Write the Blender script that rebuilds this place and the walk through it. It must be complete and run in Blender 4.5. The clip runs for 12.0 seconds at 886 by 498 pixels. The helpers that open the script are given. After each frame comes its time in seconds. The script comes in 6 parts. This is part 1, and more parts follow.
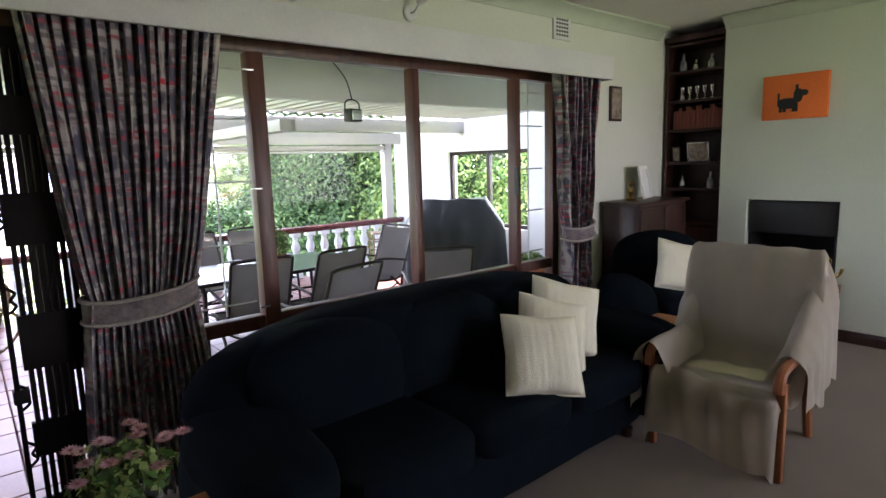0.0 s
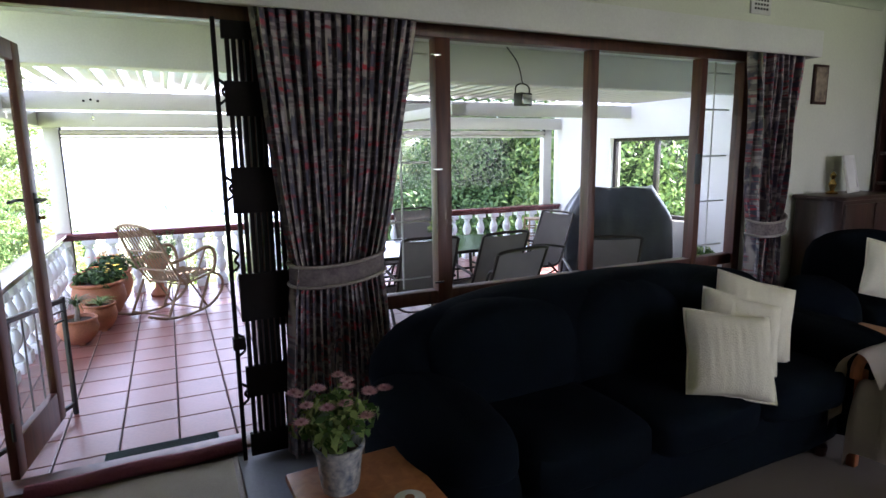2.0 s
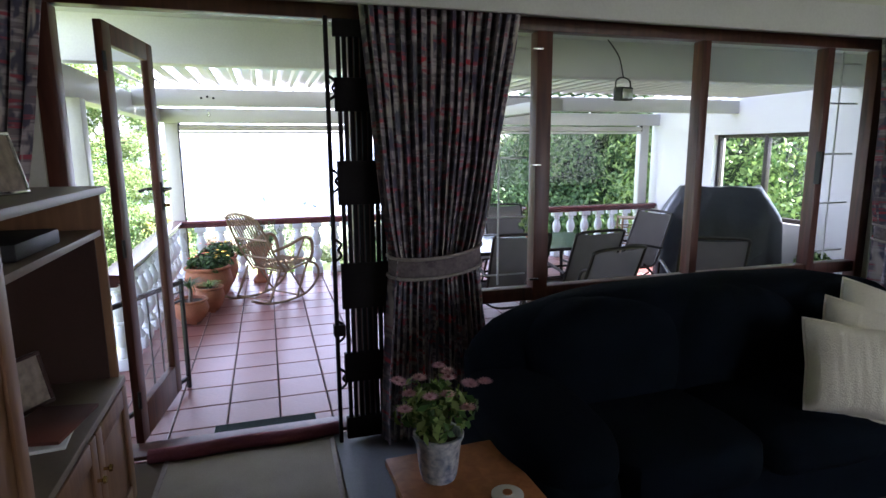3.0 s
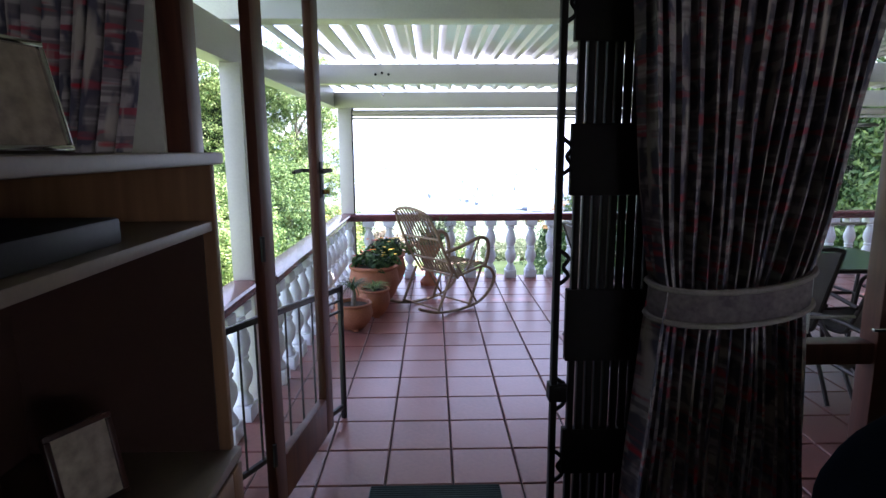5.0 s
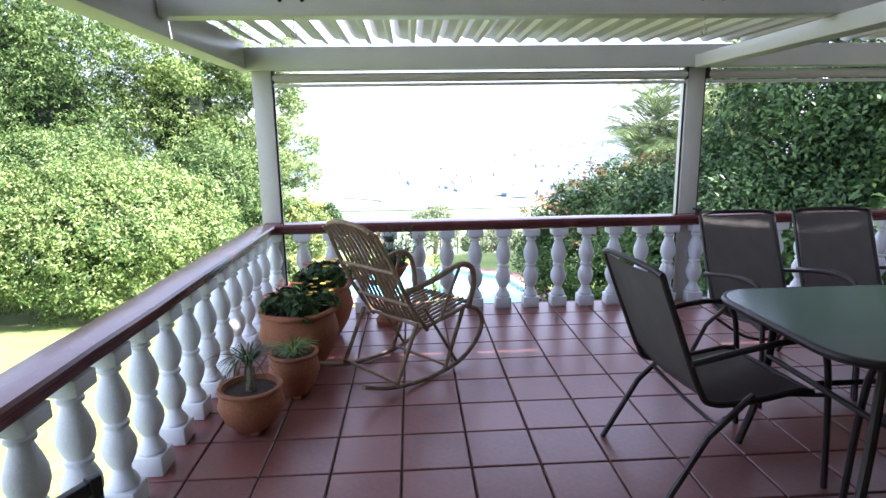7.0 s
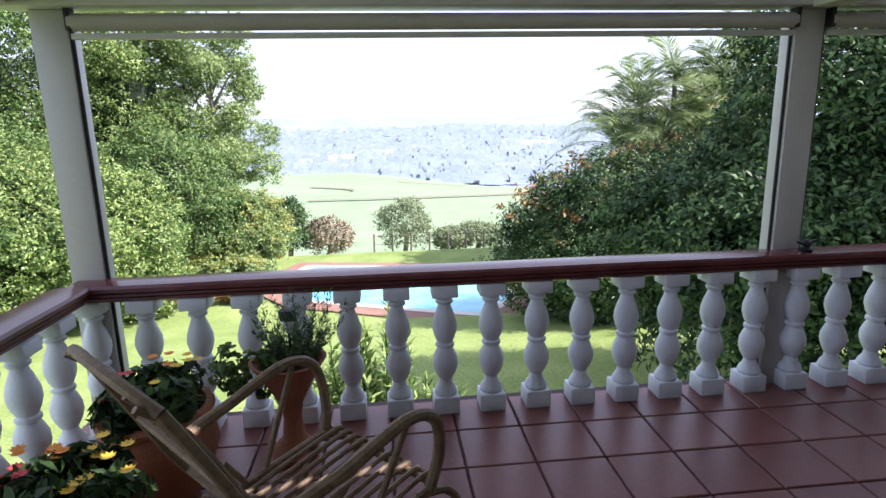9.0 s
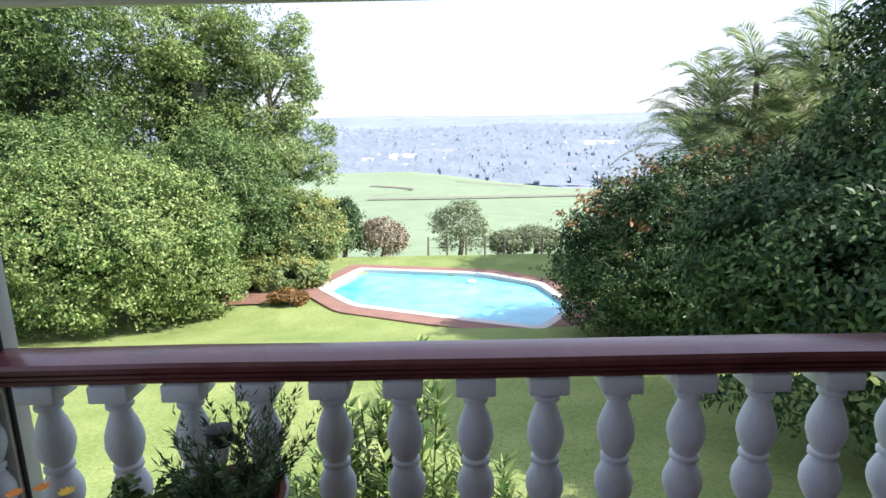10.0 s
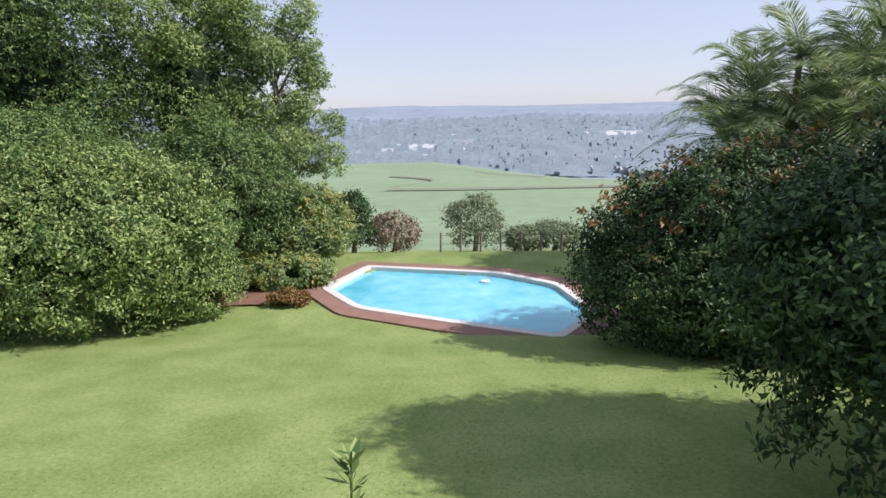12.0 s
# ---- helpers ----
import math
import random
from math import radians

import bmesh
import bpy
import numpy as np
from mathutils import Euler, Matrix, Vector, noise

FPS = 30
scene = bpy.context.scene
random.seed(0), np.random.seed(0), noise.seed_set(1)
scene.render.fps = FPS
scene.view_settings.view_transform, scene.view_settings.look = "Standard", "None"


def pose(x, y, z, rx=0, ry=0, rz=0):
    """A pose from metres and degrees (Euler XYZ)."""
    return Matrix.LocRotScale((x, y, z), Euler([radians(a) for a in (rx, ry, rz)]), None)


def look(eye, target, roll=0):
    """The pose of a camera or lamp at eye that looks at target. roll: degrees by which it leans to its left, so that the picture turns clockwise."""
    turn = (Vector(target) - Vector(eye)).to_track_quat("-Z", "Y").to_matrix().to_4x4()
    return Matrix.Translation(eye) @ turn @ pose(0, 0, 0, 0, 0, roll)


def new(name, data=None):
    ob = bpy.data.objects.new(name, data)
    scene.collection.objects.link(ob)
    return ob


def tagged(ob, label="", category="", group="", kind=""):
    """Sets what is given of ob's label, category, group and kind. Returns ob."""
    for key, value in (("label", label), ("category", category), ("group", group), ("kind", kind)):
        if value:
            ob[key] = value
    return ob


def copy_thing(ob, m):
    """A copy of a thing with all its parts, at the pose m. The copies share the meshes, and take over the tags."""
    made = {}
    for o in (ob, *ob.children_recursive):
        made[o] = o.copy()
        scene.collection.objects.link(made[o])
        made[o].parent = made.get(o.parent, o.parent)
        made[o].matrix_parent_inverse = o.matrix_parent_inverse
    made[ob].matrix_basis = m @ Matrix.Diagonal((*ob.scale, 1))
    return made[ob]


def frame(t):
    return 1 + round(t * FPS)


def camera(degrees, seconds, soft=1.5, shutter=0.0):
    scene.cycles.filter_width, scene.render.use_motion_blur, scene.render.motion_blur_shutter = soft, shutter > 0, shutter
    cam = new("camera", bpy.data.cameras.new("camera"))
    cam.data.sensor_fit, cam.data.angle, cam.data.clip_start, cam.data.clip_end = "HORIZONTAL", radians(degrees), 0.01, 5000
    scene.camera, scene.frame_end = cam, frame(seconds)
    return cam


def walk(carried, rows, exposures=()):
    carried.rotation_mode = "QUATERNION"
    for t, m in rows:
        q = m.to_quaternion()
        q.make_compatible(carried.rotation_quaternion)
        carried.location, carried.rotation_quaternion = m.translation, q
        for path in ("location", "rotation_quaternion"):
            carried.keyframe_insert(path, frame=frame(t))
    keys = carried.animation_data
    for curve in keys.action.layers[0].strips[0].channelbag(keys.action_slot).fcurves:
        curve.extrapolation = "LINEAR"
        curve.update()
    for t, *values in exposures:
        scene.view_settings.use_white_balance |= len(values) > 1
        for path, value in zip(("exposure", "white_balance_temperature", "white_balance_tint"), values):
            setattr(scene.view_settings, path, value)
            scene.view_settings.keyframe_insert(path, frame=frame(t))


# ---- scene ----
cam = camera(75.4, 12.0)
PATH = [
    (0, (0.519, 0.374, 1.639), (1.789, 1.89, 1.339), -1.7),
    (0.5, (0.481, 0.417, 1.629), (1.681, 1.987, 1.322), -1.5),
    (1, (0.44, 0.426, 1.63), (1.525, 2.075, 1.312), -1.2),
    (1.5, (0.412, 0.427, 1.628), (1.381, 2.146, 1.304), -1.0),
    (2, (0.378, 0.438, 1.623), (1.224, 2.219, 1.289), -0.8),
    (2.5, (0.346, 0.444, 1.625), (1.058, 2.281, 1.283), -0.6),
    (3, (0.316, 0.459, 1.618), (0.891, 2.344, 1.274), -0.4),
    (3.5, (0.294, 0.508, 1.605), (0.704, 2.435, 1.258), -0.1),
    (3.7, (0.291, 0.549, 1.601), (0.612, 2.492, 1.252), -0.0),
    (5.3, (0.226, 1.849, 1.472), (0.246, 3.819, 1.129), -0.6),
    (5.5, (0.242, 2.059, 1.466), (0.259, 4.029, 1.121), -0.8),
    (6, (0.286, 2.553, 1.47), (0.318, 4.519, 1.102), -0.6),
    (6.5, (0.322, 3.034, 1.458), (0.385, 4.999, 1.092), -0.8),
    (7, (0.391, 3.472, 1.442), (0.495, 5.431, 1.053), -0.9),
    (7.2, (0.427, 3.638, 1.41), (0.55, 5.594, 1.013), -0.9),
    (8.8, (0.605, 5.24, 1.449), (0.818, 7.182, 1.018), -1.3),
    (9, (0.635, 5.44, 1.448), (0.83, 7.382, 1.018), -1.2),
    (9.5, (0.715, 5.93, 1.452), (0.842, 7.879, 1.022), -1.2),
    (10, (0.815, 6.40, 1.475), (0.81, 8.354, 1.047), -1.1),
    (10.5, (0.93, 6.88, 1.462), (0.851, 8.832, 1.036), -0.7),
    (11, (1.04, 7.32, 1.452), (0.947, 9.272, 1.027), -0.9),
    (11.5, (1.085, 7.65, 1.435), (0.991, 9.601, 1.004), -1.0),
    (12, (1.11, 7.90, 1.415), (1.037, 9.845, 0.957), -1.2),
]
EXPOSURES = [(0, 4.0, 6350, 30), (2.5, 3.35, 6000, 29), (3.7, 3.05, 5850, 29), (5.5, 2.45, 5750, 29), (6.5, 2.35, 5950, 26), (7.2, 2.2, 5950, 24), (8.8, 1.36, 6150, 23), (9.5, 1.12, 6150, 22), (10.5, 0.90, 6150, 20), (11.2, 0.55, 6150, 20), (12, 0.18, 6200, 20)]
walk(cam, [(t, look(eye, target, roll)) for t, eye, target, roll in PATH], EXPOSURES)

# ---- daylight ----
SUN_DIR = Vector((0.76, -0.15, 0.74)).normalized()
world = bpy.data.worlds.new("world")
scene.world = world
world.use_nodes = True
wn = world.node_tree.nodes
sky = wn.new("ShaderNodeTexSky")
sky.sky_type = "NISHITA"
sky.sun_disc = False
sky.sun_elevation = math.asin(SUN_DIR.z)
sky.sun_rotation = math.atan2(SUN_DIR.x, SUN_DIR.y)
sky.air_density, sky.dust_density, sky.ozone_density = 1.0, 0.6, 2.0
wn["Background"].inputs["Strength"].default_value = 0.12
haze = wn.new("ShaderNodeMix")
haze.data_type = "RGBA"
haze.inputs["Factor"].default_value = 0.55
haze.inputs["B"].default_value = (5.6, 5.9, 6.6, 1)   # bright even haze over the whole sky
world.node_tree.links.new(sky.outputs["Color"], haze.inputs["A"])
world.node_tree.links.new(haze.outputs["Result"], wn["Background"].inputs["Color"])
sun_data = bpy.data.lights.new("sun", "SUN")
sun_data.energy, sun_data.angle, sun_data.color = 4.9, radians(0.6), (1.0, 0.94, 0.85)
sun = new("sun", sun_data)
sun.matrix_world = look(SUN_DIR * 60, (0, 0, 0))


# ---- materials ----
def mat(name, color, rough=0.6, metal=0.0, var=0.15, scale=8.0, bump=0.0, fine=80.0, color2=None, island=0.0, objvar=0.0, spec=0.5, sheen=0.0, coord="Object", alpha=1.0, trans=0.0, transl=0.0, span=0.34):
    m = bpy.data.materials.new(name)
    m.use_nodes = True
    t = m.node_tree
    n, l = t.nodes, t.links
    b = n["Principled BSDF"]
    b.inputs["Roughness"].default_value = rough
    b.inputs["Metallic"].default_value = metal
    b.inputs["Specular IOR Level"].default_value = spec
    b.inputs["Sheen Weight"].default_value = sheen
    b.inputs["Transmission Weight"].default_value = trans
    tc = n.new("ShaderNodeTexCoord")
    big = n.new("ShaderNodeTexNoise")
    big.inputs["Scale"].default_value, big.inputs["Detail"].default_value = scale, 4
    small = n.new("ShaderNodeTexNoise")
    small.inputs["Scale"].default_value, small.inputs["Detail"].default_value = fine, 3
    for q in (big, small):
        l.new(tc.outputs[coord], q.inputs["Vector"])
    add = n.new("ShaderNodeMath")
    add.operation = "ADD"
    l.new(big.outputs["Fac"], add.inputs[0])
    l.new(small.outputs["Fac"], add.inputs[1])
    value = add.outputs[0]
    for amount, kind in ((island, "island"), (objvar, "object")):
        if amount:
            if kind == "island":
                g = n.new("ShaderNodeNewGeometry")
                out = g.outputs["Random Per Island"]
            else:
                g = n.new("ShaderNodeObjectInfo")
                out = g.outputs["Random"]
            ma = n.new("ShaderNodeMath")
            ma.operation = "MULTIPLY_ADD"
            l.new(out, ma.inputs[0])
            ma.inputs[1].default_value = amount
            l.new(value, ma.inputs[2])
            sub = n.new("ShaderNodeMath")
            sub.operation = "SUBTRACT"
            l.new(ma.outputs[0], sub.inputs[0])
            sub.inputs[1].default_value = amount / 2
            value = sub.outputs[0]
    ramp = n.new("ShaderNodeMapRange")
    ramp.inputs["From Min"].default_value, ramp.inputs["From Max"].default_value = 1 - span, 1 + span
    l.new(value, ramp.inputs["Value"])
    mix = n.new("ShaderNodeMix")
    mix.data_type = "RGBA"
    l.new(ramp.outputs["Result"], mix.inputs["Factor"])
    c2 = color2 or tuple(min(1, c * (1 + var)) for c in color)
    c1 = color if color2 else tuple(c * (1 - var) for c in color)
    mix.inputs["A"].default_value = (*c1, 1)
    mix.inputs["B"].default_value = (*c2, 1)
    l.new(mix.outputs["Result"], b.inputs["Base Color"])
    if bump:
        bp = n.new("ShaderNodeBump")
        bp.inputs["Strength"].default_value = min(1.0, bump)
        bp.inputs["Distance"].default_value = 0.01
        l.new(value, bp.inputs["Height"])
        l.new(bp.outputs["Normal"], b.inputs["Normal"])
    if alpha < 1:
        b.inputs["Alpha"].default_value = alpha
    if transl:
        tr = n.new("ShaderNodeBsdfTranslucent")
        l.new(mix.outputs["Result"], tr.inputs["Color"])
        ms = n.new("ShaderNodeMixShader")
        ms.inputs[0].default_value = transl
        l.new(b.outputs[0], ms.inputs[1])
        l.new(tr.outputs[0], ms.inputs[2])
        l.new(ms.outputs[0], n["Material Output"].inputs["Surface"])
    return m


def wood(name, dark, light, rough=0.4, scale=1.6, stretch=(14, 14, 1.2)):
    m = mat(name, dark, rough, var=0.2)
    t = m.node_tree
    n, l = t.nodes, t.links
    tc = n.new("ShaderNodeTexCoord")
    mp = n.new("ShaderNodeMapping")
    mp.inputs["Scale"].default_value = stretch
    ns = n.new("ShaderNodeTexNoise")
    ns.inputs["Scale"].default_value, ns.inputs["Detail"].default_value = scale, 6
    ns.inputs["Distortion"].default_value = 0.8
    l.new(tc.outputs["Object"], mp.inputs["Vector"])
    l.new(mp.outputs["Vector"], ns.inputs["Vector"])
    rp = n.new("ShaderNodeValToRGB")
    rp.color_ramp.elements[0].position, rp.color_ramp.elements[1].position = 0.3, 0.7
    rp.color_ramp.elements[0].color = (*dark, 1)
    rp.color_ramp.elements[1].color = (*light, 1)
    l.new(ns.outputs["Fac"], rp.inputs["Fac"])
    l.new(rp.outputs["Color"], n["Principled BSDF"].inputs["Base Color"])
    bp = n.new("ShaderNodeBump")
    bp.inputs["Strength"].default_value, bp.inputs["Distance"].default_value = 0.25, 0.004
    l.new(ns.outputs["Fac"], bp.inputs["Height"])
    l.new(bp.outputs["Normal"], n["Principled BSDF"].inputs["Normal"])
    return m


def plaid(name):
    m = mat(name, (0.2, 0.2, 0.24), 0.9, var=0.2, sheen=0.2)
    t = m.node_tree
    n, l = t.nodes, t.links
    uv = n.new("ShaderNodeUVMap")
    uv.uv_map = "cloth"
    base = (0.17, 0.145, 0.165, 1)
    prev = None
    layers = [((1.4, 10), (0.38, 0.34, 0.35, 1), 0.50, 3.0), ((8, 2.2), (0.075, 0.075, 0.115, 1), 0.52, 4.0), ((3.5, 14), (0.34, 0.06, 0.09, 1), 0.60, 2.0), ((14, 1.2), (0.45, 0.40, 0.37, 1), 0.62, 2.4), ((5, 9), (0.50, 0.03, 0.05, 1), 0.68, 1.7)]
    for stretch, col, cut, sc in layers:
        mp = n.new("ShaderNodeMapping")
        mp.inputs["Scale"].default_value = (*stretch, 1)
        mp.inputs["Location"].default_value = (cut * 13, cut * 7, 0)
        l.new(uv.outputs["UV"], mp.inputs["Vector"])
        ns = n.new("ShaderNodeTexNoise")
        ns.inputs["Scale"].default_value, ns.inputs["Detail"].default_value = sc, 2
        l.new(mp.outputs["Vector"], ns.inputs["Vector"])
        mr = n.new("ShaderNodeMapRange")
        mr.inputs["From Min"].default_value, mr.inputs["From Max"].default_value = cut - 0.03, cut + 0.05
        l.new(ns.outputs["Fac"], mr.inputs["Value"])
        mx = n.new("ShaderNodeMix")
        mx.data_type = "RGBA"
        l.new(mr.outputs["Result"], mx.inputs["Factor"])
        if prev is None:
            mx.inputs["A"].default_value = base
        else:
            l.new(prev, mx.inputs["A"])
        mx.inputs["B"].default_value = col
        prev = mx.outputs["Result"]
    l.new(prev, n["Principled BSDF"].inputs["Base Color"])
    return m


def clear_glass(name, tint=(0.96, 0.98, 0.97)):
    m = bpy.data.materials.new(name)
    m.use_nodes = True
    t = m.node_tree
    n, l = t.nodes, t.links
    n.remove(n["Principled BSDF"])
    tr, gl = n.new("ShaderNodeBsdfTransparent"), n.new("ShaderNodeBsdfGlossy")
    tr.inputs["Color"].default_value = (*tint, 1)
    gl.inputs["Roughness"].default_value = 0.02
    fr, ms = n.new("ShaderNodeLayerWeight"), n.new("ShaderNodeMixShader")
    pw, ml = n.new("ShaderNodeMath"), n.new("ShaderNodeMath")
    pw.operation, pw.inputs[1].default_value = "POWER", 5.0
    ml.operation, ml.inputs[1].default_value, ml.inputs[2].default_value = "MULTIPLY_ADD", 0.35, 0.006
    l.new(fr.outputs["Facing"], pw.inputs[0])
    l.new(pw.outputs[0], ml.inputs[0])
    l.new(ml.outputs[0], ms.inputs[0])
    l.new(tr.outputs[0], ms.inputs[1])
    l.new(gl.outputs[0], ms.inputs[2])
    l.new(ms.outputs[0], n["Material Output"].inputs["Surface"])
    return m


M_WALL = mat("wall_paint", (0.66, 0.68, 0.60), 0.85, var=0.05, scale=1.5, bump=0.12, fine=60)
M_CHIM = mat("chimney_paint", (0.62, 0.68, 0.58), 0.85, var=0.05, scale=1.5, bump=0.12, fine=60)
M_CEIL = mat("ceiling_paint", (0.72, 0.71, 0.66), 0.9, var=0.04, scale=1.0)
M_CORN = mat("cornice_paint", (0.50, 0.56, 0.46), 0.7, var=0.05)
M_WHITE = mat("white_paint", (0.66, 0.67, 0.66), 0.55, var=0.06, scale=3, bump=0.05)
M_BALU = mat("painted_concrete", (0.66, 0.70, 0.75), 0.6, var=0.09, scale=9, bump=0.15, fine=120)
M_METALW = mat("white_metal", (0.46, 0.46, 0.43), 0.38, var=0.06, scale=4)
M_BLIND = mat("blind_canvas", (0.42, 0.41, 0.37), 0.8, var=0.08)
M_FRAME = wood("red_brown_timber", (0.055, 0.016, 0.010), (0.12, 0.038, 0.022), 0.42)
M_RAIL = wood("maroon_rail_paint", (0.10, 0.030, 0.032), (0.17, 0.058, 0.058), 0.32, stretch=(3, 3, 3))
M_RAIL.node_tree.nodes["Principled BSDF"].inputs["Roughness"].default_value = 0.22
M_DARKWOOD = wood("mahogany", (0.025, 0.009, 0.007), (0.055, 0.02, 0.015), 0.35)
M_ORANGEWOOD = wood("orange_pine", (0.30, 0.10, 0.03), (0.45, 0.18, 0.06), 0.4)
M_CHAIRWOOD = wood("chair_timber", (0.20, 0.06, 0.02), (0.32, 0.11, 0.04), 0.4)
M_BEIGE = wood("limed_oak_door", (0.17, 0.082, 0.036), (0.25, 0.13, 0.06), 0.5)
M_BEIGETRIM = mat("cabinet_cream_edge", (0.19, 0.145, 0.11), 0.5, var=0.08)
M_BROWNPANEL = mat("cabinet_back_panel", (0.055, 0.024, 0.016), 0.6, var=0.1)
M_CARPET = mat("carpet_pile", (0.16, 0.122, 0.09), 0.95, var=0.12, scale=2.0, bump=0.5, fine=300, sheen=0.1)
M_MAT = mat("sisal_mat", (0.34, 0.31, 0.25), 0.95, var=0.15, scale=4, bump=0.6, fine=220)
M_SLATE = mat("grey_floor_tile", (0.20, 0.22, 0.25), 0.5, var=0.1, scale=3)
M_NAVY = mat("navy_upholstery", (0.0040, 0.0066, 0.0098), 0.97, var=0.3, scale=6, bump=0.25, fine=260, spec=0.05)
M_CREAM = mat("cream_cushion", (0.70, 0.66, 0.52), 0.9, var=0.08, scale=6, bump=0.3, fine=150)
M_THROW = mat("oatmeal_throw", (0.60, 0.53, 0.445), 0.95, var=0.08, scale=5, bump=0.5, fine=240, sheen=0.2)
M_CURTAIN = plaid("plaid_curtain")
M_TIECLOTH = mat("tieback_cloth", (0.10, 0.08, 0.09), 0.9, color2=(0.24, 0.20, 0.20), scale=14, fine=60)
M_TIE = mat("tieback_braid", (0.30, 0.27, 0.25), 0.9, var=0.15, scale=20)
M_IRON = mat("dark_brown_steel", (0.009, 0.007, 0.007), 0.7, var=0.2, spec=0.2)
M_BLACK = mat("black_iron", (0.012, 0.012, 0.013), 0.55, var=0.25)
M_SOOT = mat("sooty_firebox", (0.012, 0.011, 0.011), 0.9, var=0.4)
M_MAROON = mat("maroon_draught_roll", (0.17, 0.045, 0.06), 0.95, var=0.15, bump=0.4)
M_GRATE = mat("green_black_mat", (0.02, 0.05, 0.045), 0.7, var=0.3)
M_TILE = mat("terracotta_tile", (0.19, 0.076, 0.066), 0.30, var=0.18, scale=3, bump=0.06, fine=40, objvar=0.5, island=0.3)
M_GROUT = mat("dark_grout", (0.075, 0.05, 0.052), 0.9, var=0.2)
M_POT = mat("terracotta_pot", (0.33, 0.125, 0.065), 0.75, var=0.22, scale=5, bump=0.15)
M_SOIL = mat("potting_soil", (0.05, 0.035, 0.025), 0.95, var=0.3, scale=30, bump=0.8)
M_CANE = mat("weathered_cane", (0.21, 0.145, 0.085), 0.6, var=0.3, scale=25, bump=0.2)
M_TUBE = mat("bronze_tube", (0.035, 0.028, 0.026), 0.4, metal=0.4, var=0.15)
M_SLING = mat("sling_mesh", (0.20, 0.185, 0.17), 0.85, var=0.12, scale=10, bump=0.3, fine=400, transl=0.25)
M_GLASS = clear_glass("window_glass")
M_TGLASS = mat("frosted_table_glass", (0.16, 0.22, 0.22), 0.12, var=0.08, trans=0.35, spec=0.7)
M_COVER = mat("black_vinyl_cover", (0.018, 0.022, 0.027), 0.30, var=0.3, scale=6, bump=0.5, fine=12)
M_BRASS = mat("brass", (0.55, 0.38, 0.13), 0.25, metal=1.0)
M_CHROME = mat("chrome", (0.6, 0.6, 0.6), 0.15, metal=1.0)
M_BRICK = mat("red_brick", (0.16, 0.07, 0.045), 0.85, var=0.25, scale=10, bump=0.4)
M_ORANGE = mat("orange_canvas", (0.85, 0.18, 0.03), 0.7, var=0.12, scale=3)
M_CERAMIC = mat("patterned_ceramic", (0.62, 0.62, 0.60), 0.25, color2=(0.10, 0.14, 0.20), scale=22, fine=50)
M_LEAF = mat("shrub_leaf", (0.052, 0.125, 0.028), 0.45, color2=(0.37, 0.47, 0.16), scale=0.5, fine=3, island=0.9, transl=0.3, spec=0.28)
M_LEAFMID = mat("mid_leaf", (0.036, 0.092, 0.025), 0.45, color2=(0.235, 0.335, 0.11), scale=0.5, fine=3, island=0.9, transl=0.28, spec=0.28)
M_LEAFDK = mat("dark_leaf", (0.018, 0.050, 0.018), 0.5, color2=(0.105, 0.185, 0.06), scale=0.5, fine=3, island=0.9, transl=0.18, spec=0.25)
M_LEAFLT = mat("light_leaf", (0.10, 0.18, 0.05), 0.45, color2=(0.42, 0.52, 0.22), scale=0.5, fine=3, island=0.9, transl=0.35, spec=0.28)
M_LEAFYL = mat("yellow_leaf", (0.20, 0.24, 0.05), 0.5, color2=(0.42, 0.42, 0.12), scale=0.8, fine=3, island=0.9, transl=0.35)
M_LEAFRD = mat("russet_leaf", (0.15, 0.10, 0.025), 0.5, color2=(0.36, 0.20, 0.07), scale=0.8, fine=3, island=0.9, transl=0.25)
M_PALM = mat("palm_leaf", (0.10, 0.17, 0.055), 0.4, color2=(0.40, 0.48, 0.23), scale=1, fine=4, island=0.9, transl=0.28, spec=0.35)
M_DRY = mat("dry_frond", (0.34, 0.30, 0.14), 0.6, color2=(0.50, 0.46, 0.26), island=0.7, transl=0.25)
M_TWIG = mat("dry_twig_leaf", (0.20, 0.16, 0.10), 0.7, color2=(0.36, 0.31, 0.22), island=0.8, fine=3, scale=0.6)
M_GREYLEAF = mat("grey_green_leaf", (0.15, 0.20, 0.10), 0.6, color2=(0.30, 0.36, 0.20), island=0.8, fine=3, scale=0.6, transl=0.25)
# near-black green that paints the shade inside crowns, where no leaves are modelled
M_CORE = mat("painted_crown_shade", (0.012, 0.025, 0.008), 0.9, var=0.4, scale=2)
M_BARK = mat("bark", (0.20, 0.17, 0.14), 0.9, var=0.3, scale=6, bump=0.5)
M_GRASS = mat("lawn", (0.135, 0.205, 0.052), 0.9, color2=(0.285, 0.350, 0.125), scale=0.7, fine=14, bump=0.6, span=0.36, spec=0.15)
M_BLADE = mat("grass_blade", (0.17, 0.26, 0.07), 0.7, color2=(0.36, 0.44, 0.17), scale=0.6, fine=3, island=0.8, transl=0.3, spec=0.25)
M_PAVE = mat("brick_paving", (0.27, 0.155, 0.115), 0.85, var=0.2, scale=2, bump=0.2, objvar=0.4)
M_COPING = mat("pool_coping", (0.62, 0.60, 0.56), 0.7, var=0.1)
M_BED = mat("bare_soil", (0.20, 0.11, 0.07), 0.95, var=0.25, scale=2)
M_PINK = mat("pink_petal", (0.50, 0.22, 0.28), 0.6, color2=(0.74, 0.46, 0.50), scale=20, island=0.4, transl=0.2)
M_ORFLOWER = mat("orange_petal", (0.75, 0.25, 0.02), 0.6, var=0.2, island=0.3)
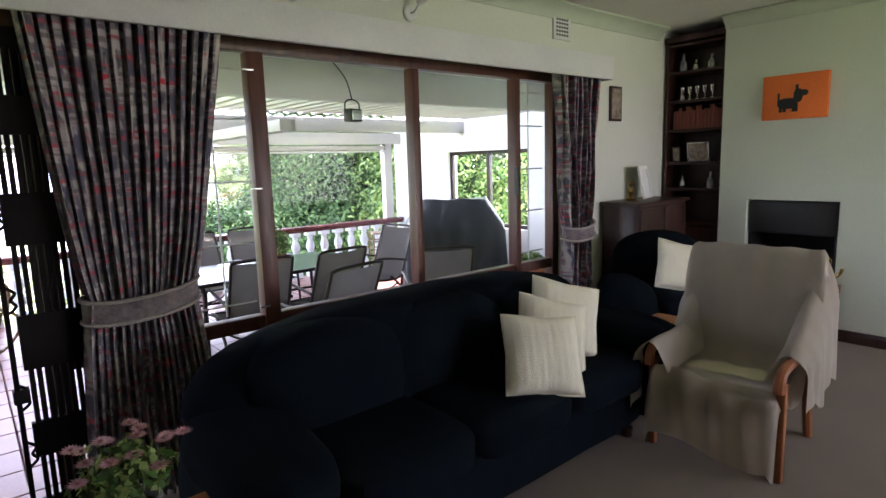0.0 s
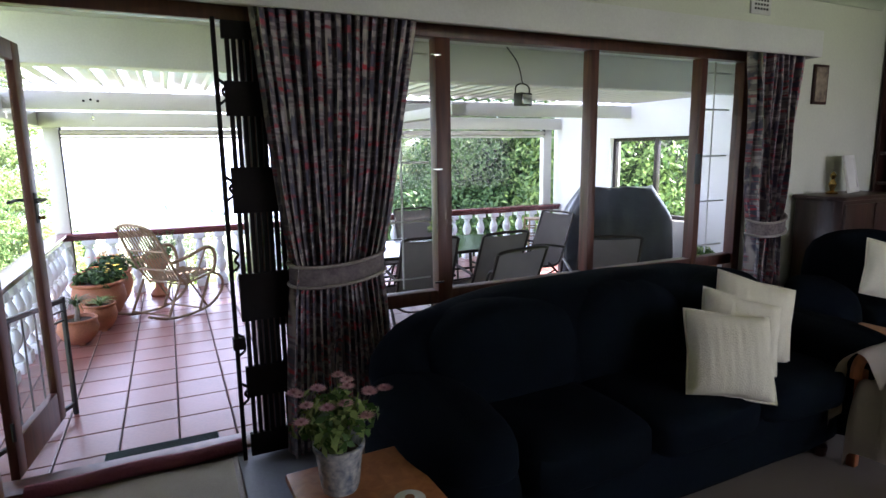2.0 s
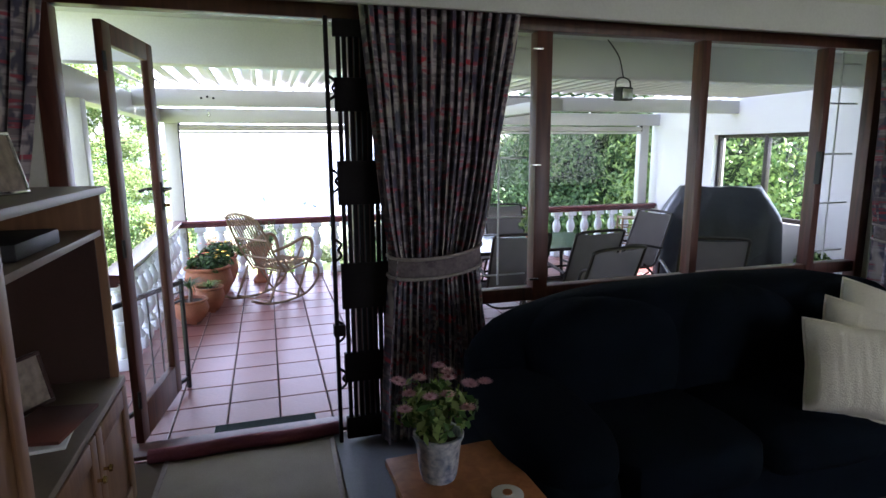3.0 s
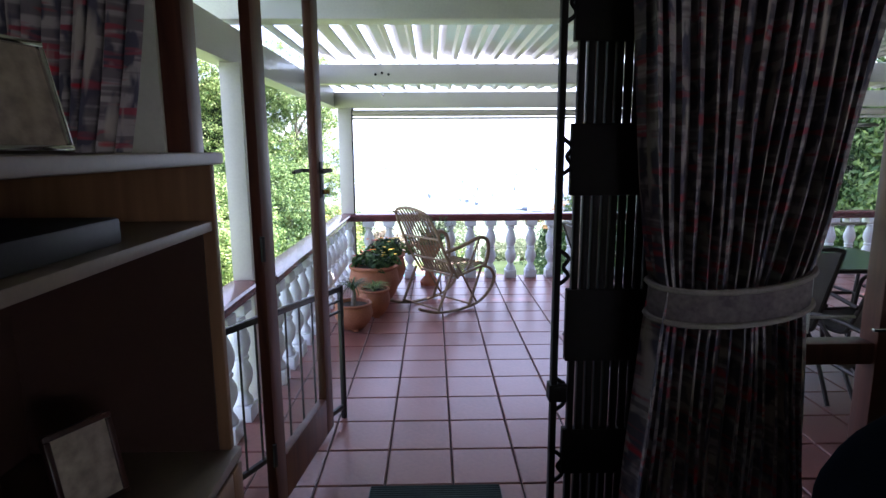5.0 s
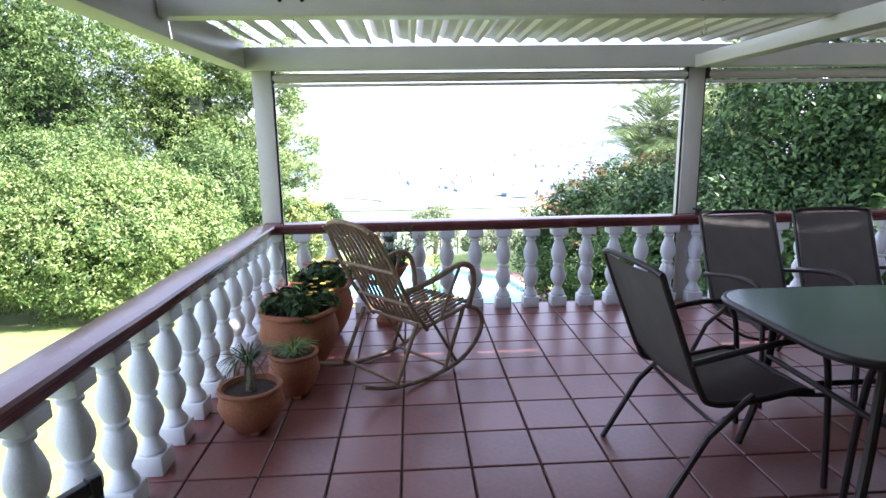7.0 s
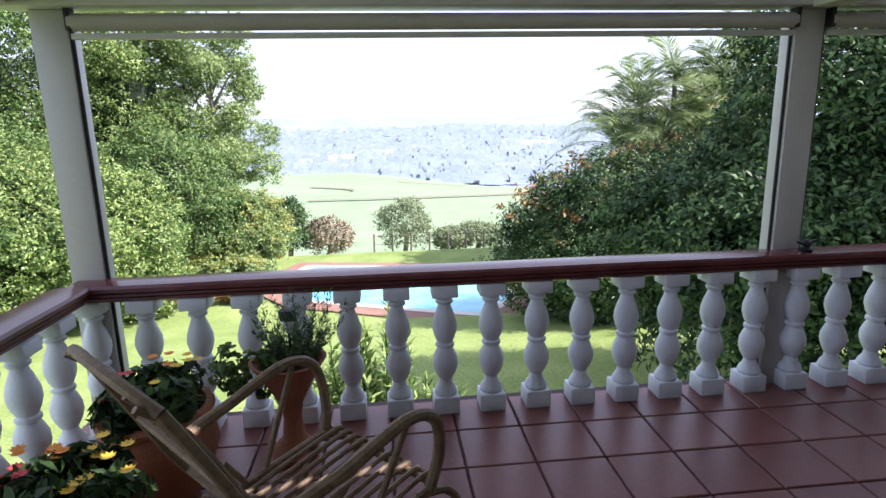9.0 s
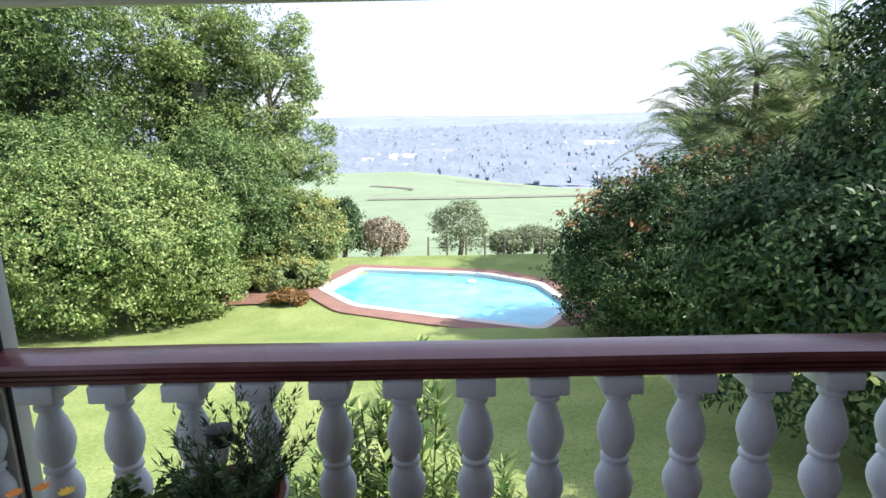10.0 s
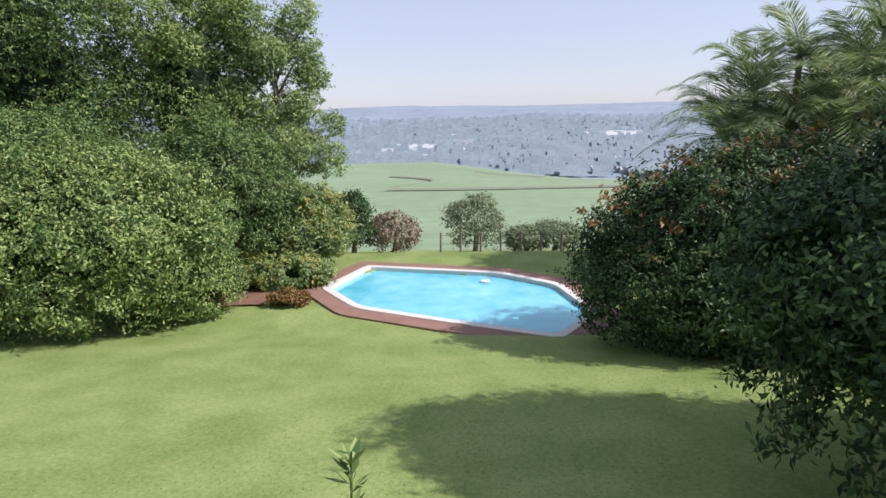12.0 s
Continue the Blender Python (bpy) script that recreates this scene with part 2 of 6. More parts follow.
M_YLFLOWER = mat("yellow_petal", (0.75, 0.50, 0.04), 0.6, var=0.2, island=0.3)
M_RDFLOWER = mat("red_petal", (0.60, 0.06, 0.07), 0.6, var=0.2, island=0.3)
M_PAPER = mat("paper_white", (0.75, 0.75, 0.72), 0.7, var=0.03)
M_BOOK = mat("book_spines", (0.03, 0.015, 0.012), 0.7, color2=(0.24, 0.07, 0.05), island=1.2, fine=2, scale=1)
M_PHOTO = mat("photo_print", (0.12, 0.10, 0.09), 0.3, color2=(0.45, 0.36, 0.28), scale=18, fine=30)
M_FIELD = mat("cane_field", (0.17, 0.25, 0.13), 0.95, color2=(0.24, 0.32, 0.19), scale=0.012, fine=0.15)
M_TRACK = mat("field_track", (0.20, 0.19, 0.14), 0.95, var=0.15)
# distance haze is mixed into the far colours, so woods and hills go blue-grey
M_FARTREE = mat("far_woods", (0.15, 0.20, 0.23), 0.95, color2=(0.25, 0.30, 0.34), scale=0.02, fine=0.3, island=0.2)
M_FARHILL = mat("hazed_hills", (0.18, 0.23, 0.28), 0.95, color2=(0.27, 0.32, 0.38), scale=0.004, fine=0.03)
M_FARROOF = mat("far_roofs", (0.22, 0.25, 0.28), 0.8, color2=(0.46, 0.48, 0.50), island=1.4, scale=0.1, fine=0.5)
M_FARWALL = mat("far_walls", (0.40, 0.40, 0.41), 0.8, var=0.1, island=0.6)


def water(name):
    m = mat(name, (0.07, 0.45, 0.58), 0.06, color2=(0.26, 0.68, 0.78), scale=0.25, fine=1.2, spec=0.6)
    t = m.node_tree
    n, l = t.nodes, t.links
    tc, wv, bp = n.new("ShaderNodeTexCoord"), n.new("ShaderNodeTexNoise"), n.new("ShaderNodeBump")
    wv.inputs["Scale"].default_value, wv.inputs["Detail"].default_value = 2.2, 3
    bp.inputs["Strength"].default_value, bp.inputs["Distance"].default_value = 0.18, 0.05
    l.new(tc.outputs["Object"], wv.inputs["Vector"])
    l.new(wv.outputs["Fac"], bp.inputs["Height"])
    l.new(bp.outputs["Normal"], n["Principled BSDF"].inputs["Normal"])
    return m


M_WATER = water("pool_water")


# ---- builders ----
def part(name, bm, material, parent=None, label="", angle=35):
    me = bpy.data.meshes.new(name)
    bmesh.ops.recalc_face_normals(bm, faces=bm.faces)
    bm.to_mesh(me)
    bm.free()
    me.materials.append(material)
    me.shade_smooth()
    me.set_sharp_from_angle(angle=radians(angle))
    ob = new(name, me)
    if parent is not None:
        ob.parent = parent
    if label:
        ob["label"] = label
    return ob


def thing(name, m, label, category, group="", kind=""):
    ob = new(name)
    ob.empty_display_size = 0.1
    ob.matrix_basis = m
    return tagged(ob, label, category, group, kind)


def box(x0, x1, y0, y1, z0, z1, bev=0.0, bm=None, seg=2):
    bm = bm or bmesh.new()
    vs = [bm.verts.new((x, y, z)) for x in (x0, x1) for y in (y0, y1) for z in (z0, z1)]
    faces = [bm.faces.new([vs[i] for i in f]) for f in ((0, 1, 3, 2), (4, 6, 7, 5), (0, 4, 5, 1), (2, 3, 7, 6), (0, 2, 6, 4), (1, 5, 7, 3))]
    if bev:
        edges = {e for f in faces for e in f.edges}
        bmesh.ops.bevel(bm, geom=list(edges), offset=bev, segments=seg, affect="EDGES", profile=0.5)
    return bm


def tube(pts, r, n=8, bm=None, closed=False):
    bm = bm or bmesh.new()
    pts = [Vector(p) for p in pts]
    rad = r if isinstance(r, (list, tuple)) else [r] * len(pts)
    rings = []
    side = None
    for i, p in enumerate(pts):
        a = pts[max(i - 1, 0)] if not closed else pts[i - 1]
        b = pts[min(i + 1, len(pts) - 1)] if not closed else pts[(i + 1) % len(pts)]
        d = (b - a).normalized()
        if side is None:
            side = d.orthogonal().normalized()
        side = (side - d * side.dot(d)).normalized()
        up = d.cross(side)
        rings.append([bm.verts.new(p + (side * math.cos(k * math.tau / n) + up * math.sin(k * math.tau / n)) * rad[i]) for k in range(n)])
    last = len(rings) if closed else len(rings) - 1
    for i in range(last):
        a, b = rings[i], rings[(i + 1) % len(rings)]
        for k in range(n):
            bm.faces.new((a[k], a[(k + 1) % n], b[(k + 1) % n], b[k]))
    if not closed:
        bm.faces.new(rings[0])
        bm.faces.new(rings[-1])
    return bm


def lathe(profile, n=20, bm=None, c=(0, 0, 0)):
    bm = bm or bmesh.new()
    rings = [[bm.verts.new((c[0] + r * math.cos(k * math.tau / n), c[1] + r * math.sin(k * math.tau / n), c[2] + z)) for k in range(n)] for r, z in profile]
    for a, b in zip(rings, rings[1:]):
        for k in range(n):
            bm.faces.new((a[k], a[(k + 1) % n], b[(k + 1) % n], b[k]))
    bm.faces.new(rings[0])
    bm.faces.new(rings[-1])
    return bm


def curve(pts, steps=6):
    """Points along a smooth line through pts."""
    pts = [Vector(p) for p in pts]
    out = []
    for i in range(len(pts) - 1):
        p0, p1, p2, p3 = pts[max(i - 1, 0)], pts[i], pts[i + 1], pts[min(i + 2, len(pts) - 1)]
        for s in range(steps):
            t = s / steps
            out.append(0.5 * (2 * p1 + (p2 - p0) * t + (2 * p0 - 5 * p1 + 4 * p2 - p3) * t * t + (3 * p1 - p0 - 3 * p2 + p3) * t ** 3))
    return out + [pts[-1]]


def soft(sx, sy, sz, power=4.0, n=24, wob=0.0, seed=0, bm=None, c=(0, 0, 0)):
    """A rounded, slightly uneven cushion shape of half sizes sx, sy, sz."""
    bm = bm or bmesh.new()
    rows = n // 2
    grid = []
    for i in range(rows + 1):
        th = math.pi * i / rows - math.pi / 2
        ring = []
        for k in range(n):
            ph = k * math.tau / n
            v = [math.cos(th) * math.cos(ph), math.cos(th) * math.sin(ph), math.sin(th)]
            s = sum(abs(q) ** power for q in v) ** (-1 / power)
            p = Vector((v[0] * s * sx, v[1] * s * sy, v[2] * s * sz))
            p *= 1 + wob * noise.noise(p * 5 + Vector((seed * 7.3, seed, 0)))
            ring.append(bm.verts.new(p + Vector(c)))
        grid.append(ring)
    for a, b in zip(grid, grid[1:]):
        for k in range(n):
            bm.faces.new((a[k], a[(k + 1) % n], b[(k + 1) % n], b[k]))
    bmesh.ops.remove_doubles(bm, verts=bm.verts, dist=1e-5)
    return bm


def structure(name, bm, material, label, category):
    return tagged(part(name, bm, material), label, category, kind="structure")


def quads(name, material, v, parent=None, label="", tris=False):
    """A mesh of separate four-cornered faces from an array of (n, 4, 3)."""
    k = v.shape[1]
    nf = len(v)
    me = bpy.data.meshes.new(name)
    me.vertices.add(nf * k)
    me.vertices.foreach_set("co", v.reshape(-1).astype(np.float32))
    me.loops.add(nf * k)
    me.loops.foreach_set("vertex_index", np.arange(nf * k, dtype=np.int32))
    me.polygons.add(nf)
    me.polygons.foreach_set("loop_start", np.arange(0, nf * k, k, dtype=np.int32))
    me.update(calc_edges=True)
    me.materials.append(material)
    ob = new(name, me)
    if parent is not None:
        ob.parent = parent
    if label:
        ob["label"] = label
    return ob


def leaf_quads(rng, centre, normal, length, width, spread=0.55):
    n = len(centre)
    nr = normal + rng.normal(0, spread, (n, 3))
    nr /= np.linalg.norm(nr, axis=1)[:, None] + 1e-9
    t = rng.normal(0, 1, (n, 3))
    t[:, 2] -= 0.5
    t -= nr * (t * nr).sum(1)[:, None]
    t /= np.linalg.norm(t, axis=1)[:, None] + 1e-9
    b = np.cross(nr, t)
    ln = (length * rng.uniform(0.6, 1.35, n))[:, None]
    wd = (width * rng.uniform(0.7, 1.2, n))[:, None]
    fold = nr * ln * 0.12
    return np.stack([centre - t * ln / 2, centre + b * wd / 2 + fold, centre + t * ln / 2, centre - b * wd / 2 + fold], axis=1)


def blob_points(rng, c, r, count, clumps, clump_r, low=-0.6, fill=0.0):
    """Leaf places and normals on clumps spread over an ellipsoid."""
    d = rng.normal(0, 1, (clumps * 12 + 40, 3))
    d /= np.linalg.norm(d, axis=1)[:, None]
    d = d[d[:, 2] > low][:clumps]
    cc = np.array(c) + d * np.array(r) * rng.uniform(0.72, 1.05, (len(d), 1))
    cr = clump_r * rng.uniform(0.6, 1.35, len(d))
    pick = rng.integers(0, len(d), count)
    q = rng.normal(0, 1, (count, 3))
    q /= np.linalg.norm(q, axis=1)[:, None]
    pos = cc[pick] + q * cr[pick][:, None] * rng.uniform(0.55, 1.08, (count, 1)) ** 0.6 * np.array((1, 1, 0.8))
    nrm = q * 0.6 + d[pick] * 0.6
    # the rest of the leaves fill an uneven skin between the clumps
    m = int(count * fill)
    if m:
        e = rng.normal(0, 1, (m * 2 + 40, 3))
        e /= np.linalg.norm(e, axis=1)[:, None]
        e = e[e[:, 2] > low][:m]
        wave = np.sin(e[:, 0] * 5 + e[:, 2] * 4 + c[0]) * np.cos(e[:, 1] * 6 + e[:, 2] * 3 + c[1]) * 0.09 + np.sin(e[:, 0] * 13 + e[:, 1] * 11) * 0.05
        s = 0.90 + wave + rng.normal(0, 0.05, len(e))
        pos[:len(e)] = np.array(c) + e * np.array(r) * s[:, None]
        nrm[:len(e)] = e
    return pos, nrm


def ragged_points(rng, c, r, count, low=-0.8, spray=0.22, amp=1.0, gap=0.19):
    """Leaf places in sprays over many rounded lobes that stand on an ellipsoid, with hollows between."""
    c, r = np.array(c), np.array(r)
    scale = (r[0] * r[1] * r[2]) ** (1 / 3)
    lobes = int(max(9, 34 + 30 * scale))
    turn = np.arange(lobes) * 2.39996 + rng.uniform(0, 6.28)
    up = 1 - (1 - low) * (np.arange(lobes) + 0.5) / lobes
    d = np.stack([np.cos(turn) * np.sqrt(1 - up ** 2), np.sin(turn) * np.sqrt(1 - up ** 2), up], axis=1) + rng.normal(0, 0.11, (lobes, 3))
    d /= np.linalg.norm(d, axis=1)[:, None]
    lr = scale * rng.uniform(0.13, 0.42, len(d)) * min(1.25, 2.4 / (1 + 0.4 * scale)) * (0.7 + 0.3 * amp)
    cc = c + d * np.maximum(r - lr[:, None] * 0.75, r * 0.45) * rng.uniform(0.80, 1.08, (len(d), 1))
    n = max(8, count // 8)
    pick = rng.choice(len(d), n, p=lr ** 2 / (lr ** 2).sum())
    q = rng.normal(0, 1, (n, 3)) + d[pick] * 0.9 + np.array((0, 0, 0.35))
    q /= np.linalg.norm(q, axis=1)[:, None]
    wob = np.sin(q @ np.array((9.0, 4.0, 7.0)) + pick) * 0.10 + np.sin(q @ np.array((-5.0, 13.0, 6.0)) + 2 * pick) * 0.08
    shoot = (rng.random(n) < 0.08) * rng.uniform(0.05, 0.35, n)
    tip = cc[pick] + q * (lr[pick] * (0.92 + wob + shoot - np.abs(rng.normal(0, 0.10, n))))[:, None] * np.array((1, 1, 0.86))
    hole = np.sin(tip @ np.array((3.1, 1.7, 2.3)) + c[0]) + np.sin(tip @ np.array((-1.9, 2.9, 3.7)) + c[1])
    keep = hole > np.quantile(hole, gap * 0.5)
    tip, q = tip[keep], q[keep]
    leaf = rng.integers(0, len(tip), count)
    size = spray * rng.uniform(0.35, 1.2, len(tip))
    pos = tip[leaf] + rng.normal(0, 1, (count, 3)) * size[leaf][:, None] * np.array((0.6, 0.6, 0.40))
    return pos, q[leaf] * 0.9 + np.array((0, 0, 0.3))


def hull(c, r, seed, subdiv=3, rough=0.25):
    bm = bmesh.new()
    bmesh.ops.create_icosphere(bm, subdivisions=subdiv, radius=1)
    for v in bm.verts:
        k = 1 + rough * noise.noise(v.co * 1.7 + Vector((seed * 3.1, 0, seed))) + rough * 0.5 * noise.noise(v.co * 4 + Vector((0, seed, 0)))
        v.co = Vector((v.co.x * r[0], v.co.y * r[1], v.co.z * r[2])) * k + Vector(c)
    return bm


# ---- house structure ----
WI, WO = 3.48, 3.66          # inner and outer face of the garden wall
CEIL = 2.80
bm = box(-1.3, 6.9, WI, WO, 2.27, 2.95)
box(-1.3, -0.60, WI, WO, 0, 2.27, bm=bm)
box(4.48, 6.9, WI, WO, 0, 2.27, bm=bm)
structure("wall_north", bm, M_WALL, "off-white plastered wall above and beside the wide timber window", "wall")
structure("wall_west", box(-1.48, -1.3, -3.2, WO, 0, 2.95), M_WALL, "plain off-white plastered side wall", "wall")
bm = box(-1.3, 3.4, -3.4, -3.2, 0, 2.95)
box(6.6, 6.9, -3.4, -3.2, 0, 2.95, bm=bm)
box(3.4, 6.6, -3.4, -3.2, 0, 0.8, bm=bm)
box(3.4, 6.6, -3.4, -3.2, 2.2, 2.95, bm=bm)
structure("wall_south", bm, M_WALL, "plain off-white plastered back wall", "wall")
bm = box(6.6, 6.9, -3.2, WI, 0, 2.95)
structure("wall_east", bm, M_WALL, "off-white plastered end wall beside the chimney", "wall")
structure("ceiling", box(-1.48, 6.9, -3.4, WO, CEIL, CEIL + 0.12), M_CEIL, "cream painted plaster ceiling", "ceiling")
structure("floor", box(-1.48, 6.9, -3.4, WI, -0.15, 0), M_CARPET, "beige wall-to-wall carpet", "carpet")

# chimney breast with fireplace opening
bm = box(6.05, 6.6, 0.3, 1.88, 0, CEIL)
box(6.05, 6.6, 2.61, 2.86, 0, CEIL, bm=bm)
box(6.05, 6.6, 1.88, 2.61, 1.16, CEIL, bm=bm)
box(6.05, 6.6, 1.88, 2.61, 0, 0.12, bm=bm)
structure("chimney_breast", bm, M_CHIM, "pale green plastered chimney breast with a square fireplace opening", "chimney")
fp = thing("fireplace", pose(6.05, 2.245, 0.12), "sooty black cast-iron fireplace insert in the chimney breast", "fireplace")
bm = box(0.40, 0.42, -0.36, 0.36, 0, 1.03)
part("firebox", bm, M_SOOT, fp)
for k in range(5):
    part("grate_bar", tube([(0.10, -0.28, 0.1 + 0.06 * k), (0.05, 0, 0.1 + 0.06 * k), (0.10, 0.28, 0.1 + 0.06 * k)], 0.012), M_BLACK, fp)
part("hood", box(0.03, 0.38, -0.355, 0.355, 0.74, 1.03, 0.02), M_BLACK, fp)
part("side_panel", box(0.06, 0.40, -0.36, -0.33, 0, 0.74, 0.004), M_BLACK, fp)
part("side_panel", box(0.06, 0.40, 0.33, 0.36, 0, 0.74, 0.004), M_BLACK, fp)

# cornice and baseboards
def cornice(name, a, b, inward):
    bm = bmesh.new()
    a, b, inward = Vector(a), Vector(b), Vector(inward)
    prof = [(0, 0.11), (0.015, 0.11), (0.02, 0.085), (0.05, 0.05), (0.085, 0.02), (0.11, 0.015), (0.11, 0), (0, 0)]
    ends = [[bm.verts.new(p + inward * d - Vector((0, 0, h))) for d, h in prof] for p in (a, b)]
    for k in range(len(prof)):
        j = (k + 1) % len(prof)
        bm.faces.new((ends[0][k], ends[0][j], ends[1][j], ends[1][k]))
    bm.faces.new(ends[0])
    bm.faces.new(ends[1])
    structure(name, bm, M_CORN, "moulded grey-green ceiling cornice", "cornice")


cornice("trim_north", (-1.3, WI, CEIL - 0.003), (6.0, WI, CEIL - 0.003), (0, -1, 0))
cornice("trim_east", (6.05, 0.3, CEIL - 0.003), (6.05, 2.86, CEIL - 0.003), (-1, 0, 0))
structure("baseboard_east", box(6.025, 6.047, 0.3, 1.86, 0, 0.10, 0.004), M_DARKWOOD, "dark stained wooden skirting board", "skirting")
structure("baseboard_north", box(4.5, 5.0, WI - 0.02, WI - 0.003, 0, 0.10, 0.004), M_DARKWOOD, "dark stained wooden skirting board", "skirting")
structure("floor_strip", box(0.62, 1.05, 2.62, WI, 0.001, 0.006), M_SLATE, "grey tiled strip of floor beside the door mat", "floor")

# pelmet over the curtains
bm = box(-1.28, 4.76, 3.17, 3.20, 2.20, 2.38, 0.003)
box(-1.28, 4.76, 3.20, WI - 0.002, 2.35, 2.38, bm=bm)
box(4.73, 4.76, 3.20, WI - 0.002, 2.20, 2.35, bm=bm)
structure("pelmet", bm, M_WHITE, "white painted boxed pelmet above the window", "pelmet")

# ---- timber window and door frame in the garden wall ----
win = thing("window_1", pose(0, 0, 0), "wide red-brown timber window with tall and low panes", "window", kind="structure")
FY0, FY1 = 3.52, 3.60
HEAD = 2.27
part("head", box(-0.60, 4.48, FY0, FY1, 2.20, HEAD, 0.004), M_FRAME, win)
for x0, x1 in ((0.795, 0.875), (1.83, 1.925), (2.945, 3.005), (3.945, 4.005), (4.40, 4.478)):
    part("mullion", box(x0, x1, FY0 - 0.01, FY1, 0.0, 2.198, 0.006), M_FRAME, win)
for x0, x1 in ((0.875, 1.83), (1.925, 2.945), (3.005, 3.945), (4.005, 4.40)):
    part("transom", box(x0, x1, FY0, FY1, 0.655, 0.735, 0.006), M_FRAME, win)
    part("sill", box(x0, x1, FY0, FY1, 0.0, 0.07, 0.006), M_FRAME, win)
    for z0, z1 in ((0.07, 0.655), (0.735, 2.20)):
        g = part("pane", box(x0, x1, 3.555, 3.561, z0, z1), M_GLASS, win)
        g.visible_shadow = False
# burglar bars of the opening sashes
for xc in (1.40, 1.65, 4.22):
    part("bar", tube([(xc, 3.625, 0.74), (xc, 3.625, 2.2)], 0.006, 6), M_WHITE, win, "white steel burglar bar")
for k, z in enumerate((0.80, 1.15, 1.50, 1.85, 2.12)):
    part("bar", tube([(1.0, 3.63, z), (1.83, 3.63, z)], 0.006, 6), M_WHITE, win, "white steel burglar bar")
    part("bar", tube([(4.005, 3.63, z), (4.40, 3.63, z)], 0.006, 6), M_WHITE, win, "white steel burglar bar")
for z in (0.79, 1.46, 2.10):
    part("stay", box(1.80, 1.86, 3.495, 3.508, z - 0.006, z + 0.006, 0.002), M_CHROME, win, "small metal window catch")
part("stay", box(3.93, 3.95, 3.47, 3.515, 1.30, 1.52, 0.005), M_BLACK, win, "dark window fastener")

dfr = thing("door_1", pose(0, 0, 0), "red-brown timber door frame standing open to the terrace", "door frame", kind="structure")
part("jamb", box(-0.598, -0.52, FY0 - 0.03, FY1, 0, 2.198, 0.006), M_FRAME, dfr)
part("jamb", box(0.775, 0.793, FY0 - 0.03, FY1, 0, 2.198, 0.006), M_FRAME, dfr)
part("threshold", box(-0.52, 0.775, 3.50, 3.657, 0.001, 0.025, 0.006), M_FRAME, dfr)

# narrow glazed door leaf, swung out onto the terrace
leaf_d = Vector((-0.275 + 0.37, 4.354 - 3.635, 0))
leaf = thing("glazed_door", pose(-0.37, 3.635, 0.03, 0, 0, math.degrees(math.atan2(leaf_d.y, leaf_d.x))), "red-brown timber door leaf with one tall glass pane, standing open", "door")
LW, LH = 0.72, 2.135
part("hinge_stile", box(0, 0.10, -0.02, 0.02, 0, LH, 0.005), M_FRAME, leaf)
part("lock_stile", box(LW - 0.10, LW, -0.02, 0.02, 0, LH, 0.005), M_FRAME, leaf)
part("top_rail", box(0.10, LW - 0.10, -0.02, 0.02, LH - 0.10, LH, 0.005), M_FRAME, leaf)
part("bottom_rail", box(0.10, LW - 0.10, -0.02, 0.02, 0, 0.19, 0.005), M_FRAME, leaf)
g = part("pane", box(0.10, LW - 0.10, -0.003, 0.003, 0.19, LH - 0.10), M_GLASS, leaf)
g.visible_shadow = False
hd = part("handle", tube(curve([(LW - 0.05, 0.02, 1.30), (LW - 0.05, 0.06, 1.30), (LW - 0.06, 0.07, 1.30), (LW - 0.17, 0.065, 1.295)]), 0.009), M_BLACK, leaf, "black lever handle")
part("handle", tube(curve([(LW - 0.05, -0.02, 1.30), (LW - 0.05, -0.06, 1.30), (LW - 0.06, -0.07, 1.30), (LW - 0.17, -0.065, 1.295)]), 0.009), M_BLACK, leaf, "black lever handle")
part("lock_plate", box(LW - 0.07, LW - 0.03, -0.025, 0.025, 1.17, 1.34, 0.004), M_BLACK, leaf, "black lock plate")
part("key", box(LW - 0.052, LW - 0.048, -0.06, -0.025, 1.19, 1.21, 0.001), M_BRASS, leaf, "key in the lock")
for k, z in enumerate((0.2, 1.0, 1.9)):
    part("hinge", tube([(-0.004, -0.02, z), (-0.004, -0.02, z + 0.09)], 0.009), M_BLACK, leaf, "dark hinge")

# folding security gate, pushed back against the jamb
sg = thing("folding_gate", pose(0.655, 3.372, 0), "dark steel trellis security gate folded back beside the door", "security gate")
for k in range(13):
    x = 0.045 + 0.029 * k
    part("bar", box(x, x + 0.02, 0.0, 0.03, 0.02, 2.17, 0.003), M_IRON, sg)
for z0, z1 in ((0.02, 0.14), (0.34, 0.50), (0.74, 0.98), (1.28, 1.50), (1.74, 1.90), (2.09, 2.17)):
    part("band", box(0.03, 0.42, -0.006, 0.028, z0, z1, 0.004), M_IRON, sg)
part("lead_bar", box(-0.012, 0.008, -0.006, 0.03, 0.0, 2.18, 0.003), M_IRON, sg)
for z in (0.36, 0.62, 1.05, 1.40, 1.85):
    part("link", tube(curve([(0, 0.012, z - 0.06), (0.035, 0.012, z - 0.03), (0.02, 0.012, z), (0.035, 0.012, z + 0.03), (0, 0.012, z + 0.06)]), 0.007, 6), M_IRON, sg)
part("lock_box", box(-0.02, 0.04, -0.012, 0.036, 0.60, 0.66, 0.004), M_IRON, sg)


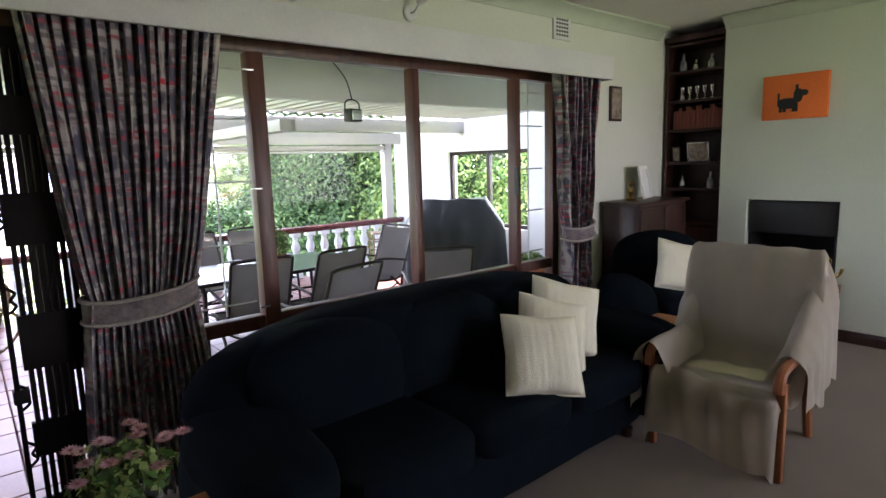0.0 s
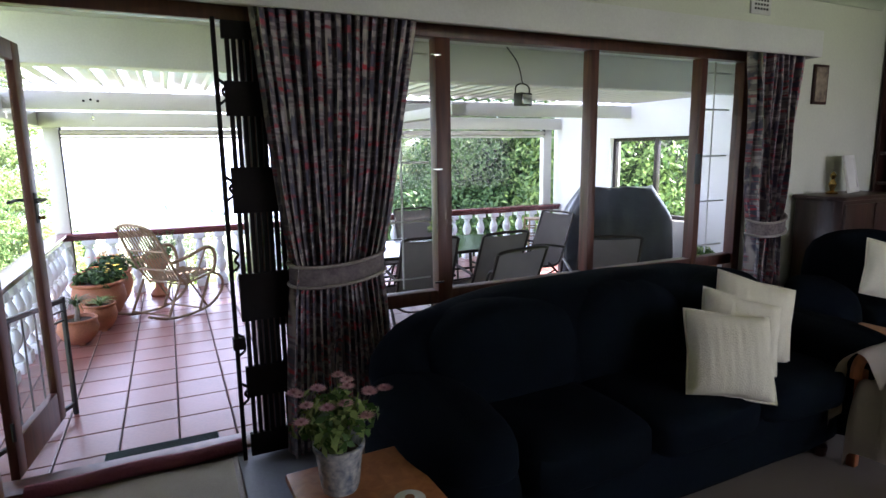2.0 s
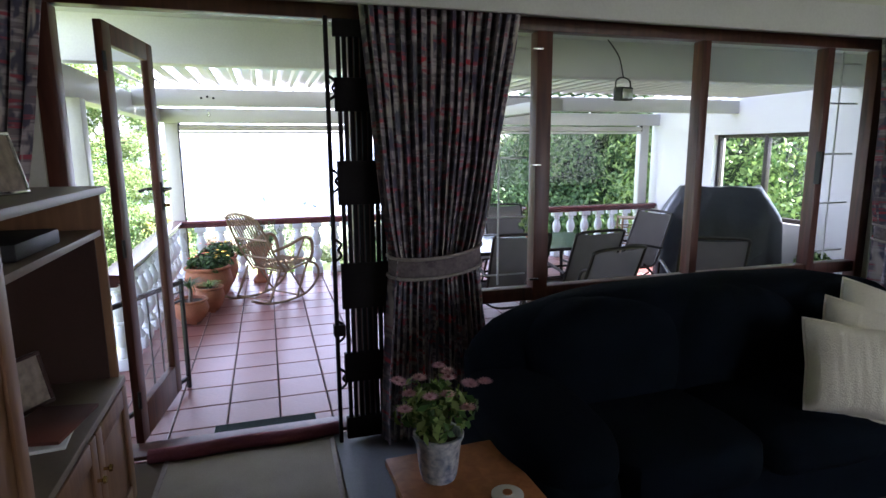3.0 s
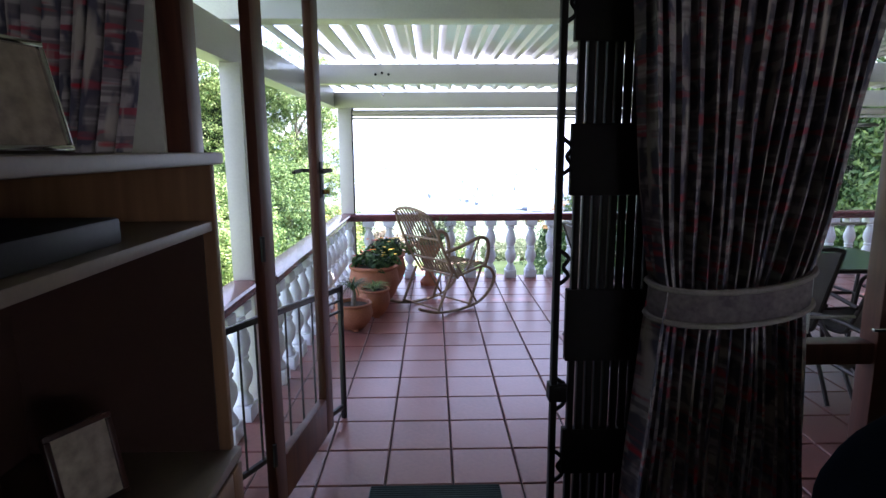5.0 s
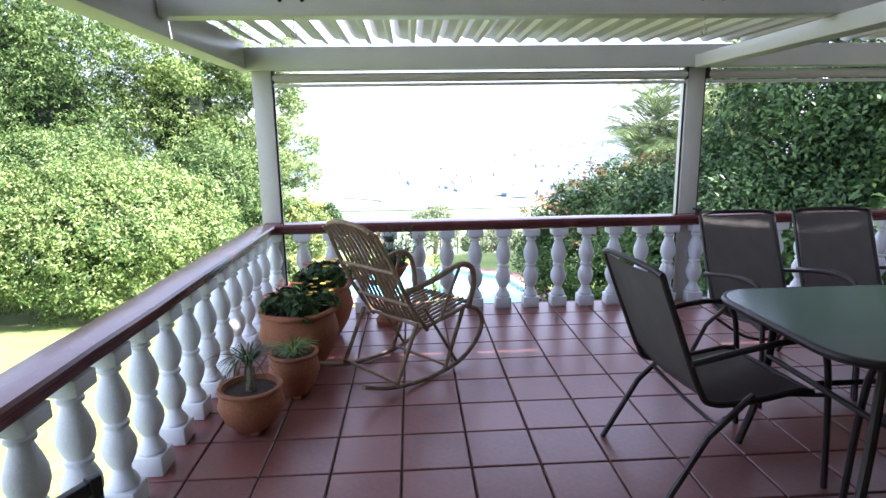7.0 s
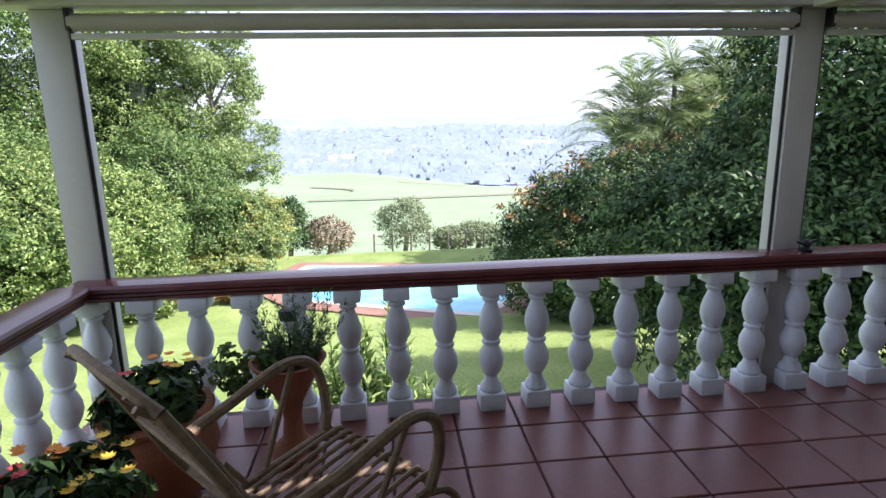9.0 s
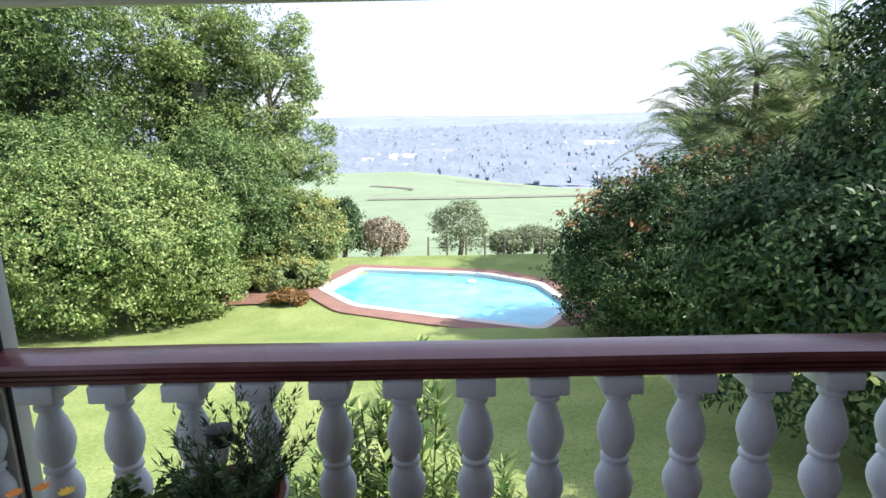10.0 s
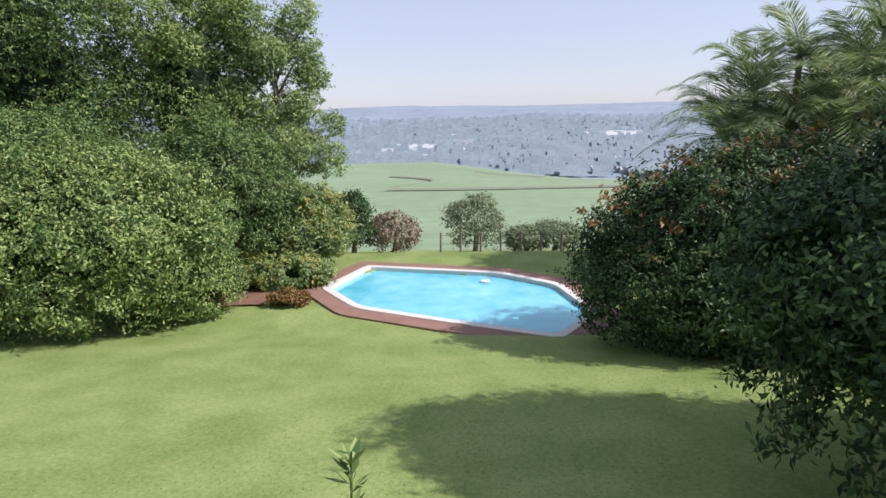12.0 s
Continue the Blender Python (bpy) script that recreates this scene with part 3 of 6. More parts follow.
# ---- curtains ----
def curtain(x0, x1, t0, t1, zt, ztie, zb, b0, b1, y=3.27, depth=0.055, label=""):
    th = thing("curtain", pose(0, y, 0), label, "curtain", group="window curtains")
    bm = bmesh.new()
    uvl = bm.loops.layers.uv.new("cloth")
    nu, nz = 150, 44
    folds = max(8, round((x1 - x0) * 19))
    rows = []
    for j in range(nz + 1):
        z = zb + (zt - zb) * j / nz
        if z > ztie:
            s = ((z - ztie) / (zt - ztie)) ** 0.75
            a, b = t0 + (x0 - t0) * s, t1 + (x1 - t1) * s
        else:
            s = ((ztie - z) / (ztie - zb)) ** 0.6
            a, b = t0 + (b0 - t0) * s, t1 + (b1 - t1) * s
        row = []
        for i in range(nu + 1):
            u = i / nu
            ph = u * folds * math.tau + 0.8 * math.sin(u * 9) + 0.5 * math.sin(z * 1.7 + u * 5)
            amp = depth * (0.75 + 0.35 * math.sin(u * 23 + 1))
            row.append(bm.verts.new((a + (b - a) * u + 0.012 * math.sin(ph * 2 + z), amp * math.sin(ph) + 0.01 * math.sin(z * 6 + u * 11), z)))
        rows.append(row)
    w = (x1 - x0) * 2.2
    for j in range(nz):
        for i in range(nu):
            f = bm.faces.new((rows[j][i], rows[j][i + 1], rows[j + 1][i + 1], rows[j + 1][i]))
            for lp, (di, dj) in zip(f.loops, ((0, 0), (1, 0), (1, 1), (0, 1))):
                lp[uvl].uv = ((i + di) / nu * w, zb + (zt - zb) * (j + dj) / nz)
    part("cloth", bm, M_CURTAIN, th, angle=80)
    c, hw = (t0 + t1) / 2, (t1 - t0) / 2 + 0.02
    bm = bmesh.new()
    rows = []
    for j, (dz, off) in enumerate(((-0.055, 0.0), (-0.05, 0.012), (0.05, 0.012), (0.055, 0.0))):
        row = []
        for i in range(41):
            a = math.tau * i / 40
            sag = -0.03 * math.cos(a * 1.0 + 1.57) if math.sin(a) < 0 else 0
            row.append(bm.verts.new((c + (hw + off) * math.cos(a), (depth + 0.03 + off) * math.sin(a), ztie + dz + 0.02 * math.cos(a) + sag)))
        rows.append(row)
    for p, q in zip(rows, rows[1:]):
        for i in range(40):
            bm.faces.new((p[i], p[i + 1], q[i + 1], q[i]))
    tb = part("tieback", bm, M_TIECLOTH, th, "plaid tieback with cream braid", angle=80)
    for dz in (-0.05, 0.05):
        pts = [(c + (hw + 0.016) * math.cos(math.tau * i / 40), (depth + 0.048) * math.sin(math.tau * i / 40), ztie + dz + 0.02 * math.cos(math.tau * i / 40) + (-0.03 * math.cos(math.tau * i / 40 + 1.57) if i > 20 else 0)) for i in range(40)]
        part("braid", tube(pts, 0.009, 6, closed=True), M_TIE, tb, "cream braid")
    return th


curtain(0.80, 1.62, 0.94, 1.37, 2.30, 1.0, 0.03, 0.86, 1.46, label="grey, red and blue plaid curtain tied back beside the door")
curtain(4.17, 4.70, 4.29, 4.58, 2.30, 1.0, 0.03, 4.26, 4.64, label="grey, red and blue plaid curtain tied back at the window's end")
curtain(-1.22, -0.45, -1.15, -0.75, 2.30, 0.93, 0.03, -1.2, -0.7, label="grey, red and blue plaid curtain behind the cabinet")


# ---- living room furniture ----
def pleated(sx, sy, sz, seed, c):
    """A plump upholstered pad with shallow gathers running over its crown."""
    bm = soft(sx, sy, sz, 2.9, 48, 0.04, seed)
    for v in bm.verts:
        k = max(0.0, v.co.z / sz)
        g = math.sin(v.co.x * 46 + 3 * noise.noise(Vector((v.co.x * 4, v.co.y * 5, seed)))) * noise.noise(Vector((v.co.x * 6, seed, v.co.z * 3)))
        v.co.z += 0.016 * g * k
        v.co.y -= 0.008 * g * k
        v.co += Vector(c)
    return bm


def sofa():
    th = thing("sofa", pose(2.42, 2.42, 0, 0, 0, 0), "dark navy fabric three-seater sofa with plump rounded arms and back", "sofa")
    part("base", soft(1.14, 0.42, 0.17, 8, 32, 0.01, 1, c=(0, 0.05, 0.21)), M_NAVY, th)
    for k in range(3):
        x = -0.64 + 0.64 * k
        part("seat_cushion", soft(0.335, 0.36, 0.11, 4.5, 36, 0.05, 3 + k, c=(x, -0.08, 0.39)), M_NAVY, th)
        part("back_cushion", pleated(0.40, 0.20, 0.29, 8 + k, (x * 1.06, 0.24, 0.60 + (0.015 if k == 1 else 0))), M_NAVY, th)
    part("back", soft(1.26, 0.25, 0.355, 2.7, 56, 0.02, 12, c=(0, 0.34, 0.575)), M_NAVY, th)
    for s in (-1, 1):
        part("arm", soft(0.19, 0.45, 0.25, 4.2, 36, 0.03, 15 + s, c=(s * 1.15, -0.04, 0.31)), M_NAVY, th)
        part("arm_pad", pleated(0.205, 0.43, 0.12, 25 + s, (s * 1.14, -0.05, 0.52)), M_NAVY, th)
    for x in (-0.9, 0.9):
        for y in (-0.32, 0.40):
            part("foot", lathe([(0.03, 0), (0.035, 0.05)], 10, c=(x, y, 0)), M_DARKWOOD, th)
    return th


sofa()


def cushion(m, s, label):
    th = thing("cushion", m, label, "cushion", group="cream cushions")
    bm = bmesh.new()
    n = 22
    top = []
    for side in (1, -1):
        g = []
        for i in range(n + 1):
            row = []
            for j in range(n + 1):
                u, v = i / n * 2 - 1, j / n * 2 - 1
                puff = max(0.0, (1 - u ** 4) * (1 - v ** 4)) ** 0.55
                pin = 1 - 0.07 * (1 - abs(u)) * abs(v) - 0.07 * (1 - abs(v)) * abs(u)
                wr = 0.006 * math.sin(u * 28 + 2 * v) * puff
                row.append(bm.verts.new((u * s * pin, side * (0.075 * puff + wr), v * s * pin)))
            g.append(row)
        for i in range(n):
            for j in range(n):
                bm.faces.new((g[i][j], g[i + 1][j], g[i + 1][j + 1], g[i][j + 1]))
    bmesh.ops.remove_doubles(bm, verts=bm.verts, dist=1e-4)
    part("cover", bm, M_CREAM, th, angle=70)
    e = [(-s, 0, -s), (s, 0, -s), (s, 0, s), (-s, 0, s)]
    pts = []
    for k in range(4):
        a, b = Vector(e[k]), Vector(e[(k + 1) % 4])
        for q in range(8):
            p = a.lerp(b, q / 8)
            u, v = p.x / s, p.z / s
            pin = 1 - 0.07 * (1 - abs(u)) * abs(v) - 0.07 * (1 - abs(v)) * abs(u)
            pts.append(p * pin)
    part("piping", tube(pts, 0.006, 6, closed=True), M_CREAM, th)


cushion(pose(2.61, 2.12, 0.645, -28, 6, -28), 0.195, "square cream cushion with fine pleats leaning on the sofa")
cushion(pose(2.84, 2.25, 0.675, -30, 14, -34), 0.19, "square cream cushion tucked behind another on the sofa")
cushion(pose(3.06, 2.34, 0.70, -28, 16, -30), 0.205, "square cream cushion against the sofa's back")


def armchair():
    th = thing("armchair", pose(4.95, 2.72, 0, 0, 0, -35), "dark navy fabric armchair with a rounded back", "armchair")
    part("base", soft(0.42, 0.40, 0.17, 8, 28, 0.01, 41, c=(0, 0, 0.21)), M_NAVY, th)
    part("seat_cushion", soft(0.29, 0.34, 0.11, 4, 28, 0.03, 42, c=(0, -0.08, 0.42)), M_NAVY, th)
    part("back_cushion", soft(0.40, 0.19, 0.32, 2.6, 28, 0.03, 43, c=(0, 0.28, 0.62)), M_NAVY, th)
    for s in (-1, 1):
        part("arm", soft(0.17, 0.40, 0.26, 3.0, 28, 0.03, 44 + s, c=(s * 0.40, -0.02, 0.36)), M_NAVY, th)


armchair()
cushion(pose(4.86, 2.60, 0.70, -24, 14, -38), 0.20, "square cream cushion propped in the navy armchair")


def covered_chair():
    """Local x: the way it faces is -x."""
    th = thing("throw_covered_chair", pose(3.66, 1.68, 0, 0, 0, 6), "wooden armchair draped with an oatmeal knitted throw", "armchair")
    for y in (-0.31, 0.31):
        part("front_leg", box(-0.30, -0.255, y - 0.022, y + 0.022, 0, 0.50, 0.008), M_CHAIRWOOD, th)
        bm = tube(curve([(0.34, y, 0.0), (0.27, y, 0.25), (0.27, y, 0.5), (0.36, y, 0.90)]), 0.024, 8)
        part("back_leg", bm, M_CHAIRWOOD, th)
        bm = tube(curve([(-0.34, y, 0.47), (-0.33, y, 0.53), (-0.26, y, 0.56), (0.0, y, 0.55), (0.28, y, 0.53)]), 0.026, 8)
        part("armrest", bm, M_CHAIRWOOD, th)
    # the throw: one sheet over back, seat and front
    prof = curve([(0.46, 0, 0.42), (0.46, 0, 0.80), (0.41, 0, 1.02), (0.33, 0, 1.045), (0.27, 0, 0.95), (0.19, 0, 0.62), (0.14, 0, 0.45), (-0.05, 0, 0.42), (-0.27, 0, 0.445), (-0.345, 0, 0.40), (-0.365, 0, 0.22), (-0.37, 0, 0.08)], 7)
    bm = bmesh.new()
    n = 46
    rows = []
    for k, p in enumerate(prof):
        s = k / (len(prof) - 1)
        back = max(0.0, min(1.0, (p.z - 0.55) / 0.3))
        front = 1.0 if p.x < -0.3 else 0.0
        wide = 0.345 + 0.05 * back
        row = []
        for i in range(n + 1):
            v = i / n * 2 - 1
            y = v * wide
            drop = 0.0
            e = abs(v) - 0.84
            if e > 0:
                y = math.copysign(wide * (0.84 + 0.02) + e * 0.12, v)
                drop = e * (1.15 if back > 0.3 else 0.8) * (0.7 + 0.3 * math.sin(s * 15 + v))
            wave = 0.009 * math.sin(y * 34 + s * 5) * (0.4 + front + back * 0.5) + 0.010 * noise.noise(Vector((p.x * 7, y * 7, p.z * 7)))
            off = Vector((-wave, 0, wave * 0.6))
            z = max(0.03, p.z - drop + (0.035 * math.sin(v * 3) if front else 0))
            row.append(bm.verts.new(Vector((p.x, y, z)) + off))
        rows.append(row)
    for a, b in zip(rows, rows[1:]):
        for i in range(n):
            bm.faces.new((a[i], a[i + 1], b[i + 1], b[i]))
    bmesh.ops.solidify(bm, geom=bm.faces[:], thickness=0.012)
    part("throw", bm, M_THROW, th, "oatmeal knitted throw", angle=80)
    for side, x0, x1, hang in ((1, -0.36, 0.40, 0.20), (-1, -0.16, 0.44, 0.30)):
        bm = bmesh.new()
        grid = []
        for i in range(27):
            u = i / 26
            x = x0 + (x1 - x0) * u
            top = 0.60 + (0.40 * max(0.0, u - 0.62) / 0.38 if side > 0 else 0.42 * u ** 1.4)
            row = []
            for k in range(19):
                v = k / 18
                if v < 0.4:
                    y, z = 0.20 + 0.11 * v / 0.4, 0.45 + (top - 0.45) * math.sin(v / 0.4 * math.pi / 2) ** 0.8
                else:
                    w = (v - 0.4) / 0.6
                    y, z = 0.31 + 0.085 * math.sin(min(1.0, w * 2.2) * math.pi / 2), top - (top - hang - 0.05 * math.sin(u * 9)) * w ** 1.25
                fold = 0.017 * math.sin(x * 48 + 1.5 * math.sin(v * 4)) * max(0.0, v - 0.35) + 0.008 * noise.noise(Vector((x * 8, v * 5, side)))
                row.append(bm.verts.new((x - fold * 0.4, side * (y + fold), z)))
            grid.append(row)
        for a, b in zip(grid, grid[1:]):
            for k in range(18):
                bm.faces.new((a[k], a[k + 1], b[k + 1], b[k]))
        bmesh.ops.solidify(bm, geom=bm.faces[:], thickness=0.01)
        part("throw", bm, M_THROW, th, "oatmeal knitted throw", angle=80)
    part("seat", soft(0.27, 0.28, 0.07, 5, 24, c=(-0.03, 0, 0.355)), M_CREAM, th)
    part("back_pad", box(0.28, 0.40, -0.28, 0.28, 0.45, 0.97, 0.04), M_CREAM, th)


covered_chair()


def side_table(m, sx, sy, h, label, cat, material):
    th = thing(cat.replace(" ", "_"), m, label, cat)
    part("tabletop", box(-sx, sx, -sy, sy, h - 0.03, h, 0.008), material, th)
    part("apron", box(-sx + 0.04, sx - 0.04, -sy + 0.04, sy - 0.04, h - 0.10, h - 0.03, 0.003), material, th)
    for x in (-1, 1):
        for y in (-1, 1):
            part("leg", box(x * (sx - 0.05) - 0.022, x * (sx - 0.05) + 0.022, y * (sy - 0.05) - 0.022, y * (sy - 0.05) + 0.022, 0, h - 0.10, 0.005), material, th)
    part("shelf", box(-sx + 0.05, sx - 0.05, -sy + 0.05, sy - 0.05, 0.12, 0.14, 0.003), material, th)
    return th


side_table(pose(0.90, 2.09, 0, 0, 0, 2), 0.21, 0.21, 0.50, "small orange pine side table beside the sofa", "side table", M_ORANGEWOOD)
side_table(pose(4.06, 2.27, 0, 0, 0, 3), 0.26, 0.20, 0.46, "orange-brown wooden lamp table between the chairs", "lamp table", M_ORANGEWOOD)
cst = thing("coaster", pose(1.0, 1.96, 0.50), "small round white coaster on the side table", "coaster")
part("disc", lathe([(0.045, 0), (0.05, 0.003), (0.05, 0.009), (0.045, 0.012)], 24), M_PAPER, cst)
part("hub", lathe([(0.015, 0.012), (0.015, 0.016)], 16), M_ORANGEWOOD, cst)


def chrysanthemum():
    rng = np.random.default_rng(5)
    th = thing("potted_chrysanthemum", pose(0.83, 2.13, 0.50), "pink chrysanthemum in a blue and white ceramic pot", "potted plant")
    part("pot", lathe([(0.055, 0), (0.062, 0.02), (0.075, 0.13), (0.083, 0.145), (0.083, 0.155), (0.072, 0.155), (0.066, 0.12)], 24), M_CERAMIC, th)
    part("soil", lathe([(0.068, 0.12), (0.068, 0.125)], 20), M_SOIL, th)
    pos, nr = blob_points(rng, (0, 0, 0.24), (0.10, 0.10, 0.08), 520, 22, 0.05, -0.5)
    quads("foliage", M_LEAF, leaf_quads(rng, pos, nr, 0.04, 0.024), th)
    for k in range(8):
        a = k * 0.8
        part("stem", tube([(0.02 * math.cos(a), 0.02 * math.sin(a), 0.12), (0.07 * math.cos(a), 0.07 * math.sin(a), 0.31)], 0.003, 5), M_LEAF, th)
    for k in range(15):
        a, rr = k * 2.4, 0.035 + 0.032 * math.sqrt(k)
        c = np.array((rr * math.cos(a), rr * math.sin(a), 0.345 - 0.30 * rr + 0.02 * math.sin(k * 3)))
        petals = []
        for ring, (cnt, rad, tilt) in enumerate(((14, 0.027, 0.15), (11, 0.020, 0.6), (7, 0.012, 1.1))):
            for q in range(cnt):
                b = q * math.tau / cnt + ring
                d = np.array((math.cos(b) * math.cos(tilt), math.sin(b) * math.cos(tilt), math.sin(tilt)))
                sd = np.array((-math.sin(b), math.cos(b), 0)) * 0.0045
                petals.append([c, c + d * rad * 0.6 + sd, c + d * rad * 1.15, c + d * rad * 0.6 - sd])
        quads("flower", M_PINK, np.array(petals), th, "pale pink bloom")


chrysanthemum()


def tv_cabinet():
    th = thing("wall_cabinet", pose(-0.29, 0.9, 0), "limed oak wall unit with panelled doors and an open dark niche", "cabinet")
    D, L, H = -0.55, 2.16, 1.42
    part("plinth", box(D, -0.02, 0.01, L - 0.01, 0, 0.07), M_BROWNPANEL, th)
    part("back", box(D, D + 0.02, 0, L, 0.07, H - 0.03), M_BROWNPANEL, th)
    part("top", box(D - 0.01, 0.02, -0.02, L + 0.015, H - 0.03, H, 0.006), M_BEIGETRIM, th)
    part("side", box(D, 0, L - 0.025, L, 0.07, H - 0.03, 0.003), M_BEIGE, th)
    part("side", box(D, 0, 0, 0.025, 0.07, H - 0.03, 0.003), M_BEIGE, th)
    part("divider", box(D + 0.02, 0, 1.18, 1.205, 0.07, H - 0.03, 0.003), M_BEIGETRIM, th)
    part("shelf", box(D + 0.02, -0.005, 1.205, L - 0.025, 1.225, 1.25, 0.003), M_BEIGETRIM, th)
    part("ledge", box(D + 0.02, 0.02, 1.205, L - 0.0, 0.60, 0.63, 0.004), M_BEIGETRIM, th)
    part("niche_lining", box(D + 0.02, -0.03, L - 0.032, L - 0.026, 0.63, 1.225), M_BROWNPANEL, th)

    def panel_door(y0, y1, z0, z1, knob):
        d = part("door", box(-0.012, 0.008, y0 + 0.003, y1 - 0.003, z0, z1, 0.003), M_BEIGE, th)
        for a, b, c2, e in ((y0 + 0.003, y0 + 0.07, z0, z1), (y1 - 0.07, y1 - 0.003, z0, z1), (y0 + 0.07, y1 - 0.07, z0, z0 + 0.08), (y0 + 0.07, y1 - 0.07, z1 - 0.08, z1)):
            part("moulding", box(0.0085, 0.02, a, b, c2, e, 0.004), M_BEIGE, d)
        part("knob", lathe([(0.006, 0), (0.006, 0.014), (0.014, 0.02), (0.012, 0.028)], 12), M_BRASS, d, "small brass knob").matrix_basis = pose(0.02, knob, (z0 + z1) / 2 + 0.1, 0, 90, 0)

    panel_door(0.025, 0.60, 0.08, H - 0.05, 0.56)
    panel_door(0.60, 1.18, 0.08, H - 0.05, 0.64)
    panel_door(1.205, 1.70, 0.08, 0.59, 1.66)
    panel_door(1.70, L - 0.003, 0.08, 0.59, 1.74)
    return th


tv_cabinet()


def photo_frame(m, w, h, edge, label, face=M_PHOTO, rim=M_DARKWOOD, strut=True):
    th = thing("photo_frame", m, label, "photo frame")
    for x0, x1, z0, z1 in ((-w, w, 0, edge), (-w, w, 2 * h - edge, 2 * h), (-w, -w + edge, edge, 2 * h - edge), (w - edge, w, edge, 2 * h - edge)):
        part("edge", box(x0, x1, -0.01, 0.01, z0, z1, 0.003), rim, th)
    part("picture", box(-w + edge, w - edge, -0.004, 0.004, edge, 2 * h - edge), face, th, "framed print")
    if strut:
        part("strut", box(-0.015, 0.015, 0.01, 0.06, 0, 0.012), M_BLACK, th)
    return th


photo_frame(pose(-0.42, 2.60, 1.422, -14, 0, 75), 0.075, 0.10, 0.012, "small silver-framed photograph on the cabinet", rim=M_CHROME)
photo_frame(pose(-0.50, 2.78, 0.632, -14, 0, 62), 0.075, 0.10, 0.014, "dark-framed photograph in the cabinet's niche")
vs = thing("glass_goblet", pose(-0.50, 2.30, 1.422), "silver goblet on the cabinet", "goblet")
part("bowl", lathe([(0.035, 0), (0.035, 0.006), (0.008, 0.015), (0.008, 0.07), (0.03, 0.09), (0.05, 0.17), (0.047, 0.17), (0.026, 0.095)], 20), M_CHROME, vs)
vs = thing("ornament", pose(-0.48, 1.95, 1.422), "dark carved ornament on the cabinet", "ornament")
part("body", lathe([(0.05, 0), (0.06, 0.04), (0.03, 0.09), (0.02, 0.12), (0.03, 0.14), (0.006, 0.18)], 14), M_DARKWOOD, vs)
vs = thing("electronic_box", pose(-0.45, 2.50, 1.252), "black set-top box on the cabinet's shelf", "electronics")
part("case", box(-0.15, 0.12, -0.18, 0.18, 0, 0.05, 0.006), M_BLACK, vs)
for k, (dx, dy, z0, tilt) in enumerate(((0, 0, 0.632, 6), (0.02, 0.03, 0.648, -9), (-0.02, -0.36, 0.632, 14))):
    bk = thing("magazine", pose(-0.42 + dx, 2.55 + dy, z0, 0, 0, tilt), "flat magazine on the cabinet's ledge", "magazine")
    part("cover", box(-0.10, 0.10, -0.14, 0.14, 0, 0.012, 0.002), M_BOOK if k % 2 else M_PAPER, bk)

# mat, draught roll
mt = thing("door_mat", pose(0.22, 3.09, 0.001, 0, 0, -1), "grey-beige woven mat inside the door", "mat")
part("weave", box(-0.44, 0.38, -0.33, 0.33, 0, 0.012, 0.004), M_MAT, mt)
for k in range(2):
    x = -0.44 if k == 0 else 0.38
    part("binding", box(x - 0.012, x + 0.012, -0.335, 0.335, 0, 0.016, 0.004), M_TIE, mt)
dr = thing("draught_excluder", pose(0.15, 3.47, 0.0), "maroon stuffed draught roll across the threshold", "draught excluder")
part("roll", tube(curve([(-0.45, 0, 0.035), (-0.25, -0.015, 0.04), (0.0, 0.01, 0.038), (0.25, -0.01, 0.04), (0.50, 0.02, 0.035)]), 0.036, 12), M_MAROON, dr)
# bookcase in the alcove
bc = thing("bookcase", pose(6.10, 3.16, 0), "tall mahogany bookcase filling the alcove beside the chimney", "bookcase")
W2 = 0.30
part("back", box(0.34, 0.36, -W2, W2, 0, 2.66), M_DARKWOOD, bc)
for y in (-W2, W2 - 0.03):
    part("side", box(0, 0.34, y, y + 0.03, 0, 2.66, 0.004), M_DARKWOOD, bc)
SHELVES = (0.05, 0.88, 1.22, 1.48, 1.80, 2.08, 2.36, 2.62)
for z in SHELVES:
    part("shelf", box(0.01, 0.34, -W2 + 0.03, W2 - 0.03, z, z + 0.028, 0.004), M_DARKWOOD, bc)
part("cornice", box(-0.02, 0.36, -W2 - 0.01, W2 + 0.01, 2.66, 2.72, 0.01), M_DARKWOOD, bc)
for y0, y1 in ((-W2 + 0.03, -0.002), (0.002, W2 - 0.03)):
    d = part("door", box(-0.008, 0.01, y0, y1, 0.08, 0.87, 0.004), M_DARKWOOD, bc)
    part("knob", lathe([(0.012, 0), (0.014, 0.02)], 10), M_BRASS, d).matrix_basis = pose(-0.008, 0.03 * (1 if y0 > 0 else -1), 0.6, 0, -90, 0)
rng = random.Random(4)
y = -0.25
while y < 0.22:
    w = rng.uniform(0.018, 0.042)
    h = rng.uniform(0.17, 0.23)
    bk = thing("book", pose(6.16, 3.16 + y + w / 2, 1.829), "red-brown hardback book standing on the bookcase shelf", "book", group="books on the shelf")
    part("cover", box(0, 0.16, -w / 2 + 0.001, w / 2 - 0.001, 0, h, 0.002), M_BOOK, bk)
    y += w
for k in range(5):
    cup = thing("trophy_cup", pose(6.18, 3.02 + 0.075 * k, 2.109), "small silver trophy cup on the bookcase shelf", "trophy", group="trophies")
    part("bowl", lathe([(0.022, 0), (0.022, 0.01), (0.006, 0.02), (0.006, 0.05), (0.022, 0.075), (0.027, 0.125), (0.024, 0.125), (0.016, 0.08)], 12), M_CHROME, cup)
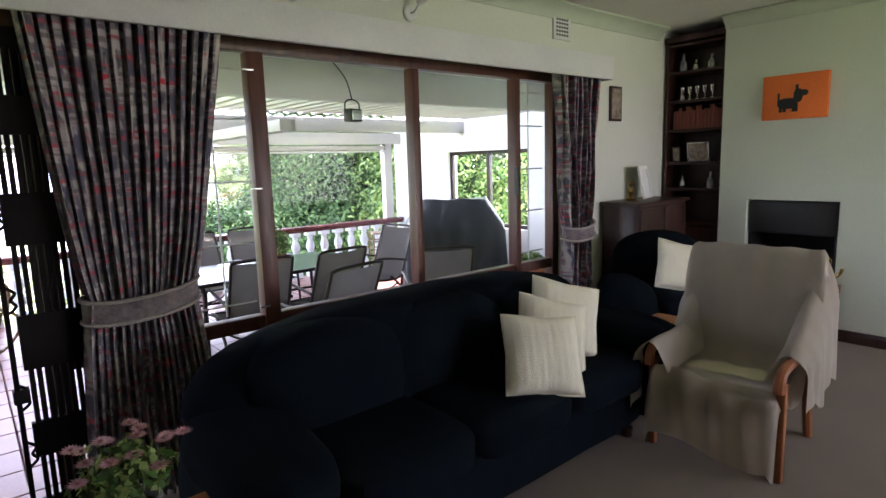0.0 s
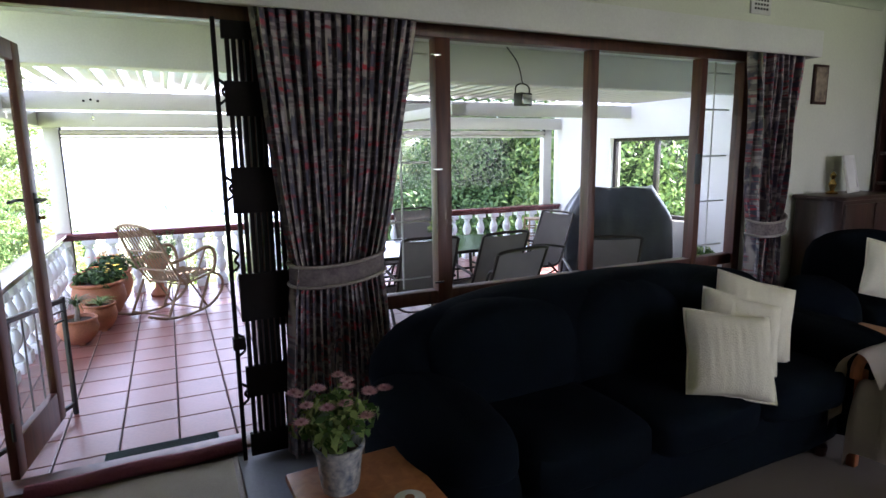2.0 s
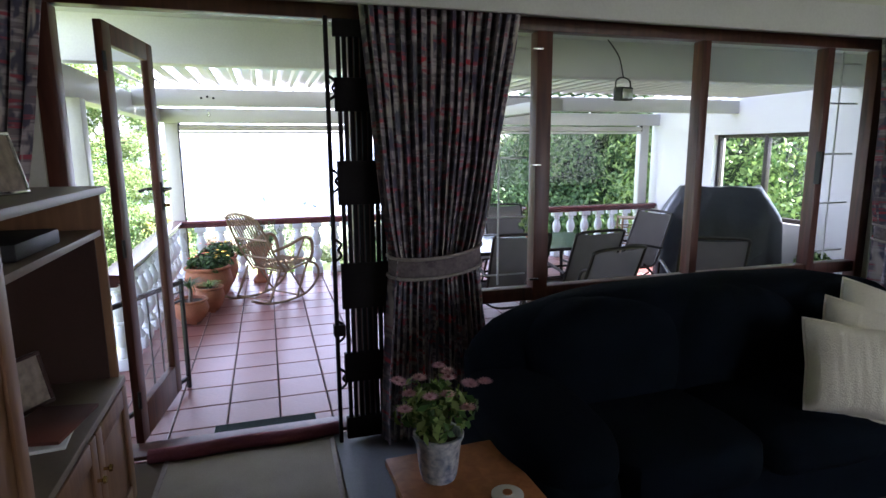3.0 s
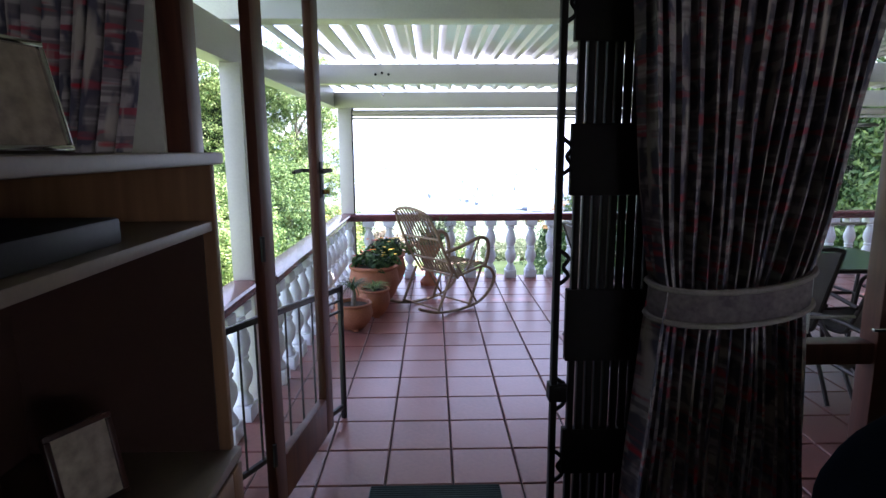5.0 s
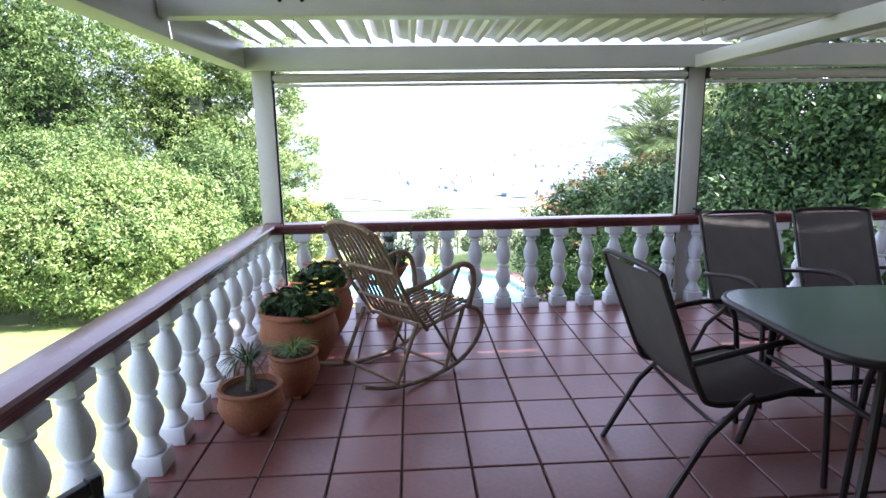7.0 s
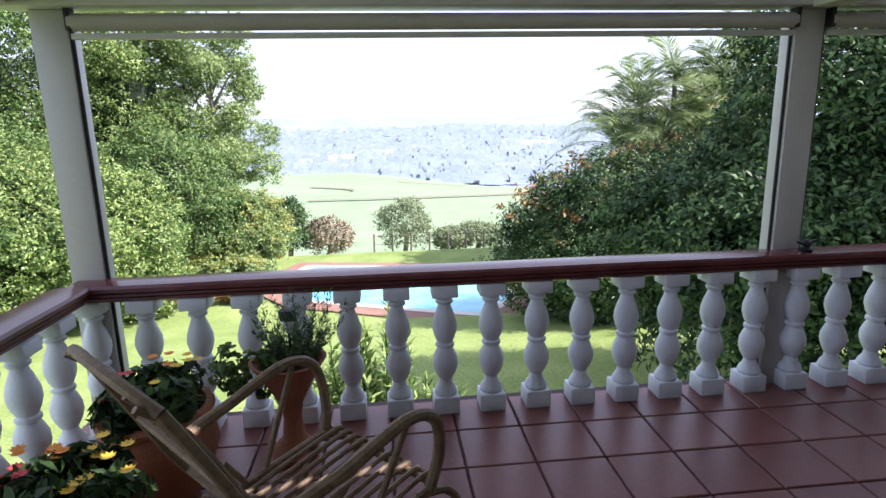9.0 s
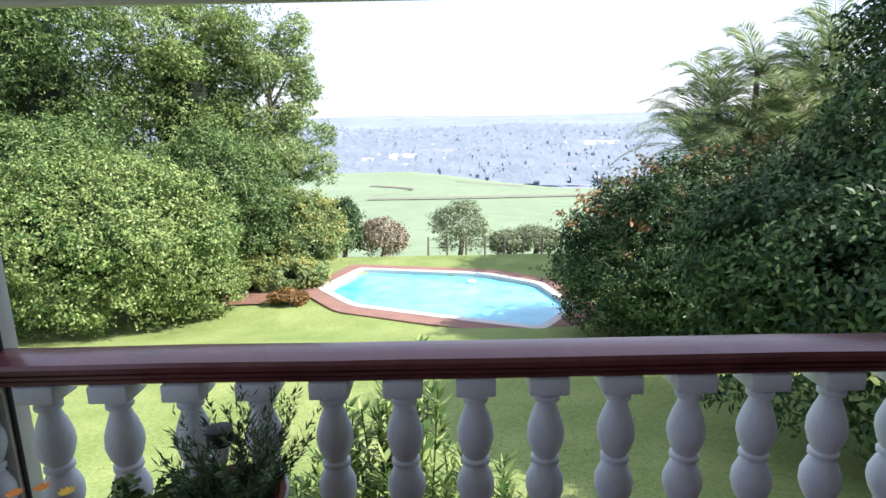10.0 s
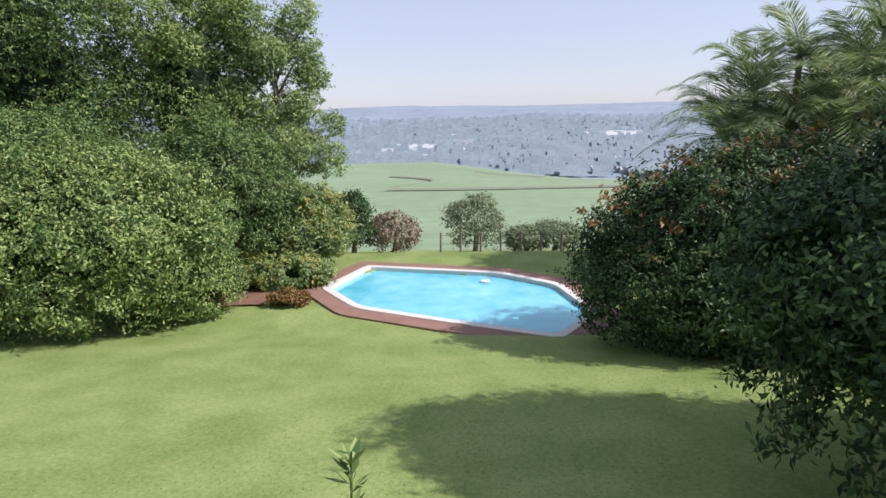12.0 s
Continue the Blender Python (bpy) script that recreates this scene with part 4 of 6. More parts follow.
for k, (yy, zz, hh) in enumerate(((3.33, 2.389, 0.17), (3.20, 2.389, 0.10), (3.05, 2.389, 0.13), (3.30, 1.249, 0.12), (3.02, 1.249, 0.16), (3.33, 2.109, 0.11))):
    bt = thing("bottle", pose(6.20, yy, zz), "small pale ornament bottle on the bookcase shelf", "ornament")
    part("body", lathe([(0.03, 0), (0.034, hh * 0.1), (0.03, hh * 0.5), (0.011, hh * 0.72), (0.011, hh), (0.006, hh)], 12), M_CERAMIC if k % 2 == 0 else M_CHROME, bt)
photo_frame(pose(6.16, 3.12, 1.509, -10, 0, 90), 0.11, 0.095, 0.014, "landscape photograph in a silver frame on the shelf", rim=M_CHROME)
photo_frame(pose(6.18, 3.36, 1.509, -10, 0, 90), 0.045, 0.075, 0.01, "small dark-framed photograph on the shelf")

# low dark cabinet against the window wall
lc = thing("low_cabinet", pose(5.42, 3.24, 0), "dark mahogany cabinet standing beside the bookcase", "cabinet")
part("body", box(-0.40, 0.40, -0.17, 0.20, 0.06, 1.15, 0.004), M_DARKWOOD, lc)
part("top", box(-0.43, 0.43, -0.20, 0.215, 1.15, 1.18, 0.008), M_DARKWOOD, lc)
part("plinth", box(-0.38, 0.38, -0.15, 0.19, 0, 0.06), M_DARKWOOD, lc)
for x0, x1 in ((-0.385, -0.005), (0.005, 0.385)):
    d = part("door", box(x0, x1, -0.188, -0.1705, 0.10, 1.12, 0.006), M_DARKWOOD, lc)
photo_frame(pose(5.55, 3.30, 1.182, -12, 0, 15), 0.135, 0.155, 0.035, "white-framed certificate standing on the dark cabinet", face=M_PAPER, rim=M_PAPER)
ob = thing("figurine", pose(5.22, 3.28, 1.182), "small dark bronze figurine on the cabinet", "figurine")
part("figure", lathe([(0.04, 0), (0.045, 0.015), (0.015, 0.03), (0.03, 0.08), (0.012, 0.12), (0.024, 0.15), (0.004, 0.18)], 12), M_BRASS, ob)

# wall pieces
vent = thing("air_vent", pose(4.465, WI - 0.002, 2.53), "white square louvred air vent in the wall", "air vent")
part("plate", box(-0.11, 0.11, -0.015, 0, 0, 0.20, 0.004), M_WHITE, vent)
for r in range(5):
    for c2 in range(5):
        part("hole", box(-0.075 + c2 * 0.032, -0.055 + c2 * 0.032, -0.0175, -0.0152, 0.03 + r * 0.03, 0.045 + r * 0.03), M_BLACK, vent)
pc = thing("picture", pose(5.24, WI - 0.003, 1.90), "small brown framed picture on the wall", "picture")
part("rim", box(-0.09, 0.09, -0.02, 0, 0, 0.31, 0.004), M_DARKWOOD, pc)
part("print", box(-0.07, 0.07, -0.024, -0.0205, 0.02, 0.29), M_PHOTO, pc)
for x in (2.10, 2.92):
    lt = thing("wall_spotlight", pose(x, WI - 0.002, 2.47), "small white wall spotlight above the pelmet", "spotlight", group="wall spotlights")
    part("rose", lathe([(0.05, 0), (0.05, 0.012), (0.04, 0.02)], 20), M_WHITE, lt).matrix_basis = pose(0, 0, 0.06, 90, 0, 0)
    part("arm", tube([(0, -0.015, 0.06), (0, -0.06, 0.06), (0.01, -0.09, 0.10)], 0.007, 8), M_WHITE, lt)
    part("lamp_head", lathe([(0.02, 0), (0.035, 0.03), (0.045, 0.10), (0.04, 0.10), (0.03, 0.05)], 18), M_WHITE, lt).matrix_basis = pose(0.01, -0.09, 0.10, 35, 0, 20)
cv = thing("canvas_picture", pose(6.045, 2.255, 1.85), "orange canvas with a black terrier silhouette on the chimney breast", "painting")
part("canvas", box(-0.035, 0, -0.25, 0.25, 0, 0.37, 0.006), M_ORANGE, cv)
bm = bmesh.new()
soft(0.002, 0.075, 0.045, 3, 16, bm=bm, c=(0, 0.05, 0.13))
soft(0.002, 0.035, 0.055, 3, 16, bm=bm, c=(0, -0.03, 0.19))
soft(0.002, 0.045, 0.025, 3, 16, bm=bm, c=(0, -0.06, 0.21))
for yy in (0.10, 0.07, 0.0, -0.02):
    box(-0.002, 0.002, yy - 0.012, yy + 0.012, 0.06, 0.13, bm=bm)
box(-0.002, 0.002, 0.112, 0.126, 0.12, 0.22, bm=bm)
box(-0.002, 0.002, -0.03, -0.008, 0.23, 0.28, bm=bm)
part("silhouette", bm, M_BLACK, cv, "black silhouette").location = (-0.038, 0, 0)
br = thing("brick_plinth", pose(5.90, 1.93, 0), "small brick plinth in front of the fireplace", "plinth")
for k in range(6):
    for q in range(2):
        part("brick", box(-0.11, 0.11, -0.11 + q * 0.112, -0.004 + q * 0.112, k * 0.082, k * 0.082 + 0.074, 0.004), M_BRICK, br)
part("mortar", box(-0.104, 0.104, -0.104, 0.104, 0, 0.486), M_SLATE, br)
kt = thing("brass_kettle", pose(5.90, 1.93, 0.487), "polished brass kettle ornament on the brick plinth", "kettle")
part("body", lathe([(0.05, 0), (0.075, 0.03), (0.08, 0.08), (0.05, 0.13), (0.03, 0.15), (0.035, 0.17), (0.012, 0.19), (0.015, 0.21), (0.004, 0.22)], 20), M_BRASS, kt)
part("spout", tube(curve([(0, -0.07, 0.06), (0, -0.12, 0.10), (0, -0.14, 0.15)]), 0.012, 8), M_BRASS, kt)
part("handle", tube(curve([(0, -0.05, 0.14), (0, -0.05, 0.22), (0, 0.05, 0.22), (0, 0.05, 0.14)]), 0.007, 8), M_BRASS, kt)

# window in the back wall, which lights the room from behind
bw = thing("window_3", pose(1.8, -3.3, 0), "plain timber window in the back wall", "window", kind="structure")
for x0, x1, z0, z1 in ((1.6, 1.68, 0.8, 2.2), (4.72, 4.8, 0.8, 2.2), (3.16, 3.24, 0.88, 2.12), (1.68, 4.72, 0.8, 0.88), (1.68, 4.72, 2.12, 2.2)):
    part("window_frame", box(x0, x1, -0.04, 0.04, z0, z1, 0.004), M_FRAME, bw)
for x0, x1 in ((1.68, 3.16), (3.24, 4.72)):
    g = part("pane", box(x0, x1, -0.003, 0.003, 0.88, 2.12), M_GLASS, bw)
    g.visible_shadow = False
win_light = new("window_light", bpy.data.lights.new("window_light", "AREA"))
win_light.data.shape, win_light.data.size, win_light.data.size_y = "RECTANGLE", 3.0, 1.2
win_light.data.energy, win_light.data.color = 3.5, (1.0, 0.96, 0.90)
win_light.matrix_basis = look((5.0, -3.18, 1.5), (4.6, 0, 1.3))

# the room stands one low step above the terrace
ROOM = Matrix.Translation((0.435 - 0.96 * 0.47, 0.403 - 0.96 * 0.42, 1.618 - 0.96 * 1.555)) @ Matrix.Scale(0.96, 4)
for ob in list(scene.collection.objects):
    if ob.parent is None and ob.type in {"MESH", "EMPTY"}:
        ob.matrix_basis = ROOM @ ob.matrix_basis
win_light.matrix_basis = look(ROOM @ Vector((5.0, -3.18, 1.5)), ROOM @ Vector((4.6, 0, 1.3)))


# ---- terrace structure ----
TW = 3.517                   # outer face of the house wall
TX0, TX1, TY0, TY1 = -0.92, 6.15, TW, 8.30
structure("floor_terrace", box(TX0, TX1 + 0.2, TY0, TY1, -0.30, -0.012), M_GROUT, "raised terrace slab with dark grout joints", "terrace floor")
structure("wall_terrace_base", box(TX0, TX1 + 0.2, TY1 - 0.2, TY1 - 0.004, -3.2, -0.305), M_WHITE, "white plastered retaining wall below the terrace", "wall")
structure("wall_terrace_side", box(TX0, TX0 + 0.2, TY0, TY1 - 0.21, -3.2, -0.305), M_WHITE, "white plastered retaining wall below the terrace", "wall")
WY0, WY1 = 5.35, 6.95
bm = box(TX1, TX1 + 0.2, TW, WY0, -0.3, 2.7)
box(TX1, TX1 + 0.2, WY1, 8.28, -0.3, 2.7, bm=bm)
box(TX1, TX1 + 0.2, WY0, WY1, -0.3, 0.72, bm=bm)
box(TX1, TX1 + 0.2, WY0, WY1, 1.78, 2.7, bm=bm)
structure("wall_terrace_east", bm, M_WHITE, "white plastered end wall of the terrace", "wall")
w2 = thing("window_2", pose(TX1 + 0.1, 0, 0), "dark aluminium two-pane window in the terrace's end wall", "window", kind="structure")
for a, b in ((WY0, WY0 + 0.05), (6.12, 6.18), (WY1 - 0.05, WY1)):
    part("upright", box(-0.03, 0.03, a, b, 0.72, 1.78, 0.004), M_TUBE, w2)
for a, b in ((0.72, 0.77), (1.73, 1.78)):
    for y0, y1 in ((WY0 + 0.05, 6.12), (6.18, WY1 - 0.05)):
        part("rail", box(-0.03, 0.03, y0, y1, a, b, 0.004), M_TUBE, w2)
for y0, y1 in ((WY0 + 0.05, 6.12), (6.18, WY1 - 0.05)):
    g = part("pane", box(-0.003, 0.003, y0, y1, 0.77, 1.73), M_GLASS, w2)
    g.visible_shadow = False

# house eaves over the near part of the terrace, then the louvred roof
structure("ceiling_terrace", box(-1.1, TX1 + 0.2, TW, 4.86, 2.50, 2.56), M_WHITE, "white boarded soffit over the terrace", "ceiling")
structure("beam_house", box(-1.1, TX1, 4.86, 5.02, 2.20, 2.72, 0.006), M_WHITE, "deep white painted beam along the eaves", "beam")
structure("beam_middle", box(-0.84, TX1, 6.55, 6.67, 2.04, 2.20, 0.006), M_METALW, "white painted timber cross beam", "beam")
structure("beam_front", box(-0.92, TX1, 8.10, 8.24, 1.95, 2.12, 0.006), M_METALW, "white painted front beam of the louvred roof", "beam")
structure("beam_left", box(-0.98, -0.85, 3.525, 8.10, 1.96, 2.16, 0.006), M_METALW, "white painted side beam of the louvred roof", "beam")
structure("beam_rafter", box(2.66, 2.80, 5.02, 8.10, 1.94, 2.038, 0.006), M_METALW, "white painted beam under the louvred roof", "beam")
structure("roof_house", box(-1.9, 7.2, -3.8, 4.90, 2.98, 3.15), M_GROUT, "dark flat roof over the house", "roof")


def louvre_bank(name, y0, y1, z, label):
    th = thing(name, pose(0, 0, z), label, "louvre roof", kind="structure")
    bm = bmesh.new()
    prof = [(-0.085, 0.035), (-0.055, 0.012), (-0.03, 0.0), (0.03, 0.0), (0.055, -0.02), (0.085, -0.026), (0.082, -0.034), (0.05, -0.03), (0.028, -0.008), (-0.032, -0.008), (-0.06, 0.004), (-0.088, 0.026)]
    ends = [[bm.verts.new((x, y, zz)) for x, zz in prof] for y in (y0, y1)]
    k = len(prof)
    for i in range(k):
        bm.faces.new((ends[0][i], ends[0][(i + 1) % k], ends[1][(i + 1) % k], ends[1][i]))
    bm.faces.new(ends[0])
    bm.faces.new(ends[1])
    first = part("slat", bm, M_METALW, th, angle=20)
    first.location.x = -0.80
    tilt = radians(7)
    first.rotation_euler.y = tilt
    for i in range(1, 42):
        o = new("slat", first.data)
        o.parent = th
        o.location.x = -0.80 + 0.167 * i
        o.rotation_euler.y = tilt
    return th


louvre_bank("louvre_roof", 5.03, 6.54, 2.27, "white aluminium roof louvres tilted half open")
louvre_bank("louvre_roof", 6.69, 8.20, 2.19, "white aluminium roof louvres tilted half open")

# posts
for k, (x, y, z0, z1) in enumerate(((-0.755, 8.235, -0.012, 1.95), (2.72, 8.235, -0.012, 1.95), (5.95, 8.235, -0.012, 1.95))):
    structure("post_front", box(x - 0.075, x + 0.075, y - 0.055, y + 0.055, z0, z1, 0.006), M_METALW, "square white painted roof post", "post")
structure("post_side", box(-0.915, -0.80, 4.76, 4.88, -0.012, 1.96, 0.006), M_METALW, "square white painted roof post", "post")
# cable conduits beside the corner post
for x in (-0.672, 2.636, 2.804):
    structure("conduit", tube([(x, 8.20, 0.0), (x, 8.20, 1.93)], 0.008, 8), M_BLACK, "thin dark cable track on the post", "cable track")

fit_r = thing("rail_fitting", pose(2.80, 8.135, 0.764), "small black metal fitting on the handrail beside the post", "fitting")
part("base", lathe([(0.03, 0), (0.032, 0.008), (0.02, 0.016)], 14), M_BLACK, fit_r)
part("knob", lathe([(0.008, 0), (0.022, 0.012), (0.022, 0.03), (0.008, 0.042)], 14, c=(0.0, 0, 0.014)), M_BLACK, fit_r)
part("lever", tube(curve([(-0.055, 0.0, 0.045), (-0.02, -0.01, 0.035), (0.02, 0.01, 0.035), (0.06, 0, 0.05)]), 0.008, 8), M_BLACK, fit_r)
beam = bpy.data.objects["beam_middle"]
for x0 in (-0.24, 1.92):
    for k in range(3):
        part("bolt", lathe([(0.011, 0), (0.011, 0.006), (0.006, 0.009)], 8), M_IRON, beam, "dark bolt head").matrix_basis = pose(x0 + 0.055 * k, 6.5495, 2.115 + (0.012 if k == 1 else 0), 90, 0, 0)
    part("hook", tube(curve([(x0 + 0.05, 6.61, 2.04), (x0 + 0.05, 6.61, 1.99), (x0 + 0.065, 6.61, 1.965), (x0 + 0.05, 6.61, 1.945), (x0 + 0.035, 6.61, 1.965)]), 0.004, 6), M_CHROME, beam, "small metal hook")

# rolled up blinds under the front beam
for x0, x1 in ((-0.66, 2.63), (2.81, 5.86)):
    bl = thing("roller_blind", pose(0, 8.17, 0), "rolled-up pale canvas blind under the front beam", "blind", group="terrace blinds")
    part("roll", tube([(x0, 0, 1.895), (x1, 0, 1.895)], 0.036, 14), M_BLIND, bl)
    part("bottom_bar", box(x0, x1, -0.012, 0.012, 1.825, 1.850, 0.003), M_METALW, bl)
    part("bracket", box(x0 - 0.01, x0 + 0.01, -0.03, 0.03, 1.86, 1.949, 0.002), M_BLACK, bl)
    part("bracket", box(x1 - 0.01, x1 + 0.01, -0.03, 0.03, 1.86, 1.949, 0.002), M_BLACK, bl)

# ---- balustrades ----
def baluster_bm():
    bm = lathe([(0.0552, 0.09), (0.0600, 0.105), (0.0528, 0.125), (0.0360, 0.15), (0.0324, 0.175), (0.0396, 0.185), (0.0552, 0.215), (0.0648, 0.25), (0.0636, 0.285), (0.0480, 0.325), (0.0372, 0.345), (0.0480, 0.352), (0.0480, 0.366), (0.0384, 0.374), (0.0516, 0.40), (0.0624, 0.44), (0.0612, 0.475), (0.0480, 0.52), (0.0348, 0.555), (0.0312, 0.572), (0.0432, 0.578), (0.0444, 0.590), (0.0372, 0.597), (0.0480, 0.615), (0.0624, 0.632)], 16)
    box(-0.065, 0.065, -0.065, 0.065, 0.0, 0.092, 0.008, bm=bm)
    box(-0.064, 0.064, -0.064, 0.064, 0.615, 0.675, 0.006, bm=bm)
    return bm


def rail_bm(a, b):
    """A moulded handrail from a to b, in its own frame along x."""
    bm = bmesh.new()
    prof = [(-0.045, 0.672), (0.045, 0.672), (0.056, 0.680), (0.056, 0.692), (0.047, 0.695), (0.047, 0.699), (0.070, 0.703), (0.070, 0.714), (0.060, 0.717), (0.060, 0.721), (0.084, 0.726), (0.086, 0.744), (0.078, 0.757), (0.03, 0.763), (-0.03, 0.763), (-0.078, 0.757), (-0.086, 0.744), (-0.084, 0.726), (-0.060, 0.721), (-0.060, 0.717), (-0.070, 0.714), (-0.070, 0.703), (-0.047, 0.699), (-0.047, 0.695), (-0.056, 0.692), (-0.056, 0.680)]
    steps = max(2, round(abs(b - a) / 0.25))
    rings = []
    for i in range(steps + 1):
        x = a + (b - a) * i / steps
        w = 0.0018 * noise.noise(Vector((x * 2.3, 1.7, 0)))
        rings.append([bm.verts.new((x, y + w, z + 2 * w)) for y, z in prof])
    k = len(prof)
    for p, q in zip(rings, rings[1:]):
        for i in range(k):
            bm.faces.new((p[i], p[(i + 1) % k], q[(i + 1) % k], q[i]))
    bm.faces.new(rings[0])
    bm.faces.new(rings[-1])
    return bm


BAL = None


def balustrade(m, a, b, start, pitch, label):
    global BAL
    th = thing("balustrade", m, label, "balustrade", group="terrace balustrades")
    part("handrail", rail_bm(a, b), M_RAIL, th, "maroon painted moulded handrail", angle=25)
    x = start
    while x < b - 0.05:
        if x > a + 0.05:
            if BAL is None:
                o = part("baluster", baluster_bm(), M_BALU, th, angle=28)
                BAL = o.data
            else:
                o = new("baluster", BAL)
                o.parent = th
            o.location = (x, 0, -0.001)
        x += pitch
    return th


balustrade(pose(0, 8.155, 0), -0.80, 6.14, 2.563 - 0.2365 * 14, 0.2365, "white turned concrete balusters under a maroon handrail along the terrace front")
balustrade(pose(-0.785, 0, 0, 0, 0, 90), 4.90, 8.066, 6.37 - 0.255 * 6, 0.255, "white turned concrete balusters under a maroon handrail along the terrace side")
balustrade(pose(-0.845, 0, 0, 0, 0, 90), 3.535, 4.75, 3.565, 0.255, "short white balustrade with a maroon handrail beside the steps")

# low black metal gate standing open
mg = thing("metal_gate", pose(-0.70, 3.70, 0.0, 0, 0, 64), "low black steel gate with upright bars, standing open", "gate")
GL = 0.98
part("frame_rail", box(0, GL, -0.01, 0.01, 0.735, 0.765, 0.003), M_BLACK, mg)
part("frame_rail", box(0, GL, -0.01, 0.01, 0.06, 0.085, 0.003), M_BLACK, mg)
for x in (0, GL - 0.025):
    part("upright", box(x, x + 0.025, -0.012, 0.012, 0.0, 0.77, 0.003), M_BLACK, mg)
for k in range(8):
    part("bar", tube([(0.12 + 0.1 * k, 0, 0.085), (0.12 + 0.1 * k, 0, 0.735)], 0.006, 6), M_BLACK, mg)
part("lock_bracket", box(GL - 0.17, GL - 0.025, -0.008, 0.008, 0.62, 0.632, 0.002), M_BLACK, mg)
part("lock_bracket", box(GL - 0.17, GL - 0.158, -0.008, 0.008, 0.632, 0.735, 0.002), M_BLACK, mg)
part("lock_bracket", box(GL - 0.17, GL - 0.025, -0.008, 0.008, 0.68, 0.69, 0.002), M_BLACK, mg)


gt = thing("scraper_mat", pose(0.233, 3.815, 0.0), "dark green ribbed boot scraper mat outside the door", "door mat")
part("tray", box(-0.29, 0.29, -0.055, 0.055, 0.002, 0.010, 0.002), M_GRATE, gt)
for k in range(7):
    part("rib", box(-0.285, 0.285, -0.050 + 0.0157 * k, -0.044 + 0.0157 * k, 0.0102, 0.02, 0.001), M_GRATE, gt)


# ---- terrace furniture ----
def sling(th, name, prof, w):
    bm = bmesh.new()
    rows = []
    for p in prof:
        rows.append([bm.verts.new((w * (i / 6 * 2 - 1), p[0], p[1] - 0.012 * (1 - (i / 3 - 1) ** 2))) for i in range(7)])
    for a, b in zip(rows, rows[1:]):
        for i in range(6):
            bm.faces.new((a[i], a[i + 1], b[i + 1], b[i]))
    bmesh.ops.solidify(bm, geom=bm.faces[:], thickness=0.004)
    return part(name, bm, M_SLING, th, angle=60)


def patio_chair():
    """Faces +y."""
    th = thing("patio_chair", pose(0, 0, 0), "bronze tubular steel patio chair with a grey-brown sling seat", "chair", group="patio chairs")
    for s in (-1, 1):
        x = 0.26 * s
        part("side_frame", tube(curve([(x * 0.93, -0.41, 0.925), (x * 0.93, -0.355, 0.78), (x * 0.93, -0.235, 0.48), (x * 0.93, -0.17, 0.40), (x * 0.93, 0.0, 0.395), (x * 0.93, 0.20, 0.42), (x * 0.93, 0.27, 0.41)]), 0.013, 8), M_TUBE, th)
        part("front_leg", tube(curve([(x * 1.06, 0.34, 0.0), (x * 1.06, 0.31, 0.40), (x * 1.06, 0.27, 0.60), (x * 1.06, 0.18, 0.645), (x * 1.06, 0.0, 0.635), (x * 1.0, -0.28, 0.58)]), 0.013, 8), M_TUBE, th)
        part("back_leg", tube([(x * 1.06, -0.02, 0.44), (x * 1.06, -0.20, 0.28), (x * 1.06, -0.37, 0.0)], 0.013, 8), M_TUBE, th)
        part("bracket", tube([(x * 0.93, 0.16, 0.41), (x * 1.06, 0.305, 0.41)], 0.009, 6), M_TUBE, th)
        part("bracket", tube([(x * 0.93, -0.04, 0.395), (x * 1.06, -0.03, 0.435)], 0.009, 6), M_TUBE, th)
    part("top_rail", tube(curve([(-0.242, -0.41, 0.925), (-0.15, -0.42, 0.94), (0.15, -0.42, 0.94), (0.242, -0.41, 0.925)]), 0.013, 8), M_TUBE, th)
    part("cross_bar", tube([(-0.242, 0.27, 0.41), (0.242, 0.27, 0.41)], 0.010, 8), M_TUBE, th)
    part("cross_bar", tube(curve([(-0.272, -0.13, 0.35), (-0.1, -0.05, 0.24), (0.1, -0.05, 0.24), (0.272, -0.13, 0.35)]), 0.009, 8), M_TUBE, th)
    sling(th, "back_sling", [(-0.413, 0.925), (-0.358, 0.78), (-0.30, 0.64), (-0.24, 0.49), (-0.185, 0.415)], 0.236)
    sling(th, "seat_sling", [(-0.185, 0.415), (-0.10, 0.395), (0.05, 0.40), (0.20, 0.42), (0.265, 0.412)], 0.236)
    return th


ch = patio_chair()
ch.matrix_basis = pose(1.68, 5.74, 0, 0, 0, -84)
for x, y, rz in ((2.46, 6.55, 183), (3.06, 6.58, 177), (2.28, 5.02, -4), (2.90, 4.98, 6), (3.92, 5.66, 98), (2.52, 4.20, 12), (3.72, 4.30, -28)):
    copy_thing(ch, pose(x, y, 0, 0, 0, rz))


